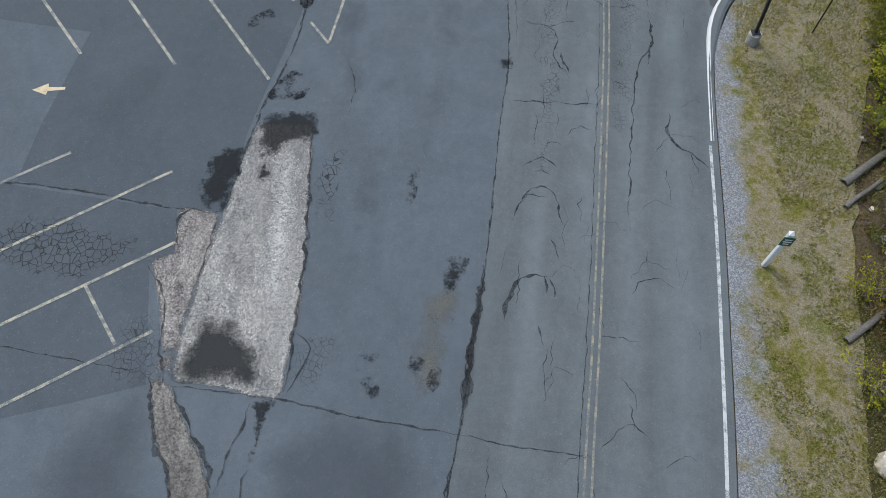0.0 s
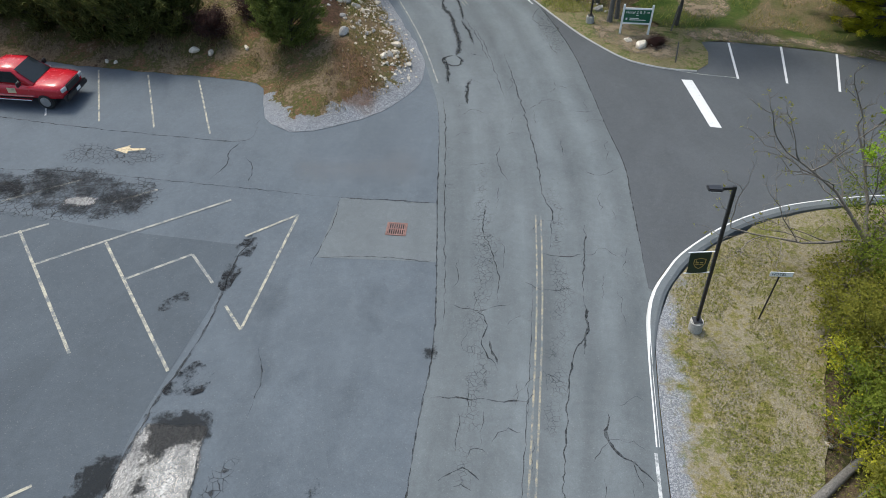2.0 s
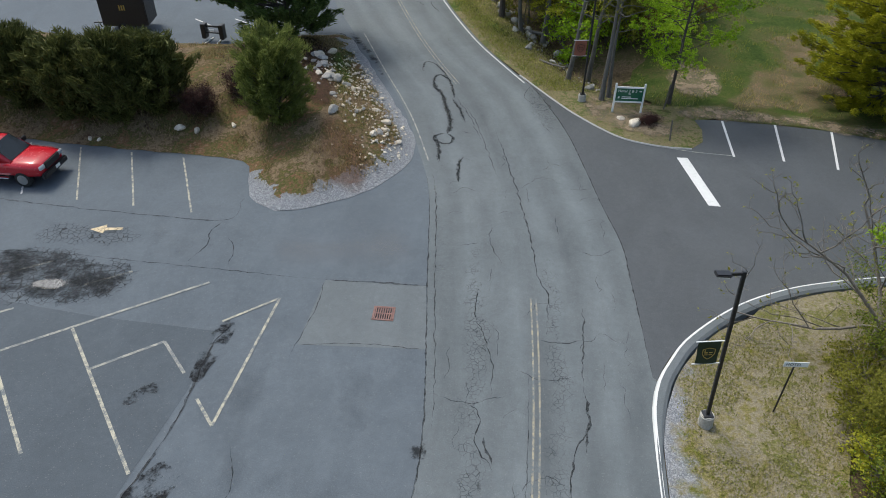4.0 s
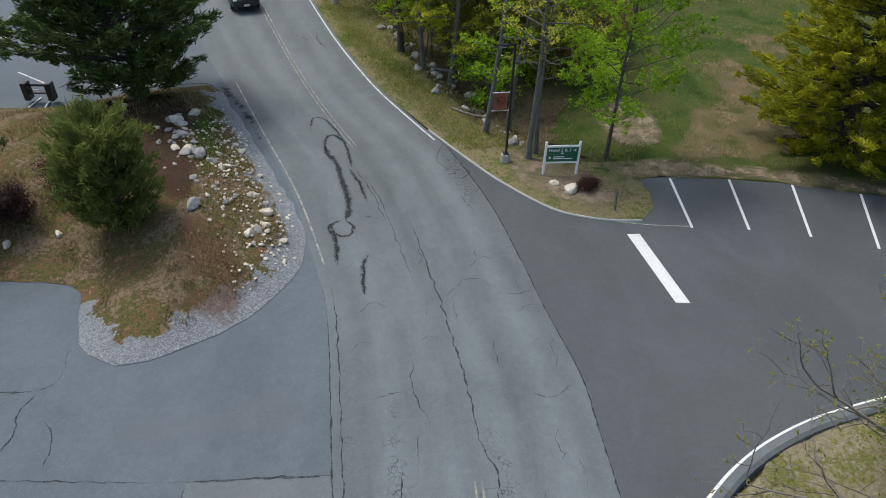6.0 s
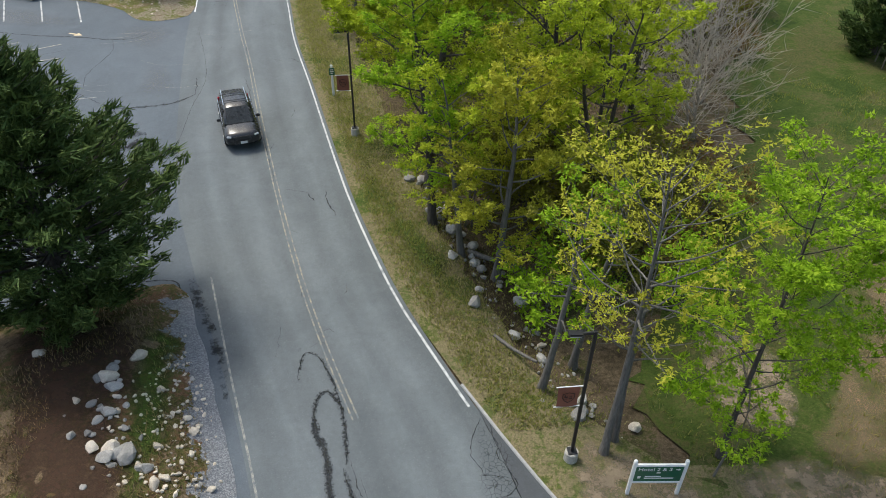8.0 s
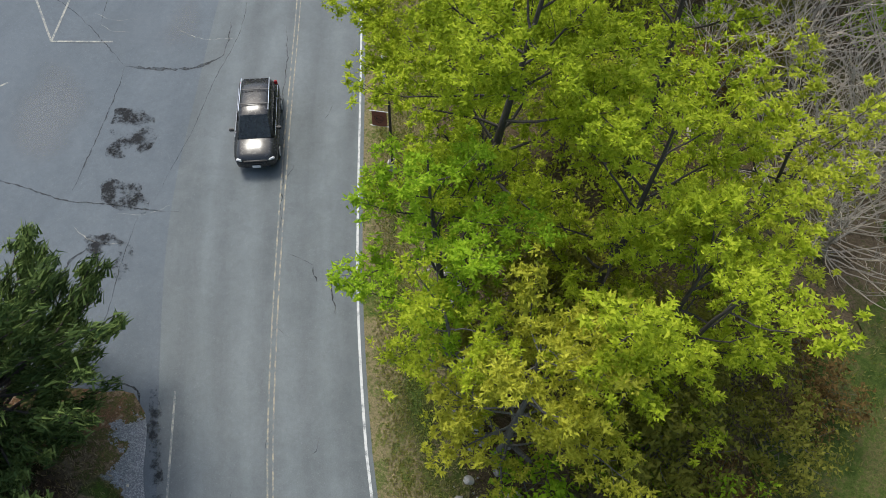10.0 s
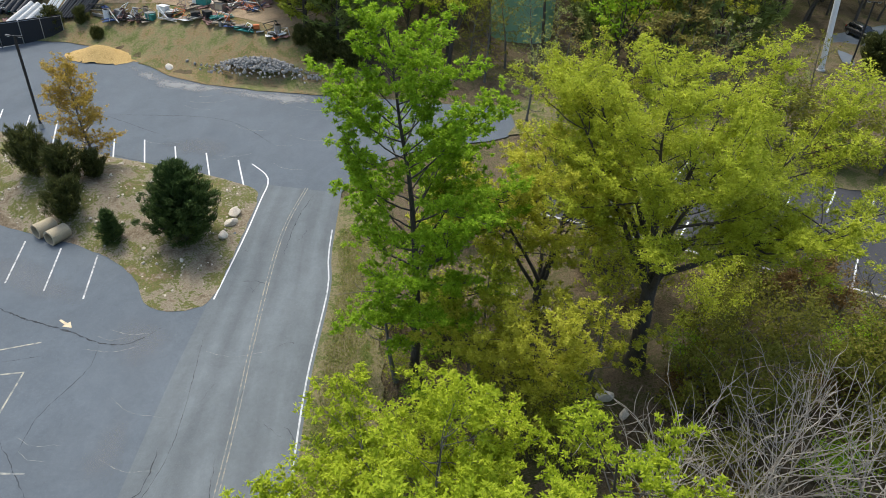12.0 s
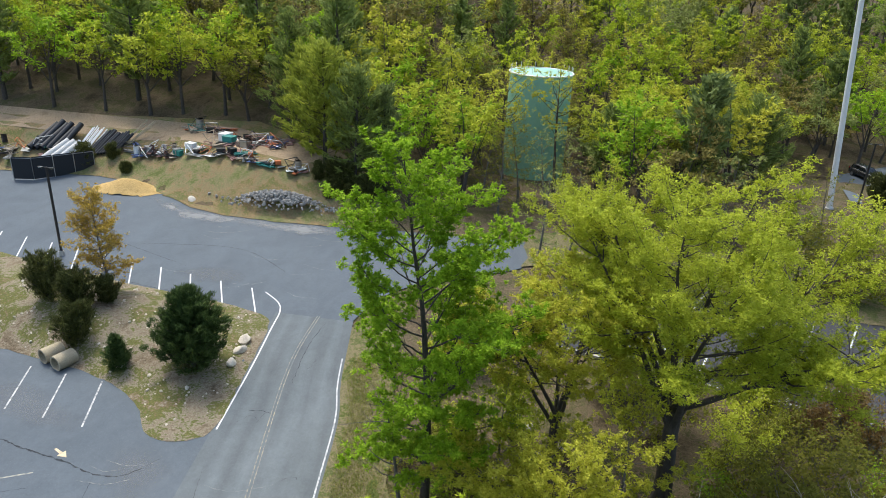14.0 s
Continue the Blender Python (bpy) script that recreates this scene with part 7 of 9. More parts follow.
for mat, label, ring_pts, seed in ((BANK_GRASS, "strip of green grass on the dry bank", [(-3.5, 47.3), (-2.2, 47.1), (-1.7, 43.2), (-1.5, 39.8), (-2.2, 40.1), (-2.9, 43.3)], 94), (BANK_MULCH, "dark needle litter under the pine", [(-8, 48), (-3.6, 47.2), (-3.1, 43.4), (-5.4, 42.6), (-6.8, 43.9)], 95), (BANK_MULCH, "dark reddish earth between the stones", [(-6.6, 43.6), (-3.0, 43.2), (-2.3, 40.0), (-2.2, 37.6), (-3.6, 37.8), (-5.6, 40.6)], 97), (BANK_RED, "bare reddish earth on the bank", [(-2.7, 36.4), (-0.45, 34.7), (-0.55, 31.6), (-2.2, 31.9)], 96)):
    tagged(flat_area("bank_soil", rough_rim(spline(ring_pts, 0.3, True), 0.25, seed), mat, lift=0.03, step=0.3, relief=isle_1_relief, rim=True), label, "soil", kind="structure")
stain([(-14.5, 10.4), (-12.0, 11.0), (-9.8, 10.3), (-8.9, 9.7), (-10.1, 9.0), (-12.5, 8.8), (-15, 9.0)], CRAZED, lot, 0.020, 0.3, 41, "cracks", 0.5)
stain([(-9.4, 7.4), (-8.3, 7.6), (-7.9, 5.6), (-8.8, 5.2), (-9.8, 5.9)], CRAZED_FINE, lot, 0.020, 0.2, 42, "cracks", 0.4)
stain([(2.65, 33.2), (3.2, 32.0), (3.55, 29.3), (3.5, 27.0), (3.2, 24.9), (2.8, 25.0), (2.85, 28), (2.7, 31)], CRAZED_FINE, road, 0.018, 0.08, 43, "cracks", 0.4)
stain([(6.2, 14), (7.6, 20), (7.9, 26), (7.2, 26), (6.5, 20), (5.5, 14)], CRAZED_FINE, road, 0.018, 0.3, 61, "cracks", 0.4)
stain([(3.7, 13), (4.7, 20), (5.1, 27), (4.3, 27), (3.6, 20), (2.9, 13)], CRAZED_FINE, road, 0.018, 0.3, 62, "cracks", 0.4)
stain([(8.4, 43.2), (9.6, 41.2), (9.9, 38.2), (9.0, 37.0), (8.3, 39.8)], CRAZED_FINE, road, 0.018, 0.2, 44, "cracks", 0.5)
stain([(-13.5, 29.3), (-9.5, 28.6), (-10.5, 27.2), (-14, 27.8)], CRAZED, lot, 0.020, 0.4, 46, "cracks", 0.5)
stain([(-4.2, 13.2), (-3.2, 13.4), (-3.4, 10.6), (-4.1, 10.4)], CRAZED, lot, 0.020, 0.2, 47, "cracks", 0.4)
stain([(-4.4, 6.6), (-3.2, 6.9), (-3.4, 5.0), (-4.4, 5.2)], CRAZED_FINE, lot, 0.020, 0.2, 48, "cracks", 0.4)

# pale scuffs left by turning wheels
rs = random.Random(77)
for i in range(26):
    x, y = (rs.uniform(-24, -8), rs.uniform(99, 112)) if i < 14 else (rs.uniform(-14, -6), rs.uniform(55, 80))
    if rim_distance([(x, y)], ISLE_2)[0] > -1.5:
        continue
    ln, turn = rs.uniform(1.5, 5.0), rs.uniform(-0.5, 0.3)
    crack([(x, y), (x + ln * 0.5 * math.cos(turn), y + ln * 0.5 * math.sin(turn)), (x + ln * math.cos(turn + 0.25), y + ln * math.sin(turn + 0.25))], rs.uniform(0.02, 0.05), lot, PAINT_GHOST, 0.06, 0.016, 400 + i, "scuff")


# ---- street furniture ----
def lamp_post(x, y, z, height, heads, banner, turn=0.0, lean=(0, 0)):
    root = thing("street_lamp", pose(x, y, z, *lean, turn), "black square-pole street lamp with " + ("a hanging banner" if banner else "two heads"), "street lamp", "street lamps")
    bm = bmesh.new()
    bmesh.ops.create_cone(bm, cap_ends=True, segments=24, radius1=0.24, radius2=0.22, depth=0.75, matrix=pose(0, 0, 0.15))
    bmesh.ops.bevel(bm, geom=[e for e in bm.edges if all(v.co.z > 0.4 for v in e.verts)], offset=0.03, segments=2, affect="EDGES")
    part("footing", bm, CONCRETE, root)
    one_box("base_plate", (0.3, 0.3, 0.04), pose(0, 0, 0.54), BLACK_PAINT, root, 0.006)
    one_box("pole", (0.10 if banner else 0.17, 0.10 if banner else 0.17, height - 0.55), pose(0, 0, 0.55 + (height - 0.55) / 2), BLACK_PAINT, root, 0.012)
    for k, side in enumerate(heads):
        arm = one_box("arm", (0.36, 0.07, 0.09), pose(side * 0.22, 0, height - 0.07), BLACK_PAINT, root, 0.01)
        head = one_box("lamp_head", (0.44, 0.26, 0.09), pose(side * 0.56, 0, height - 0.05, 0, -6 * side), BLACK_PAINT, root, 0.03)
        one_box("lens", (0.32, 0.19, 0.02), pose(side * 0.56, 0, height - 0.108, 0, -6 * side), WHITE_PAINT, head)
    if banner:
        cloth, print_ = banner
        for zz in (2.78, 3.66):
            one_rod("banner_rod", (0, 0, zz), (-0.86, 0, zz), 0.018, WHITE_PAINT, root)
        bm = bmesh.new()
        bmesh.ops.create_grid(bm, x_segments=10, y_segments=12, size=0.5, matrix=pose(-0.46, 0, 3.22, 90) @ Matrix.Diagonal((0.64, 0.86, 1, 1)))
        for v in bm.verts:
            v.co.y += 0.025 * math.sin(v.co.z * 7 + v.co.x * 5)
        bmesh.ops.solidify(bm, geom=bm.faces[:], thickness=0.006)
        flag = part("banner", bm, cloth, root)
        bm = bmesh.new()
        shield = [(-0.19, 0.16), (0, 0.22), (0.19, 0.16), (0.19, -0.02), (0.12, -0.16), (0, -0.25), (-0.12, -0.16), (-0.19, -0.02)]
        for s, fl in ((1.0, 0.86),):
            outer = [bm.verts.new((-0.46 + a * s, -0.05, 3.24 + b * s)) for a, b in shield]
            inner = [bm.verts.new((-0.46 + a * fl * s, -0.05, 3.24 + b * fl * s)) for a, b in shield]
            for i in range(8):
                bm.faces.new((outer[i], outer[(i + 1) % 8], inner[(i + 1) % 8], inner[i]))
        for cx, cz, w, h in ((-0.53, 3.26, 0.09, 0.05), (-0.57, 3.30, 0.03, 0.12), (-0.40, 3.26, 0.10, 0.03), (-0.40, 3.18, 0.10, 0.03), (-0.53, 3.18, 0.10, 0.03)):
            box(bm, (w, 0.006, h), pose(cx, -0.05, cz))
        part("emblem", bm, print_, flag)
    return root


DARK_PRINT = plain("dark_brown_print", (0.05, 0.02, 0.014), 0.7)
lamp_post(11.35, 18.05, gzf(18.05) - 0.05, 6.15, (-1,), (GREEN_CLOTH, GOLD_PAINT), 0.0, (-1.8, -3.2))
lamp_post(11.5, 40.75, soil_z(11.5, 40.75) + 0.02, 5.9, (-1,), (BROWN_CLOTH, DARK_PRINT))
lamp_post(4.48, 62.8, gzf(62.8) - 0.05, 6.1, (-1,), (BROWN_CLOTH, DARK_PRINT))
lamp_post(-32.4, 101.8, gzf(101.8) - 0.05, 8.4, (-1, 1), None)
lamp_post(47.0, 135.2, gzf(135.2) - 0.05, 8.4, (-1, 1), None)


def hotel_sign(x, y, z):
    root = thing("hotel_sign", pose(x, y, z, 0, 0, -5), "green direction sign in a white wooden frame", "sign")
    for sx in (-0.78, 0.78):
        post = one_box("post", (0.10, 0.10, 1.75), pose(sx, 0, 0.80), WHITE_PAINT, root, 0.008)
        bm = bmesh.new()
        bmesh.ops.create_uvsphere(bm, u_segments=12, v_segments=8, radius=0.065, matrix=pose(sx, 0, 1.72))
        part("finial", bm, WHITE_PAINT, post)
    for zz in (0.70, 1.53):
        one_box("rail", (1.46, 0.07, 0.09), pose(0, 0, zz), WHITE_PAINT, root, 0.008)
    panel = one_box("panel", (1.46, 0.035, 0.74), pose(0, 0, 1.115), GREEN_PAINT, root)
    words("lettering", "Hotel 2 & 3", 0.22, pose(-0.12, -0.021, 1.33, 90), WHITE_PAINT, panel)
    bm = bmesh.new()
    pts = [(0.50, 0.02), (0.58, 0.02), (0.58, 0.06), (0.66, 0.0), (0.58, -0.06), (0.58, -0.02), (0.50, -0.02)]
    bm.faces.new([bm.verts.new((a, -0.0215, 1.33 + b)) for a, b in pts])
    part("arrow", bm, WHITE_PAINT, panel)
    bm = bmesh.new()
    for cx, cz, w, h in ((0.0, 1.17, 0.12, 0.05), (-0.56, 0.95, 0.09, 0.12), (-0.14, 0.99, 0.5, 0.045), (0.05, 0.90, 0.9, 0.045)):
        box(bm, (w, 0.006, h), pose(cx, -0.02, cz))
    part("small_print", bm, WHITE_PAINT, panel)


hotel_sign(13.72, 39.25, soil_z(13.72, 39.25) + 0.1)


for x, y, h, lean in ((15.3, 36.15, 1.1, 5), (15.95, 39.7, 1.5, -4)):
    stake = thing("wooden_stake", pose(x, y, float(north_relief(np.array([x]), np.array([y]))[0]) + gzf(y), 0, lean, x * 9), "weathered grey wooden stake driven into the soil", "stake", "stakes")
    bm = bmesh.new()
    bmesh.ops.create_cone(bm, cap_ends=True, segments=7, radius1=0.045, radius2=0.035, depth=h + 0.3, matrix=pose(0, 0, h / 2 - 0.15))
    for v in bm.verts:
        if v.co.z > 0.5:
            v.co.z += 0.05 * math.sin(v.co.x * 60)
    part("stake_shaft", bm, BARK_GREY, stake)


def marker_post(x, y, z, turn):
    root = thing("marker_post", pose(x, y, z, 0, 0, turn), "white wooden marker post with a small green plate", "post", "marker posts")
    one_box("post", (0.14, 0.14, 2.0), pose(0, 0, 0.95), WHITE_PAINT, root, 0.015)
    bm = bmesh.new()
    bmesh.ops.create_cone(bm, cap_ends=True, segments=4, radius1=0.115, radius2=0.01, depth=0.10, matrix=pose(0, 0, 2.0, 0, 0, 45))
    part("cap", bm, WHITE_PAINT, root)
    plate = one_box("plate", (0.34, 0.02, 0.44), pose(0, -0.085, 1.62), GREEN_PAINT, root, 0.004)
    bm = bmesh.new()
    for k, w in enumerate((0.2, 0.24, 0.16)):
        box(bm, (w, 0.004, 0.05), pose(0, -0.098, 1.73 - 0.11 * k))
    part("lettering", bm, WHITE_PAINT, plate)


marker_post(9.65, 8.9, gzf(8.9), -8)
marker_post(3.15, 67.8, gzf(67.8), 8)

street_sign = thing("hotel_name_sign", pose(13.7, 18.5, gzf(18.5) - 0.1, 0, 0, -4), "thin black post with a small white name plate", "sign")
one_rod("post", (0, 0, -0.2), (0, 0, 2.3), 0.028, BLACK_PAINT, street_sign)
name_plate = one_box("plate", (0.74, 0.02, 0.20), pose(0.02, -0.03, 2.35), WHITE_PAINT, street_sign, 0.004)
words("lettering", "HOTEL", 0.15, pose(-0.05, -0.042, 2.35, 90), BLACK_PAINT, name_plate)

grate = thing("drain_grate", pose(0.98, 23.25, gzf(23.25), 0, 0, -6), "rusty red iron drain grate set in the asphalt", "drain grate")
bm = bmesh.new()
for s in (-1, 1):
    box(bm, (0.07, 0.68, 0.03), pose(0.37 * s, 0, 0.015))
    box(bm, (0.80, 0.07, 0.03), pose(0, 0.34 * s, 0.015))
part("frame", bm, RUST_IRON, grate)
# Thin dark plate painted as the shade of the drain below the bars.
one_box("pit", (0.72, 0.62, 0.004), pose(0, 0, 0.009), TAR, grate)
for i in range(8):
    one_box("bar", (0.04, 0.62, 0.02), pose(-0.30 + i * 0.086, 0, 0.018), RUST_IRON, grate)
one_box("bar", (0.72, 0.05, 0.022), pose(0, 0, 0.018), RUST_IRON, grate)

flagpole = thing("flagpole", pose(44.1, 135.5, soil_z(44.1, 135.5), 0, -6), "tall white tapered flagpole beyond the trees", "flagpole")
one_rod("pole", (0, 0, -0.5), (0, 0, 34), 0.34, WHITE_PAINT, flagpole, 0.24, 20)
one_rod("footing", (0, 0, -0.5), (0, 0, 0.35), 0.5, CONCRETE, flagpole, None, 20)


# ---- vehicles ----
def loft(rows, mat, name, parent, sides=16, label=""):
    """A closed skin through rounded cross-sections: rows of (y, half width, bottom, top, squareness)."""
    bm = bmesh.new()
    rings = []
    for y, w, lo, hi, q in rows:
        ring = []
        for k in range(sides):
            a = 2 * math.pi * (k + 0.5) / sides
            c, s = math.cos(a), math.sin(a)
            r = (abs(c) ** q + abs(s) ** q) ** (-1 / q)
            ring.append(bm.verts.new((w * c * r, y, (lo + hi) / 2 + (hi - lo) / 2 * s * r)))
        rings.append(ring)
    for a, b in zip(rings, rings[1:]):
        for k in range(sides):
            bm.faces.new((a[k], a[(k + 1) % sides], b[(k + 1) % sides], b[k]))
    bm.faces.new(rings[0])
    bm.faces.new(rings[-1][::-1])
    bmesh.ops.recalc_face_normals(bm, faces=bm.faces[:])
    for f in bm.faces:
        f.smooth = len(f.verts) == 4
    return part(name, bm, mat, parent, label)


def pane(name, corners, mat, parent):
    bm = bmesh.new()
    bm.faces.new([bm.verts.new(c) for c in corners])
    bmesh.ops.solidify(bm, geom=bm.faces[:], thickness=0.012)
    return part(name, bm, mat, parent)


def wheel(x, y, r, parent):
    bm = bmesh.new()
    got = bmesh.ops.create_cone(bm, cap_ends=True, segments=28, radius1=r, radius2=r, depth=0.24, matrix=pose(x, y, r, 0, 90))
    bmesh.ops.bevel(bm, geom=[e for e in bm.edges if len(e.link_faces) == 2 and any(len(f.verts) > 4 for f in e.link_faces)], offset=0.04, segments=2, affect="EDGES")
    tyre = part("wheel", bm, RUBBER, parent)
    s = 1 if x > 0 else -1
    bm = bmesh.new()
    bmesh.ops.create_cone(bm, cap_ends=True, segments=20, radius1=r * 0.62, radius2=r * 0.62, depth=0.03, matrix=pose(x + s * 0.115, y, r, 0, 90))
    for k in range(5):
        a = k * 2 * math.pi / 5
        box(bm, (0.02, 0.07, r * 0.56), pose(x + s * 0.135, y + math.sin(a) * r * 0.3, r + math.cos(a) * r * 0.3, -math.degrees(a)))
    part("rim", bm, ALLOY, tyre)


def suv(x, y, turn, paint, label, rails=True):
    """A sport-utility car; its nose points to local -y."""
    root = thing("suv", pose(x, y, gzf(y) + 0.012, 0, 0, turn), label, "car")
    loft([(-2.42, 0.62, 0.40, 0.72, 4), (-2.36, 0.82, 0.32, 0.86, 5), (-2.1, 0.94, 0.27, 0.98, 6), (-1.5, 0.965, 0.25, 1.06, 6), (-0.9, 0.97, 0.25, 1.10, 6), (0.6, 0.975, 0.25, 1.10, 6), (1.7, 0.97, 0.27, 1.10, 6), (2.2, 0.93, 0.32, 1.08, 6), (2.38, 0.84, 0.42, 1.02, 5)], paint, "body", root)
    loft([(-1.25, 0.80, 0.95, 1.10, 5), (-0.75, 0.80, 0.95, 1.45, 5), (-0.35, 0.78, 0.95, 1.70, 5), (0.3, 0.775, 0.95, 1.76, 5), (1.3, 0.76, 0.95, 1.75, 5), (1.9, 0.73, 0.95, 1.68, 5), (2.25, 0.74, 0.95, 1.15, 5)], paint, "cabin", root)
    pane("windscreen", [(-0.72, -1.30, 1.10), (0.72, -1.30, 1.10), (0.60, -0.42, 1.675), (-0.60, -0.42, 1.675)], CAR_GLASS, root)
    pane("rear_window", [(0.62, 2.29, 1.15), (-0.62, 2.29, 1.15), (-0.56, 1.97, 1.62), (0.56, 1.97, 1.62)], CAR_GLASS, root)
    for s in (-1, 1):
        for a, b in ((-0.55, 0.35), (0.42, 1.25), (1.32, 1.95)):
            pane("side_window", [(s * 0.815, a - (0.35 if a < 0 else 0), 1.13), (s * 0.815, b, 1.13), (s * 0.755, b - (0.15 if b > 1.9 else 0), 1.60), (s * 0.755, a + 0.1, 1.60)], CAR_GLASS, root)
        one_rod("window_trim", (s * 0.90, -1.2, 1.105), (s * 0.90, 2.0, 1.105), 0.014, CHROME, root)
        if rails:
            one_rod("roof_rail", (s * 0.66, -0.25, 1.775), (s * 0.64, 1.85, 1.765), 0.022, CHROME, root)
        bm = bmesh.new()
        box(bm, (0.22, 0.12, 0.15), pose(s * 1.06, -0.78, 1.16), 0.03)
        part("mirror", bm, paint, root)
        bm = bmesh.new()
        box(bm, (0.28, 0.18, 0.10), pose(s * 0.70, -2.27, 0.80, 0, 0, s * 22), 0.03)
        part("headlight", bm, HEADLIGHT, root, "clear headlight")
        bm = bmesh.new()
        box(bm, (0.14, 0.10, 0.40), pose(s * 0.80, 2.30, 0.95), 0.03)
        part("tail_light", bm, RED_PAINT, root)
        for wy in (-1.5, 1.42):
            wheel(s * 0.86, wy, 0.37, root)
    if rails:
        for yy in (0.15, 1.05):
            one_box("crossbar", (1.26, 0.05, 0.03), pose(0, yy, 1.81), BLACK_PAINT, root, 0.008)
    bm = bmesh.new()
    box(bm, (1.02, 0.06, 0.07), pose(0, -2.40, 0.80), 0.02)
    box(bm, (0.9, 0.05, 0.05), pose(0, -2.42, 0.70), 0.015)
    part("grille", bm, BLACK_PAINT, root)
    one_box("number_plate", (0.36, 0.02, 0.14), pose(0, -2.47, 0.50), WHITE_PAINT, root)
    return root


suv(-2.05, 63.85, 14, CAR_BLACK, "black sport-utility car with chrome roof rails on the road")
suv(54.0, 152.0, 20, CAR_BLACK, "dark parked car in the far car park", False)


def pickup(x, y, turn):
    """A single-cab pickup with a tool box in its bed; nose to local -y."""
    root = thing("pickup_truck", pose(x, y, gzf(y) + 0.012, 0, 0, turn), "red pickup truck with black grille, parked across the stalls", "truck")
    loft([(-2.85, 0.80, 0.55, 1.02, 6), (-2.75, 0.93, 0.50, 1.12, 7), (-2.3, 1.0, 0.48, 1.18, 7), (-1.3, 1.0, 0.48, 1.24, 7), (-1.2, 1.0, 0.48, 1.20, 7), (0.6, 1.0, 0.48, 1.20, 7), (2.8, 1.0, 0.52, 1.20, 7), (2.9, 0.98, 0.55, 1.18, 7)], RED_PAINT, "body", root)
    loft([(-1.45, 0.86, 1.05, 1.25, 5), (-0.95, 0.84, 1.05, 1.62, 5), (-0.6, 0.80, 1.05, 1.92, 5), (0.35, 0.80, 1.05, 1.95, 5), (0.72, 0.83, 1.05, 1.80, 5), (0.80, 0.86, 1.05, 1.25, 5)], RED_PAINT, "cab", root)
    pane("windscreen", [(-0.76, -1.47, 1.25), (0.76, -1.47, 1.25), (0.66, -0.68, 1.86), (-0.66, -0.68, 1.86)], CAR_GLASS, root)
    bm = bmesh.new()
    box(bm, (1.72, 1.9, 0.06), pose(0, 1.9, 1.19))
    part("bed_floor", bm, BLACK_PAINT, root)
    one_box("tool_box", (1.66, 0.9, 0.40), pose(0, 1.35, 1.38), WHITE_PAINT, root, 0.06, "white plastic tool box")
    for s in (-1, 1):
        pane("side_window", [(s * 0.885, -0.95, 1.27), (s * 0.885, 0.35, 1.27), (s * 0.80, 0.30, 1.80), (s * 0.80, -0.58, 1.80)], CAR_GLASS, root)
        bm = bmesh.new()
        box(bm, (0.26, 0.12, 0.24), pose(s * 1.14, -0.95, 1.36), 0.03)
        part("mirror", bm, BLACK_PAINT, root)
        bm = bmesh.new()
        box(bm, (0.34, 0.10, 0.20), pose(s * 0.76, -2.84, 0.98, 0, 0, s * 8), 0.03)
        part("headlight", bm, HEADLIGHT, root)
        one_box("running_board", (0.16, 1.9, 0.05), pose(s * 1.02, -0.3, 0.48), CHROME, root, 0.015)
        for wy in (-1.85, 1.95):
            wheel(s * 0.90, wy, 0.40, root)
    bm = bmesh.new()
    box(bm, (1.16, 0.10, 0.36), pose(0, -2.87, 0.94), 0.04)
    part("grille", bm, BLACK_PAINT, root)
    one_box("bumper", (1.9, 0.20, 0.28), pose(0, -2.90, 0.58), BLACK_PAINT, root, 0.05)
    one_box("number_plate", (0.32, 0.02, 0.15), pose(0.1, -3.01, 0.62), WHITE_PAINT, root)
    one_box("door_emblem", (0.01, 0.42, 0.26), pose(-1.005, -0.35, 0.92), PAINT_ARROW, root)
    return root


pickup(-17.75, 33.15, 83)

silver = plain("brushed_aluminium", (0.42, 0.45, 0.48), 0.35, 0.8, vary=0.15)
camper = thing("camper_trailer", pose(-22.6, 35.6, gzf(35.6), 0, 0, 82), "rounded silver camper trailer with ribbed sides", "trailer")
loft([(-2.4, 0.8, 0.9, 1.6, 3), (-2.1, 1.05, 0.6, 2.2, 3.5), (-1.4, 1.18, 0.5, 2.55, 4), (0, 1.2, 0.45, 2.65, 4), (2.4, 1.2, 0.45, 2.6, 4), (2.9, 1.0, 0.7, 2.2, 3.5)], silver, "body", camper)
for k in range(9):
    y0 = -1.9 + k * 0.5
    bm = bmesh.new()
    for a in range(12):
        t0, t1 = math.pi * a / 12, math.pi * (a + 1) / 12
        rod(bm, (1.2 * math.cos(t0), y0, 1.55 + 1.1 * math.sin(t0)), (1.2 * math.cos(t1), y0, 1.55 + 1.1 * math.sin(t1)), 0.012, None, 5)
    part("rib", bm, silver, camper)
for s in (-1, 1):
    wheel(s * 1.0, 0.6, 0.36, camper)

cargo = thing("cargo_trailer", pose(-17.6, 51.8, gzf(51.8), 0, 0, 92), "black box trailer with a white roof on the upper lot", "trailer")
one_box("body", (2.05, 3.0, 1.8), pose(0, 0, 1.42), BLACK_PAINT, cargo, 0.04)
one_box("roof", (2.1, 3.06, 0.10), pose(0, 0, 2.36), WHITE_PAINT, cargo, 0.04)
bm = bmesh.new()
for k in range(3):
    box(bm, (0.01, 0.09, 0.34), pose(-1.03, -0.15 + 0.15 * k, 1.75))
part("lettering", bm, GOLD_PAINT, cargo)
for s in (-1, 1):
    wheel(s * 0.98, 0.2, 0.36, cargo)
one_rod("tow_bar", (0, 1.4, 0.5), (0, 2.5, 0.45), 0.05, BLACK_PAINT, cargo)

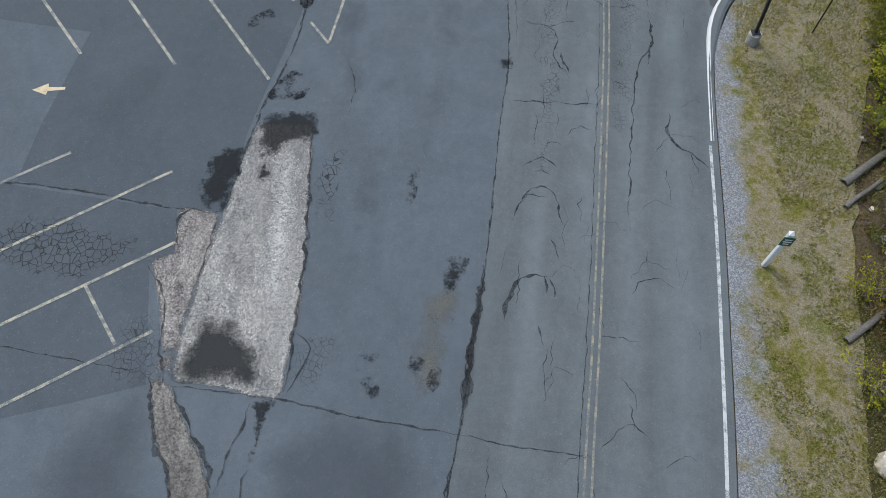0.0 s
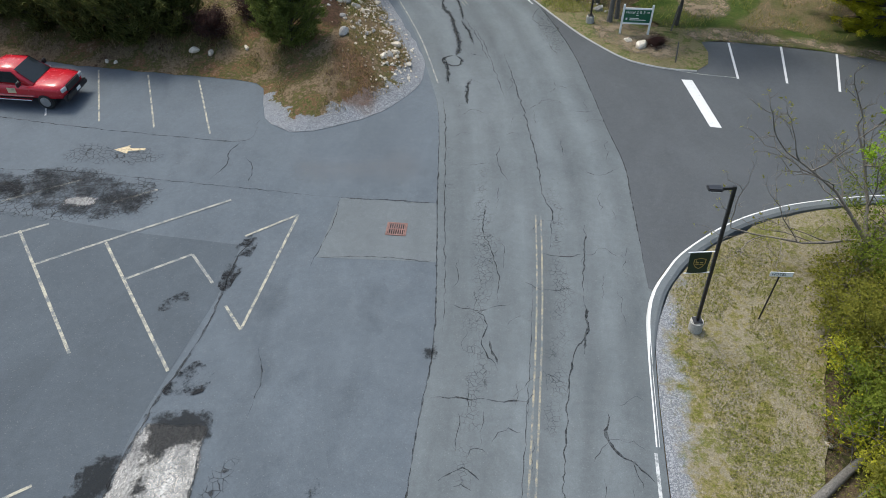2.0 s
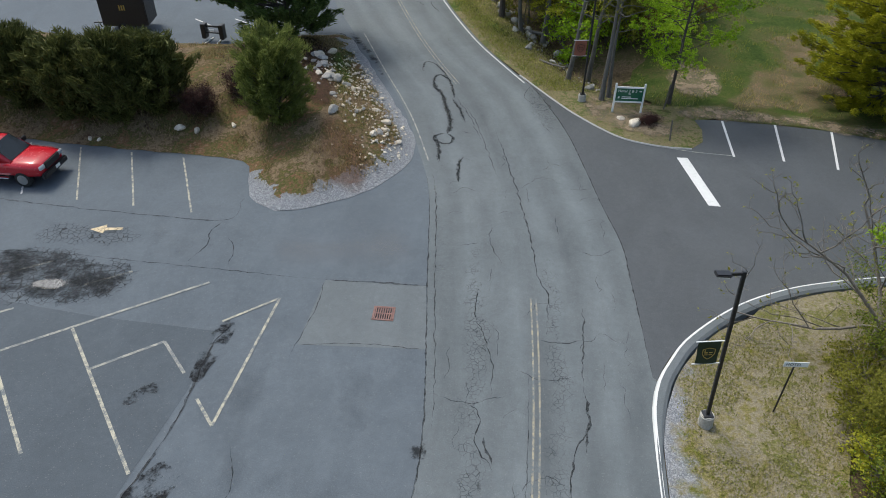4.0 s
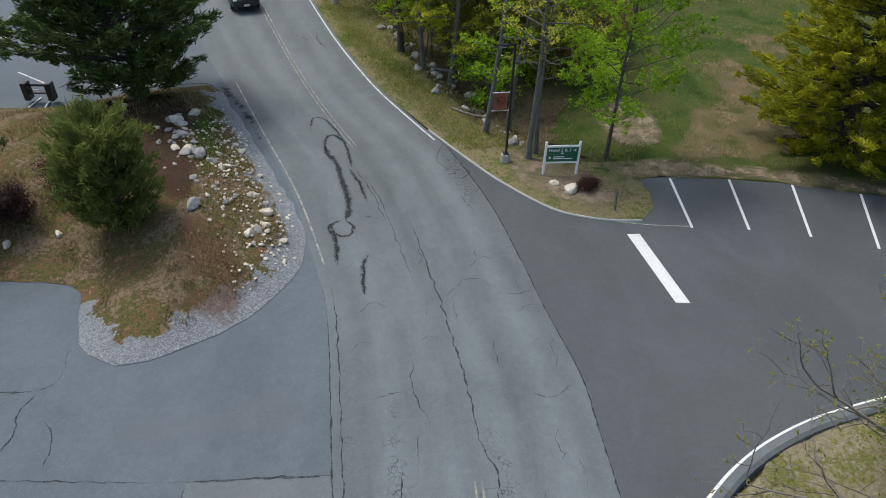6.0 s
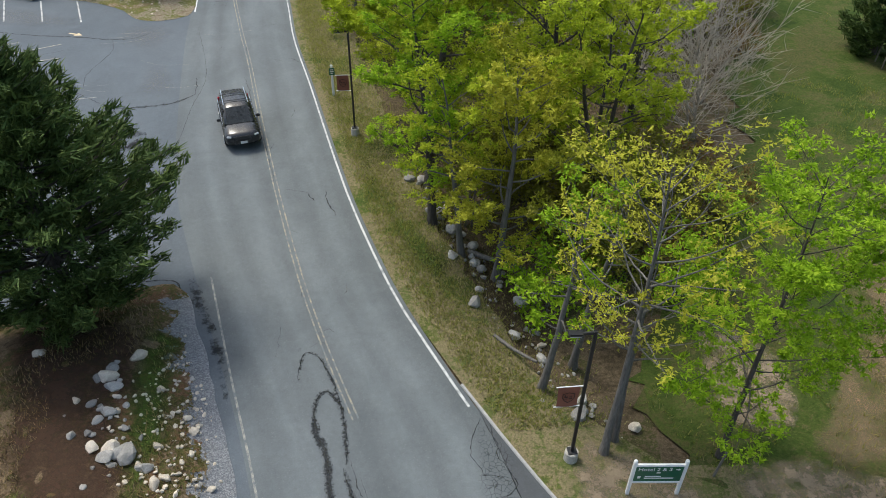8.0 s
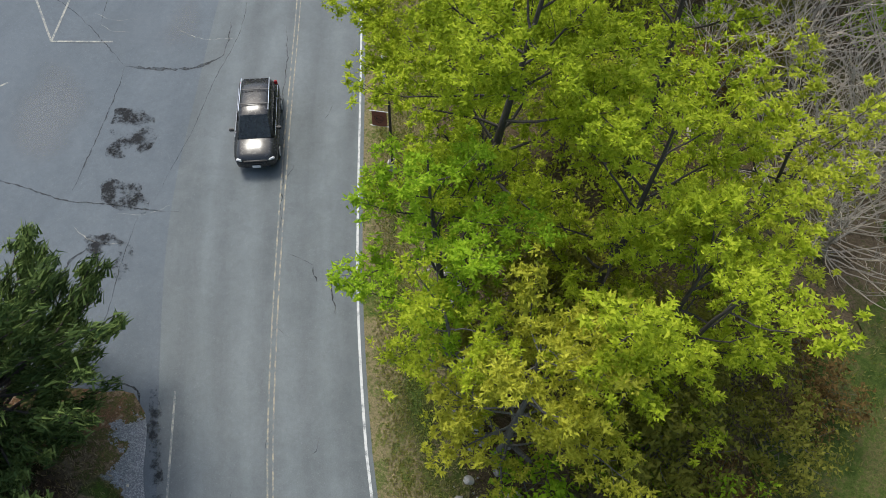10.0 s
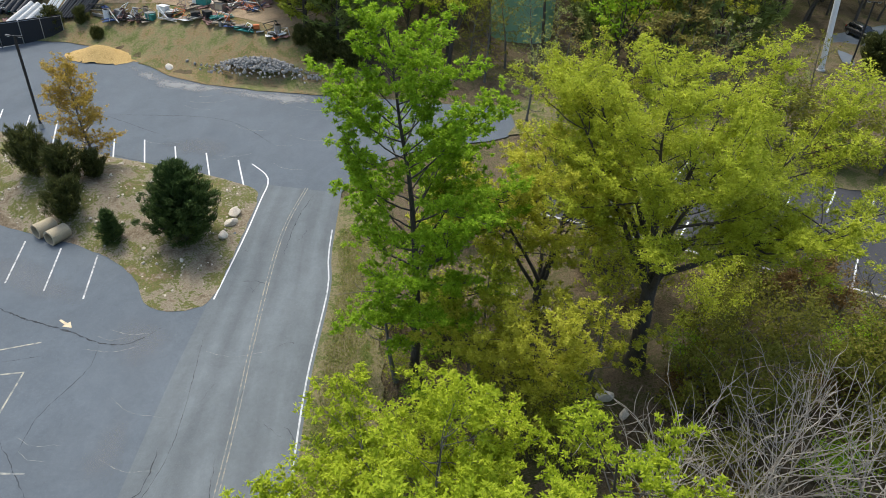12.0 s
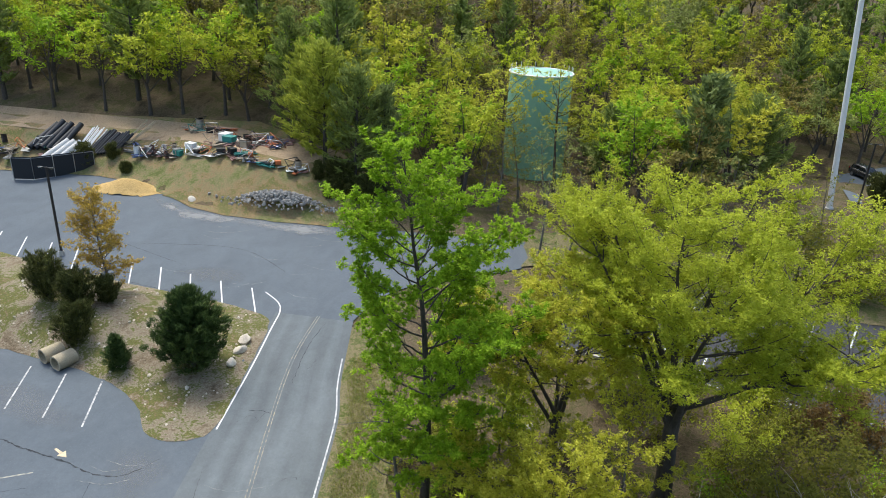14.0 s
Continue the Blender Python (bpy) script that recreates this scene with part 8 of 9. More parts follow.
cart = thing("luggage_rack", pose(-11.45, 49.6, gzf(49.6), 0, 0, -10), "black steel rack with two end panels on pale skids", "rack")
for s in (-1, 1):
    one_box("end_panel", (0.30, 0.5, 0.95), pose(s * 0.62, 0, 0.68), BLACK_PAINT, cart, 0.03)
    one_rod("skid", (s * 0.42, -0.75, 0.05), (s * 0.30, 0.45, 0.05), 0.045, WHITE_PAINT, cart)
one_box("seat", (1.1, 0.4, 0.08), pose(0, 0, 0.62), BLACK_PAINT, cart, 0.02)
one_box("cross_bar", (1.2, 0.10, 0.12), pose(0, 0.1, 0.95), BLACK_PAINT, cart, 0.02)
one_box("plate", (0.30, 0.02, 0.16), pose(0, -0.22, 0.78), WHITE_PAINT, cart)


# ---- stones ----
def stone_mesh(seed, flat=0.7, detail=2):
    bm = bmesh.new()
    bmesh.ops.create_icosphere(bm, subdivisions=detail, radius=0.5)
    r = random.Random(seed)
    planes = [(Vector((r.uniform(-1, 1), r.uniform(-1, 1), r.uniform(-0.6, 1))).normalized(), r.uniform(0.24, 0.40)) for _ in range(9)]
    sx, sy = r.uniform(0.8, 1.3), r.uniform(0.7, 1.0)
    for v in bm.verts:
        for n, d in planes:
            over = v.co.dot(n) - d
            if over > 0:
                v.co -= n * over * 0.9
        v.co += noise.noise_vector(v.co * 4 + Vector((seed, 0, 0))) * 0.035
        v.co = Vector((v.co.x * sx, v.co.y * sy, v.co.z * flat))
    me = bpy.data.meshes.new("rock")
    bm.to_mesh(me)
    bm.free()
    return me


rock_shapes = {}
for mt_name, mt in (("pale", ROCK_PALE), ("grey", ROCK_GREY)):
    rock_shapes[mt_name] = []
    for i in range(6):
        me = stone_mesh(i + (20 if mt_name == "grey" else 0))
        me.materials.append(mt)
        rock_shapes[mt_name].append(me)


def rock(x, y, z, size, kind, label, group="", turn=None):
    me = rng_rock.choice(rock_shapes[kind])
    ob = new("rock", me)
    ob.matrix_world = pose(x, y, z + size * 0.12, rng_rock.uniform(-15, 15), rng_rock.uniform(-15, 15), rng_rock.uniform(0, 360)) @ Matrix.Scale(size, 4)
    return tagged(ob, label, "rock", group)


rng_rock = random.Random(3)
for x, y, s, kind in ((-6.4, 45.6, 0.75, "pale"), (-3.6, 44.2, 0.9, "grey"), (-3.4, 43.0, 0.8, "grey"), (-2.2, 44.4, 0.5, "pale"), (-3.0, 41.2, 1.0, "grey"), (-1.9, 41.0, 0.8, "grey"), (-1.5, 40.4, 0.6, "pale"), (-7.3, 36.6, 0.5, "pale"), (-14.2, 36.2, 0.4, "pale"), (-14.7, 36.3, 0.4, "pale"), (-9.2, 36.4, 0.6, "pale"), (-4.2, 42.0, 0.6, "grey"), (-10.1, 36.6, 0.7, "pale")):
    rock(x, y, bank1_z(x, y), s * 0.75, kind, "large angular stone on the bank", "stones on the bank")
for i in range(112):
    t = rng_rock.random()
    cx, cy = -1.7 + 2.7 * t + rng_rock.gauss(0, 0.4), 45.6 - 11.4 * t + rng_rock.gauss(0, 0.7)
    if rim_distance([(cx, cy)], ISLE_1)[0] < 0.5:
        continue
    s = min(0.62, max(0.12, rng_rock.lognormvariate(-1.75, 0.5)))
    rock(cx, cy, bank1_z(cx, cy), s, "pale" if rng_rock.random() < 0.85 else "grey", "small pale stone scattered down the bank", "stones on the bank")
for i in range(64):
    t = rng_rock.random()
    cx, cy = -4.0 + 2.6 * t + rng_rock.gauss(0, 0.45), 44.6 - 6.6 * t + rng_rock.gauss(0, 0.9)
    s = min(0.8, max(0.14, rng_rock.lognormvariate(-1.45, 0.55)))
    rock(cx, cy, bank1_z(cx, cy), s, "grey" if rng_rock.random() < 0.6 else "pale", "angular stone half sunk in the bank", "stones on the bank")
for x, y, s in ((-10.0, 89.3, 1.0), (-10.05, 90.9, 1.05), (-10.3, 92.1, 1.2)):
    rock(x, y, bank2_z(x, y), s, "pale", "large pale boulder beside the road")
for i in range(36):
    x, y = rng_rock.uniform(-31, -9), rng_rock.uniform(85, 97)
    if rim_distance([(x, y)], ISLE_2)[0] > 0.5:
        rock(x, y, bank2_z(x, y), rng_rock.uniform(0.12, 0.4), "pale", "small pale stone on the stony bank", "stones on the second bank")
for x, y, s in ((13.25, 38.5, 0.62), (13.95, 37.9, 0.9), (14.4, 37.9, 0.32), (14.75, 38.05, 0.3), (13.6, 37.85, 0.2)):
    rock(x, y, soil_z(x, y) + 0.12, s, "pale", "rounded pale boulder in the sign bed")
rock(-27.6, 116.9, soil_z(-27.6, 116.9) + 0.1, 1.1, "pale", "white boulder at the foot of the yard bank")
rock(11.8, 2.85, gzf(2.85) - 0.05, 1.35, "pale", "big pale boulder at the edge of the wood")
for i in range(34):
    t = rng_rock.random()
    y = 41.0 + 18 * t
    x = 13.4 - 6.2 * t + rng_rock.gauss(0, 0.6)
    rock(x, y, soil_z(x, y) + 0.1, rng_rock.uniform(0.3, 0.85), "grey" if rng_rock.random() < 0.85 else "pale", "mossy grey stone of the tumbled wall in the wood", "stones of the tumbled wall")
for i in range(14):
    x, y = rng_rock.uniform(6, 22), rng_rock.uniform(62, 88)
    rock(x, y, soil_z(x, y) + 0.05, rng_rock.uniform(0.4, 1.2), "pale", "stone lying in the wood", "stones in the wood")
for i in range(24):
    x, y = rng_rock.uniform(10.6, 15.5), rng_rock.uniform(-2, 16)
    if x > 10.6 + 0.25 * y:
        rock(x, y, gzf(y) - 0.05, rng_rock.uniform(0.1, 0.35), "pale", "small stone at the edge of the wood", "stones by the verge")


def heap(name, n, centre, size, shapes, label, category):
    """Rubble joined into one heap."""
    r = random.Random(name)
    bm = bmesh.new()
    for _ in range(n):
        u, v = r.gauss(0, 0.45), r.gauss(0, 0.45)
        h = max(0, 1 - u * u - v * v)
        me = r.choice(shapes)
        start = len(bm.verts)
        bm.from_mesh(me)
        bm.verts.ensure_lookup_table()
        m = pose(u * size[0], v * size[1], h * size[2] * r.uniform(0.5, 1), r.uniform(0, 360), r.uniform(0, 360), 0) @ Matrix.Scale(r.uniform(0.2, 0.5), 4)
        for w in bm.verts[start:]:
            w.co = m @ w.co
    me = bpy.data.meshes.new(name)
    bm.to_mesh(me)
    bm.free()
    me.materials.append(ROCK_GREY)
    ob = new(name, me)
    ob.matrix_world = pose(*centre)
    return tagged(ob, label, category, kind="stuff")


small = []
for i in range(4):
    me = stone_mesh(50 + i, 0.7, 1)
    small.append(me)

def scatter(name, count, spot, sizes, mat, label, seed):
    """Small stones, too many to count, joined into one sheet of litter."""
    r = random.Random(seed)
    shapes = [np.array([v.co[:] for v in me.vertices]) for me in small]
    tris = [np.array([p.vertices[:] for p in me.polygons]) for me in small]
    vs, fs, base = [], [], 0
    for _ in range(count):
        got = spot(r)
        if got is None:
            continue
        k = r.randrange(len(shapes))
        m = np.array((Matrix.Rotation(r.uniform(0, 6.28), 3, "Z") @ Matrix.Rotation(r.uniform(-0.5, 0.5), 3, "X")).transposed()) * r.uniform(*sizes)
        vs.append(shapes[k] @ m + got)
        fs.append(tris[k] + base)
        base += len(shapes[k])
    tagged(new(name, quick_mesh(name, np.vstack(vs), np.vstack(fs), mat)), label, "stones", kind="stuff")


def down_the_bank(r):
    t = r.random()
    x, y = -2.3 + 2.8 * t + r.gauss(0, 0.9), 45.6 - 12.2 * t + r.gauss(0, 0.9)
    return None if rim_distance([(x, y)], ISLE_1)[0] < 0.3 else (x, y, bank1_z(x, y) + 0.02)


scatter("small_stones", 330, down_the_bank, (0.08, 0.22), ROCK_PALE, "small pale stones strewn down the bank", 41)


def on_second_bank(r):
    x, y = r.uniform(-30, -9), r.uniform(82, 98)
    return None if rim_distance([(x, y)], ISLE_2)[0] < 0.3 or noise.noise((x * 0.3, y * 0.3, 6.0)) < 0.0 else (x, y, bank2_z(x, y) + 0.02)


scatter("small_stones", 420, on_second_bank, (0.10, 0.30), ROCK_PALE, "small pale stones strewn over the second bank", 42)


def along_ditch(r):
    t = r.random()
    x, y = 13.0 - 6.4 * t + r.gauss(0, 0.7), 41.0 + 19 * t
    return x, y, soil_z(x, y) + 0.05


scatter("small_stones", 150, along_ditch, (0.12, 0.34), ROCK_GREY, "tumbled grey stones along the ditch in the wood", 43)
heap("rubble_pile", 1050, (-17.4, 116.9, soil_z(-17.4, 116.9)), (5.2, 1.7, 1.3), small, "long heap of grey broken stone on the bank", "rubble pile")

MULCH_ORANGE = soil("fresh_wood_chips", [(0.3, (0.38, 0.25, 0.09)), (0.5, (0.52, 0.36, 0.15)), (0.7, (0.46, 0.31, 0.12))], 1.5, 0.06)


def chip_relief(x, y):
    d = ((x + 36.4) / 3.1) ** 2 + ((y - 118.4) / 2.0) ** 2
    return np.maximum(0, 1.35 * np.exp(-1.6 * d) - 0.13) + np.array([0.1 * noise.noise((a * 2, b * 2, 0)) for a, b in zip(x, y)])


tagged(flat_area("mulch_heap", rough_rim(spline([(-40.4, 118.2), (-38.5, 120.4), (-35.5, 120.6), (-32.8, 119.6), (-31.4, 118.4), (-33.4, 117.0), (-36.8, 116.2), (-39.4, 116.6)], 0.4, True), 0.5, 9), MULCH_ORANGE, lift=0.03, step=0.4, relief=chip_relief), "heap of fresh orange wood chips on the asphalt", "wood chips", kind="stuff")

# concrete pipes at the foot of the bank
for x, y, turn in ((-22.3, 87.1, 66), (-21.0, 86.6, 70)):
    bm = bmesh.new()
    rings = []
    for r, yy in ((0.55, -0.7), (0.55, 0.7), (0.43, 0.7), (0.43, -0.7)):
        rings.append([bm.verts.new((r * math.cos(k * math.pi / 12), yy, 0.55 + r * math.sin(k * math.pi / 12))) for k in range(24)])
    for a, b in zip(rings, rings[1:] + rings[:1]):
        for k in range(24):
            bm.faces.new((a[k], a[(k + 1) % 24], b[(k + 1) % 24], b[k]))
    bmesh.ops.recalc_face_normals(bm, faces=bm.faces[:])
    me = bpy.data.meshes.new("concrete_pipe")
    bm.to_mesh(me)
    bm.free()
    me.materials.append(PIPE_CONC)
    ob = new("concrete_pipe", me)
    ob.matrix_world = pose(x, y, bank2_z(x, y) - 0.1, 0, 0, turn - 90)
    tagged(ob, "tan concrete drain pipe lying on its side", "pipe", "concrete pipes")

# ---- storage yard ----
fence = thing("screen_fence", pose(-47.9, 118.2, gzf(118.2), 0, 0, 0), "black mesh-screened fence round a storage corner", "fence")
for (ax, ay), (bx, by) in (((-2.2, -0.5), (0, 0)), ((0, 0), (4.4, 4.9))):
    ln = math.hypot(bx - ax, by - ay)
    k = max(1, round(ln / 2.6))
    for i in range(k):
        f0, f1 = i / k, (i + 1) / k
        p0, p1 = Vector((ax + (bx - ax) * f0, ay + (by - ay) * f0, 0)), Vector((ax + (bx - ax) * f1, ay + (by - ay) * f1, 0))
        mid = (p0 + p1) / 2
        one_box("screen", ((p1 - p0).length - 0.1, 0.03, 2.6), pose(mid.x, mid.y, 1.4, 0, 0, math.degrees(math.atan2(by - ay, bx - ax))), BLACK_CLOTH, fence)
        one_rod("post", (p0.x, p0.y, -0.3), (p0.x, p0.y, 2.6), 0.05, ALLOY, fence)
    one_rod("post", (bx, by, -0.3), (bx, by, 2.6), 0.05, ALLOY, fence)
    one_rod("rail", (ax, ay, 2.55), (bx, by, 2.55), 0.03, ALLOY, fence)

YARD_PAINTS = {"grey_metal": ALLOY, "white": WHITE_PAINT, "black": BLACK_PAINT, "rust": RUST_IRON, "teal": plain("teal_plastic", (0.03, 0.22, 0.19), 0.5), "blue": plain("blue_paint", (0.03, 0.07, 0.2), 0.5), "wood": plain("weathered_timber", (0.30, 0.25, 0.19), 0.85, vary=0.3), "yellow": plain("pale_yellow_plastic", (0.62, 0.60, 0.26), 0.5), "orange": plain("orange_paint", (0.5, 0.14, 0.04), 0.5)}
ry = random.Random(17)
PIPE_PALE = plain("pale_grey_pipe", (0.55, 0.54, 0.51), 0.5, vary=0.15)


def yard_z(x, y):
    return gzf(y) + float(land(x, y)) + 0.10


def yard_pipe(a, b, lift, r, mat, label):
    """A pipe or pole leaning from its low end a up to its high end b."""
    za, zb = yard_z(*a), yard_z(*b)
    ln = math.hypot(b[0] - a[0], b[1] - a[1], zb + lift - za)
    bm = bmesh.new()
    rod(bm, (0, 0, 0), (0, 0, ln), r, None, 14)
    if r > 0.12:
        cap = [f for f in bm.faces if len(f.verts) > 4]
        bmesh.ops.inset_individual(bm, faces=cap, thickness=r * 0.16, depth=-r * 0.8)
    me = bpy.data.meshes.new("yard_pipe")
    bm.to_mesh(me)
    bm.free()
    me.materials.append(mat)
    ob = new("yard_pipe", me)
    way = Vector((b[0] - a[0], b[1] - a[1], zb + lift - za))
    ob.matrix_world = Matrix.Translation((a[0], a[1], za + r)) @ way.to_track_quat("Z", "Y").to_matrix().to_4x4()
    tagged(ob, label, "pipe", "pipes in the yard")


for i in range(6):
    yard_pipe((-52.4 + 0.75 * i, 123.6 + 0.1 * i), (-50.9 + 0.62 * i, 127.4 + ry.uniform(-0.3, 0.3)), 0.5 + 0.35 * (i % 2), ry.uniform(0.32, 0.42), BLACK_PAINT, "large black plastic pipe stored in the yard")
for i in range(3):
    yard_pipe((-49.7 + 0.95 * i, 122.3 + 0.1 * i), (-48.1 + 0.8 * i, 125.2), 0.3, 0.40, PIPE_PALE, "large pale pipe stored in the yard")
for i in range(9):
    yard_pipe((-46.9 + 0.17 * i, 122.5 + ry.uniform(-0.2, 0.3)), (-45.9 + 0.2 * i, 127.2 + ry.uniform(-0.4, 0.4)), 0.9 + ry.uniform(0, 0.4), 0.065, WHITE_PAINT, "slim white pole leaning in the yard")
for i in range(11):
    yard_pipe((-45.3 + 0.34 * i, 123.9 + 0.12 * i), (-43.9 + 0.33 * i, 127.2 + ry.uniform(-0.3, 0.3)), 0.8 + ry.uniform(0, 0.3), ry.uniform(0.13, 0.2), BLACK_PAINT, "black plastic pipe stored in the yard")
for i in range(5):
    yard_pipe((-42.2 + 0.3 * i, 126.6), (-39.6 + 0.35 * i, 128.6 + ry.uniform(-0.2, 0.2)), 1.3 + ry.uniform(-0.5, 0.6), 0.06, PIPE_CONC, "long tan pole leaning in the yard")


def junk(kind, x, y, z, turn, mat, s):
    """One piece of stored scrap: crate, timber stack, frame, drum or sheet."""
    if kind == "drum":
        root = thing("drum", pose(x, y, z, 0, 0, turn), "old steel drum in the storage yard", "drum", "things in the yard")
        one_rod("shell", (0, 0, 0), (0, 0, 0.85 * s), 0.3 * s, mat, root, None, 18)
        for k in (0.05, 0.3, 0.55, 0.82):
            one_rod("hoop", (0, 0, k * s), (0, 0, (k + 0.03) * s), 0.315 * s, mat, root, None, 18)
    elif kind == "stack":
        root = thing("timber_stack", pose(x, y, z, 0, 0, turn), "loose stack of weathered boards in the yard", "timber", "things in the yard")
        for k in range(7):
            one_box("board", (0.16, 2.2 * s, 0.05), pose((k % 3 - 1) * 0.2 + ry.uniform(-0.05, 0.05), ry.uniform(-0.2, 0.2), 0.03 + 0.07 * (k // 2), 0, 0, ry.uniform(-12, 12)), mat, root)
    elif kind == "frame":
        root = thing("scrap_rack", pose(x, y, z, 0, 0, turn), "scrap metal frame leaning in the yard", "scrap", "things in the yard")
        for a, b in (((-0.8, 0, 0), (0.8, 0, 0.1)), ((-0.8, 0.8, 0.2), (0.8, 0.8, 0.3)), ((-0.8, 0, 0), (-0.8, 0.8, 0.9)), ((0.8, 0, 0.1), (0.8, 0.8, 0.9)), ((-0.8, 0.8, 0.9), (0.8, 0.8, 0.9)), ((-0.8, 0, 0.0), (0.8, 0.8, 0.9))):
            one_rod("bar", Vector(a) * s, Vector(b) * s, 0.04, mat, root)
    elif kind == "sheet":
        root = thing("metal_sheet", pose(x, y, z, ry.uniform(-8, 8), ry.uniform(-8, 8), turn), "flat panel lying in the storage yard", "scrap", "things in the yard")
        one_box("panel", (1.4 * s, 0.9 * s, 0.04), pose(0, 0, 0.12), mat, root, 0.01)
        one_box("rib", (1.3 * s, 0.06, 0.05), pose(0, 0, 0.16), mat, root)
    else:
        root = thing("crate", pose(x, y, z, 0, 0, turn), "box crate stored in the yard", "crate", "things in the yard")
        one_box("box", (0.95 * s, 0.7 * s, 0.6 * s), pose(0, 0, 0.3 * s), mat, root, 0.03)
        one_box("lid", (1.0 * s, 0.75 * s, 0.06), pose(0, 0, 0.62 * s), mat, root, 0.01)


kinds = ("stack", "stack", "frame", "frame", "sheet", "sheet", "drum", "crate")
paints = [YARD_PAINTS[k] for k in ("grey_metal", "grey_metal", "white", "black", "black", "black", "rust", "wood", "wood", "teal", "grey_metal", "blue", "white", "rust", "black", "orange")]
for i in range(84):
    t = ry.random()
    x, y = -41 + 25 * t, 126.0 - 5.2 * t + ry.uniform(-0.6, 1.0)
    junk(ry.choice(kinds), x, y, yard_z(x, y), ry.uniform(0, 360), ry.choice(paints), ry.uniform(0.6, 1.2))
for i in range(52):
    x, y = (ry.uniform(-29.5, -21.5), ry.uniform(126.3, 130.5)) if i < 40 else (ry.uniform(-36, -30), ry.uniform(131.5, 133.5))
    junk(ry.choice(kinds), x, y, yard_z(x, y), ry.uniform(0, 360), ry.choice(paints), ry.uniform(0.8, 1.7))
for i in range(26):
    x, y = ry.uniform(-60, -49.5), ry.uniform(121.5, 125)
    junk(ry.choice(kinds), x, y, yard_z(x, y), ry.uniform(0, 360), ry.choice(paints), ry.uniform(0.8, 1.5))

tank = thing("water_tank", pose(8.3, 140.5, soil_z(8.3, 140.5)), "tall pale-green water tank behind the trees", "tank")
bm = bmesh.new()
bmesh.ops.create_cone(bm, cap_ends=True, segments=48, radius1=4.0, radius2=4.0, depth=13.5, matrix=pose(0, 0, 6.25))
part("shell", bm, TANK_GREEN, tank)
bm = bmesh.new()
bmesh.ops.create_cone(bm, cap_ends=True, segments=48, radius1=4.05, radius2=0.6, depth=0.4, matrix=pose(0, 0, 13.2))
part("roof", bm, TANK_GREEN, tank)
bm = bmesh.new()
for k in range(48):
    a, b = k * math.pi / 24, (k + 1) * math.pi / 24
    rod(bm, (4.03 * math.cos(a), 4.03 * math.sin(a), 13.0), (4.03 * math.cos(b), 4.03 * math.sin(b), 13.0), 0.10, None, 6)
part("rim", bm, WHITE_PAINT, tank)
for k in range(24):
    a = k * math.pi / 12
    one_rod("rail_post", (3.9 * math.cos(a), 3.9 * math.sin(a), 13.0), (3.9 * math.cos(a), 3.9 * math.sin(a), 13.8), 0.03, WHITE_PAINT, tank, None, 5)

# ---- wooden steps at the end of the clearing ----
OLD_PLANK = plain("grey_weathered_plank", (0.17, 0.145, 0.11), 0.9, vary=0.35, scale=2.0, bump=0.004)
steps = thing("wooden_steps", pose(40.2, 66.4, gzf(66.4) + float(land(40.2, 66.4)) * 0.4, 0, 0, -14), "weathered grey wooden steps with a landing", "steps")
for k in range(13):
    one_box("tread", (1.4, 0.27, 0.05), pose(0, 0.32 * k, 0.2 + 0.17 * k), OLD_PLANK, steps, 0.006)
for s in (-0.74, 0.74):
    one_rod("stringer", (s, -0.1, 0.1), (s, 4.0, 2.2), 0.07, OLD_PLANK, steps, None, 6)
    for k in (0, 4, 8, 12):
        one_rod("post", (s, 0.32 * k, 0.0), (s, 0.32 * k, 1.1 + 0.17 * k), 0.05, OLD_PLANK, steps, None, 6)
    one_rod("handrail", (s, -0.1, 1.1), (s, 4.0, 3.25), 0.045, OLD_PLANK, steps, None, 6)
for k in range(9):
    one_box("deck_board", (0.28, 2.0, 0.05), pose(0.1 + 0.31 * k, -1.3, 0.2), OLD_PLANK, steps, 0.006)
for a, b in (((-0.1, -2.3, 1.1), (2.8, -2.3, 1.1)), ((-0.1, -0.3, 0.12), (2.8, -0.3, 0.12)), ((-0.1, -2.3, 0.12), (2.8, -2.3, 0.12)), ((2.8, -2.3, 1.1), (2.8, -0.3, 1.1))):
    one_rod("rail", a, b, 0.05, OLD_PLANK, steps, None, 6)
for x in (-0.1, 1.35, 2.8):
    one_rod("post", (x, -2.3, 0.0), (x, -2.3, 1.15), 0.05, OLD_PLANK, steps, None, 6)

# ---- logs and dead wood ----
for x0, y0, x1, y1, r in ((11.0, 1.8, 13.2, 2.5, 0.14), (10.5, 0.4, 13.0, 1.2, 0.11), (12.9, 11.8, 15.2, 13.4, 0.16), (12.7, 10.9, 14.6, 12.4, 0.09), (11.4, 6.4, 13.5, 7.6, 0.12), (9.6, 52.2, 11.9, 50.4, 0.13), (9.9, 46.6, 11.2, 44.8, 0.08)):
    v, f = [], []
    rr = np.random.default_rng(int(x0 * 10))
    tube(bend(rr, (x0, y0, soil_z(x0, y0) + 0.15), (x1 - x0, y1 - y0, 0.05), math.hypot(x1 - x0, y1 - y0), 8, 0.02, 0.05), np.linspace(r, r * 0.7, 9), 8, v, f)
    tagged(new("log", quick_mesh("log", np.vstack(v), np.vstack(f), BARK_GREY, True)), "fallen grey log at the wood's edge", "log", "fallen logs")


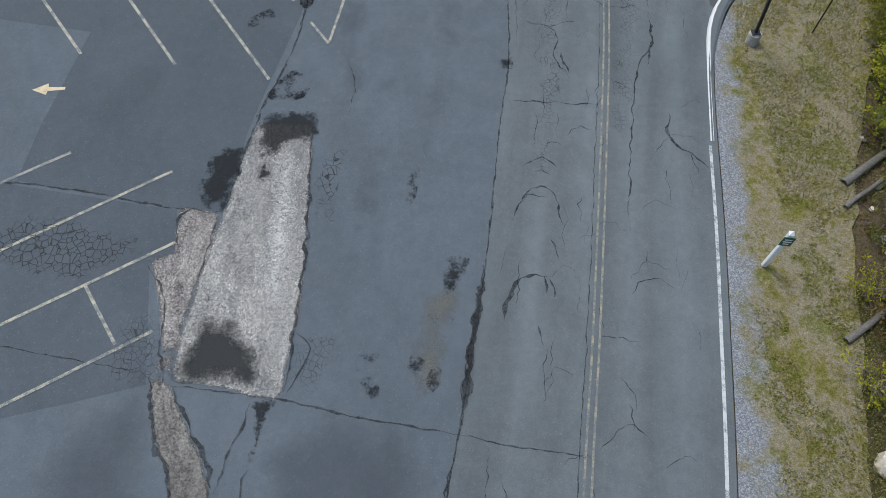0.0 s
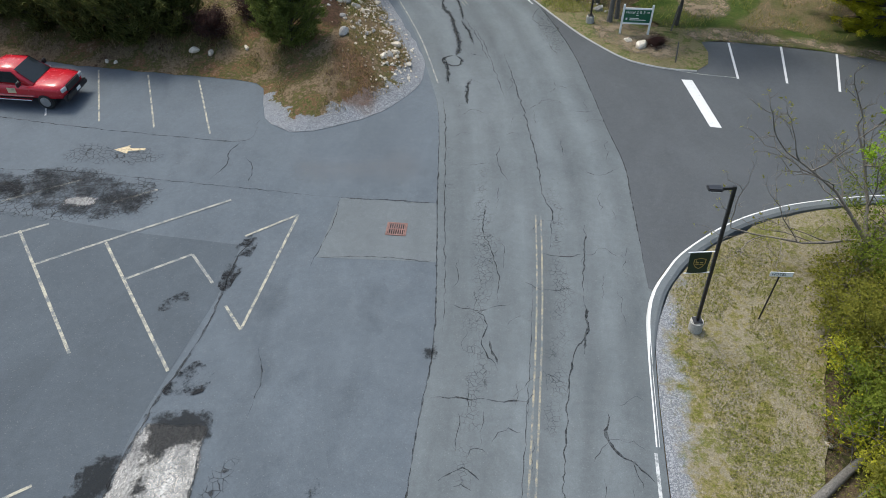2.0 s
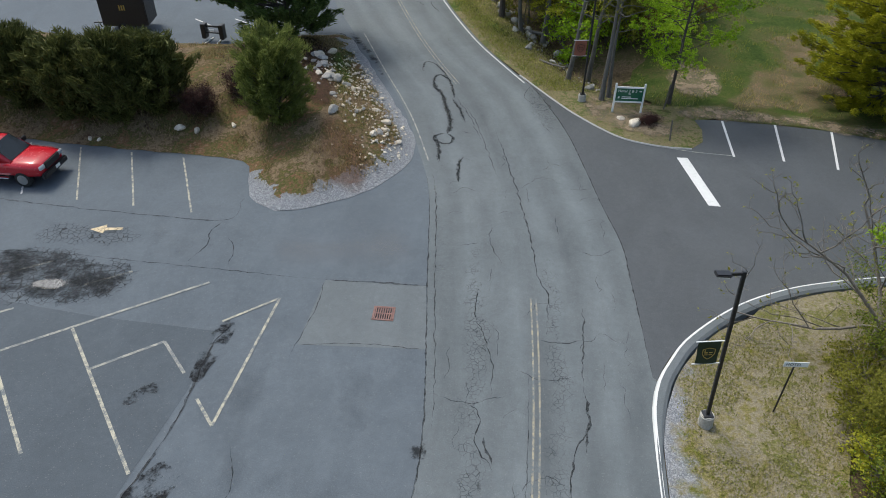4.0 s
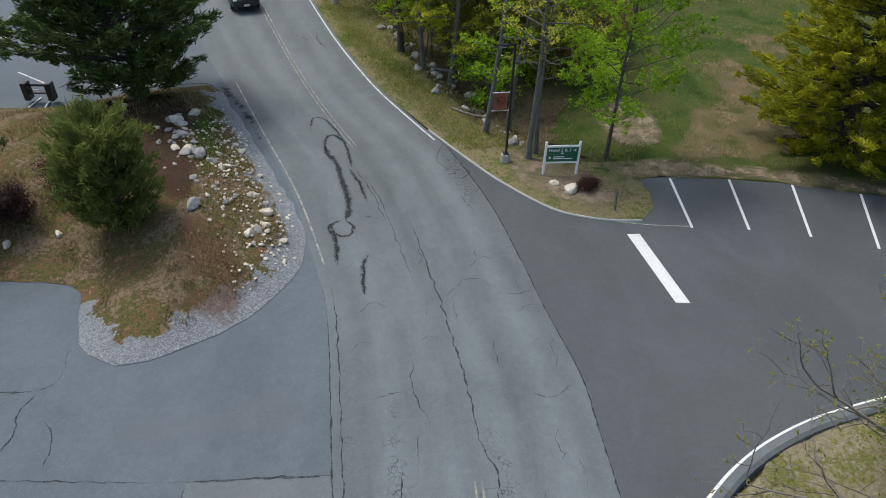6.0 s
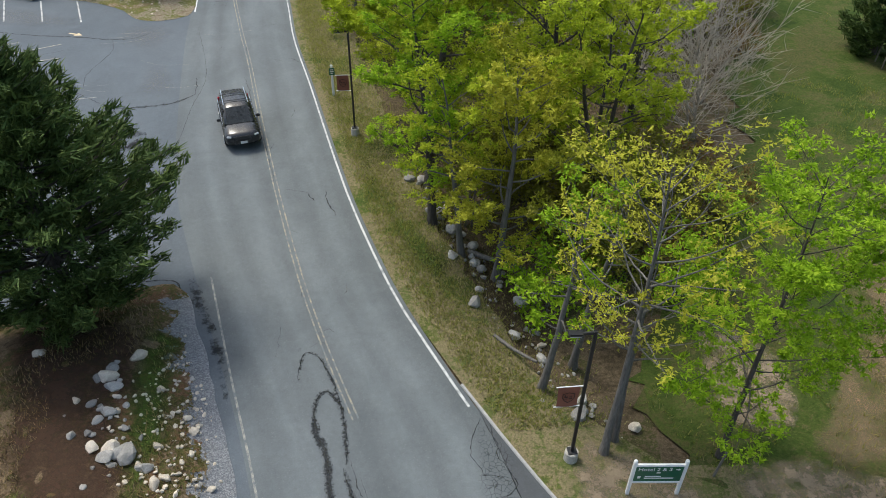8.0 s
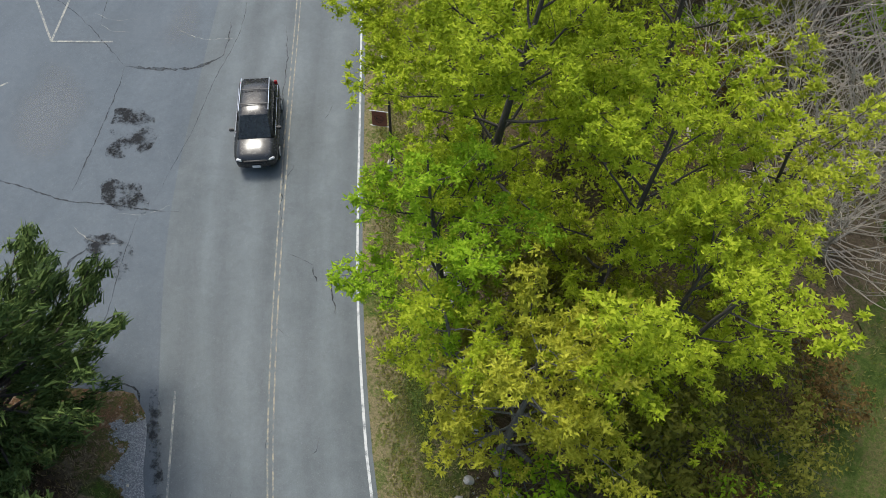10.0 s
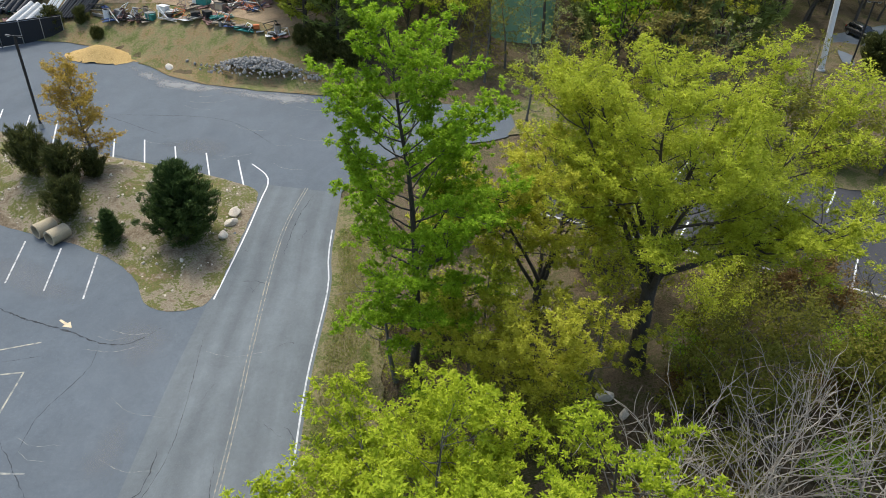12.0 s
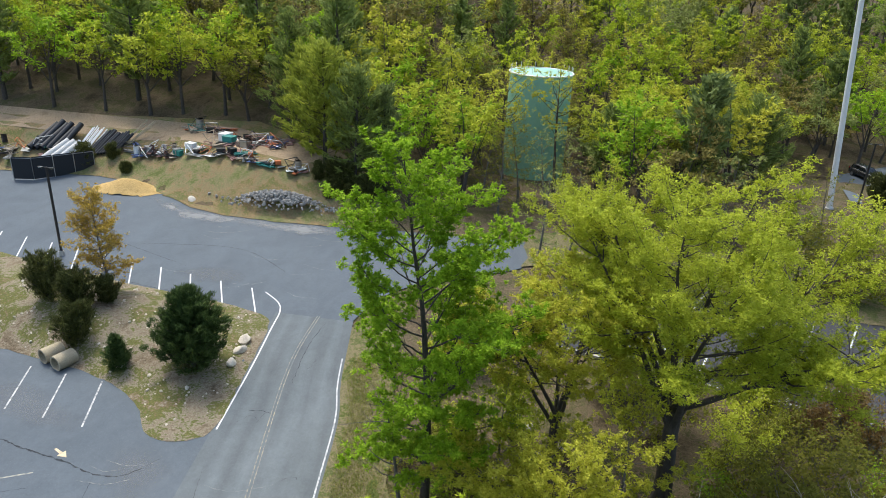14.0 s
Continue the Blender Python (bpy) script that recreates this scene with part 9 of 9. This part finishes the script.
# ---- grass and litter ----
def tufts(name, count, where, mat, tall, label, seed):
    """Short grass blades over a piece of ground."""
    r = np.random.default_rng(seed)
    p = where(r, count)
    k = len(p)
    az, h = r.uniform(0, 2 * np.pi, k), tall * r.uniform(0.5, 1.4, k)
    lean = np.stack([np.cos(az), np.sin(az), np.zeros(k)], -1) * (h * r.uniform(0.3, 1.0, k))[:, None]
    side = np.stack([-np.sin(az), np.cos(az), np.zeros(k)], -1) * 0.022
    tip = p + lean + np.stack([0 * h, 0 * h, h], -1)
    v = np.stack([p - side, p + side, tip], 1).reshape(-1, 3)
    tagged(new(name, quick_mesh(name, v, np.arange(3 * k).reshape(-1, 3), mat)), label, "grass", kind="stuff")


def on_verge(r, k):
    y = r.uniform(-6, 24, k)
    x = np.interp(y, ROAD_R[:, 1], ROAD_R[:, 0]) + 0.5 + r.gamma(2.0, 1.6, k)
    keep = np.array([noise.noise((a * 0.45, b * 0.45, 7.0)) + 0.35 * noise.noise((a * 2, b * 2, 1.0)) for a, b in zip(x, y)]) > -0.08
    kerb_y = np.interp(x, ENTRY_KERB[:, 0], ENTRY_KERB[:, 1]) - 0.8
    keep &= (y < kerb_y) & (x < 11.4 + np.maximum(y, 0) * 0.22)
    x, y = x[keep], y[keep]
    return np.stack([x, y, gz(y) + 0.02 + verge_relief(x, y)], -1)


tufts("grass", 46000, on_verge, GRASS_BLADE, 0.055, "short patchy grass on the verge", 1)


def on_bank(r, k):
    x, y = r.uniform(-20, 2, k), r.uniform(30.3, 49.5, k)
    keep = (rim_distance(np.stack([x, y], -1), ISLE_1) > 0.7) & (np.array([noise.noise((a * 0.4, b * 0.4, 2.0)) for a, b in zip(x, y)]) > 0.0)
    x, y = x[keep], y[keep]
    return np.stack([x, y, gz(y) + isle_1_relief(x, y)], -1)


tufts("grass", 34000, on_bank, DRY_BLADE, 0.17, "dry tufted grass on the bank", 2)


def on_north(r, k):
    y = r.uniform(42, 92, k)
    x = np.interp(y, ROAD_R[:, 1], ROAD_R[:, 0]) + 0.3 + r.gamma(2.2, 0.85, k)
    return np.stack([x, y, gz(y) + 0.02 + north_relief(x, y)], -1)


tufts("grass", 38000, on_north, GRASS_BLADE, 0.11, "grass along the road by the wood", 3)


def on_lawn(r, k):
    x, y = r.uniform(15, 46, k), r.uniform(38.5, 68, k)
    keep = (rim_distance(np.stack([x, y], -1), lawn_ring) > 0.3) & (np.array([noise.noise((a * 0.5, b * 0.5, 4.0)) for a, b in zip(x, y)]) > 0.05)
    x, y = x[keep], y[keep]
    return np.stack([x, y, gz(y) + 0.02 + land(x, y) * 0.4], -1)


tufts("grass", 26000, on_lawn, GRASS_BLADE, 0.16, "patchy tufts of grass in the clearing", 4)
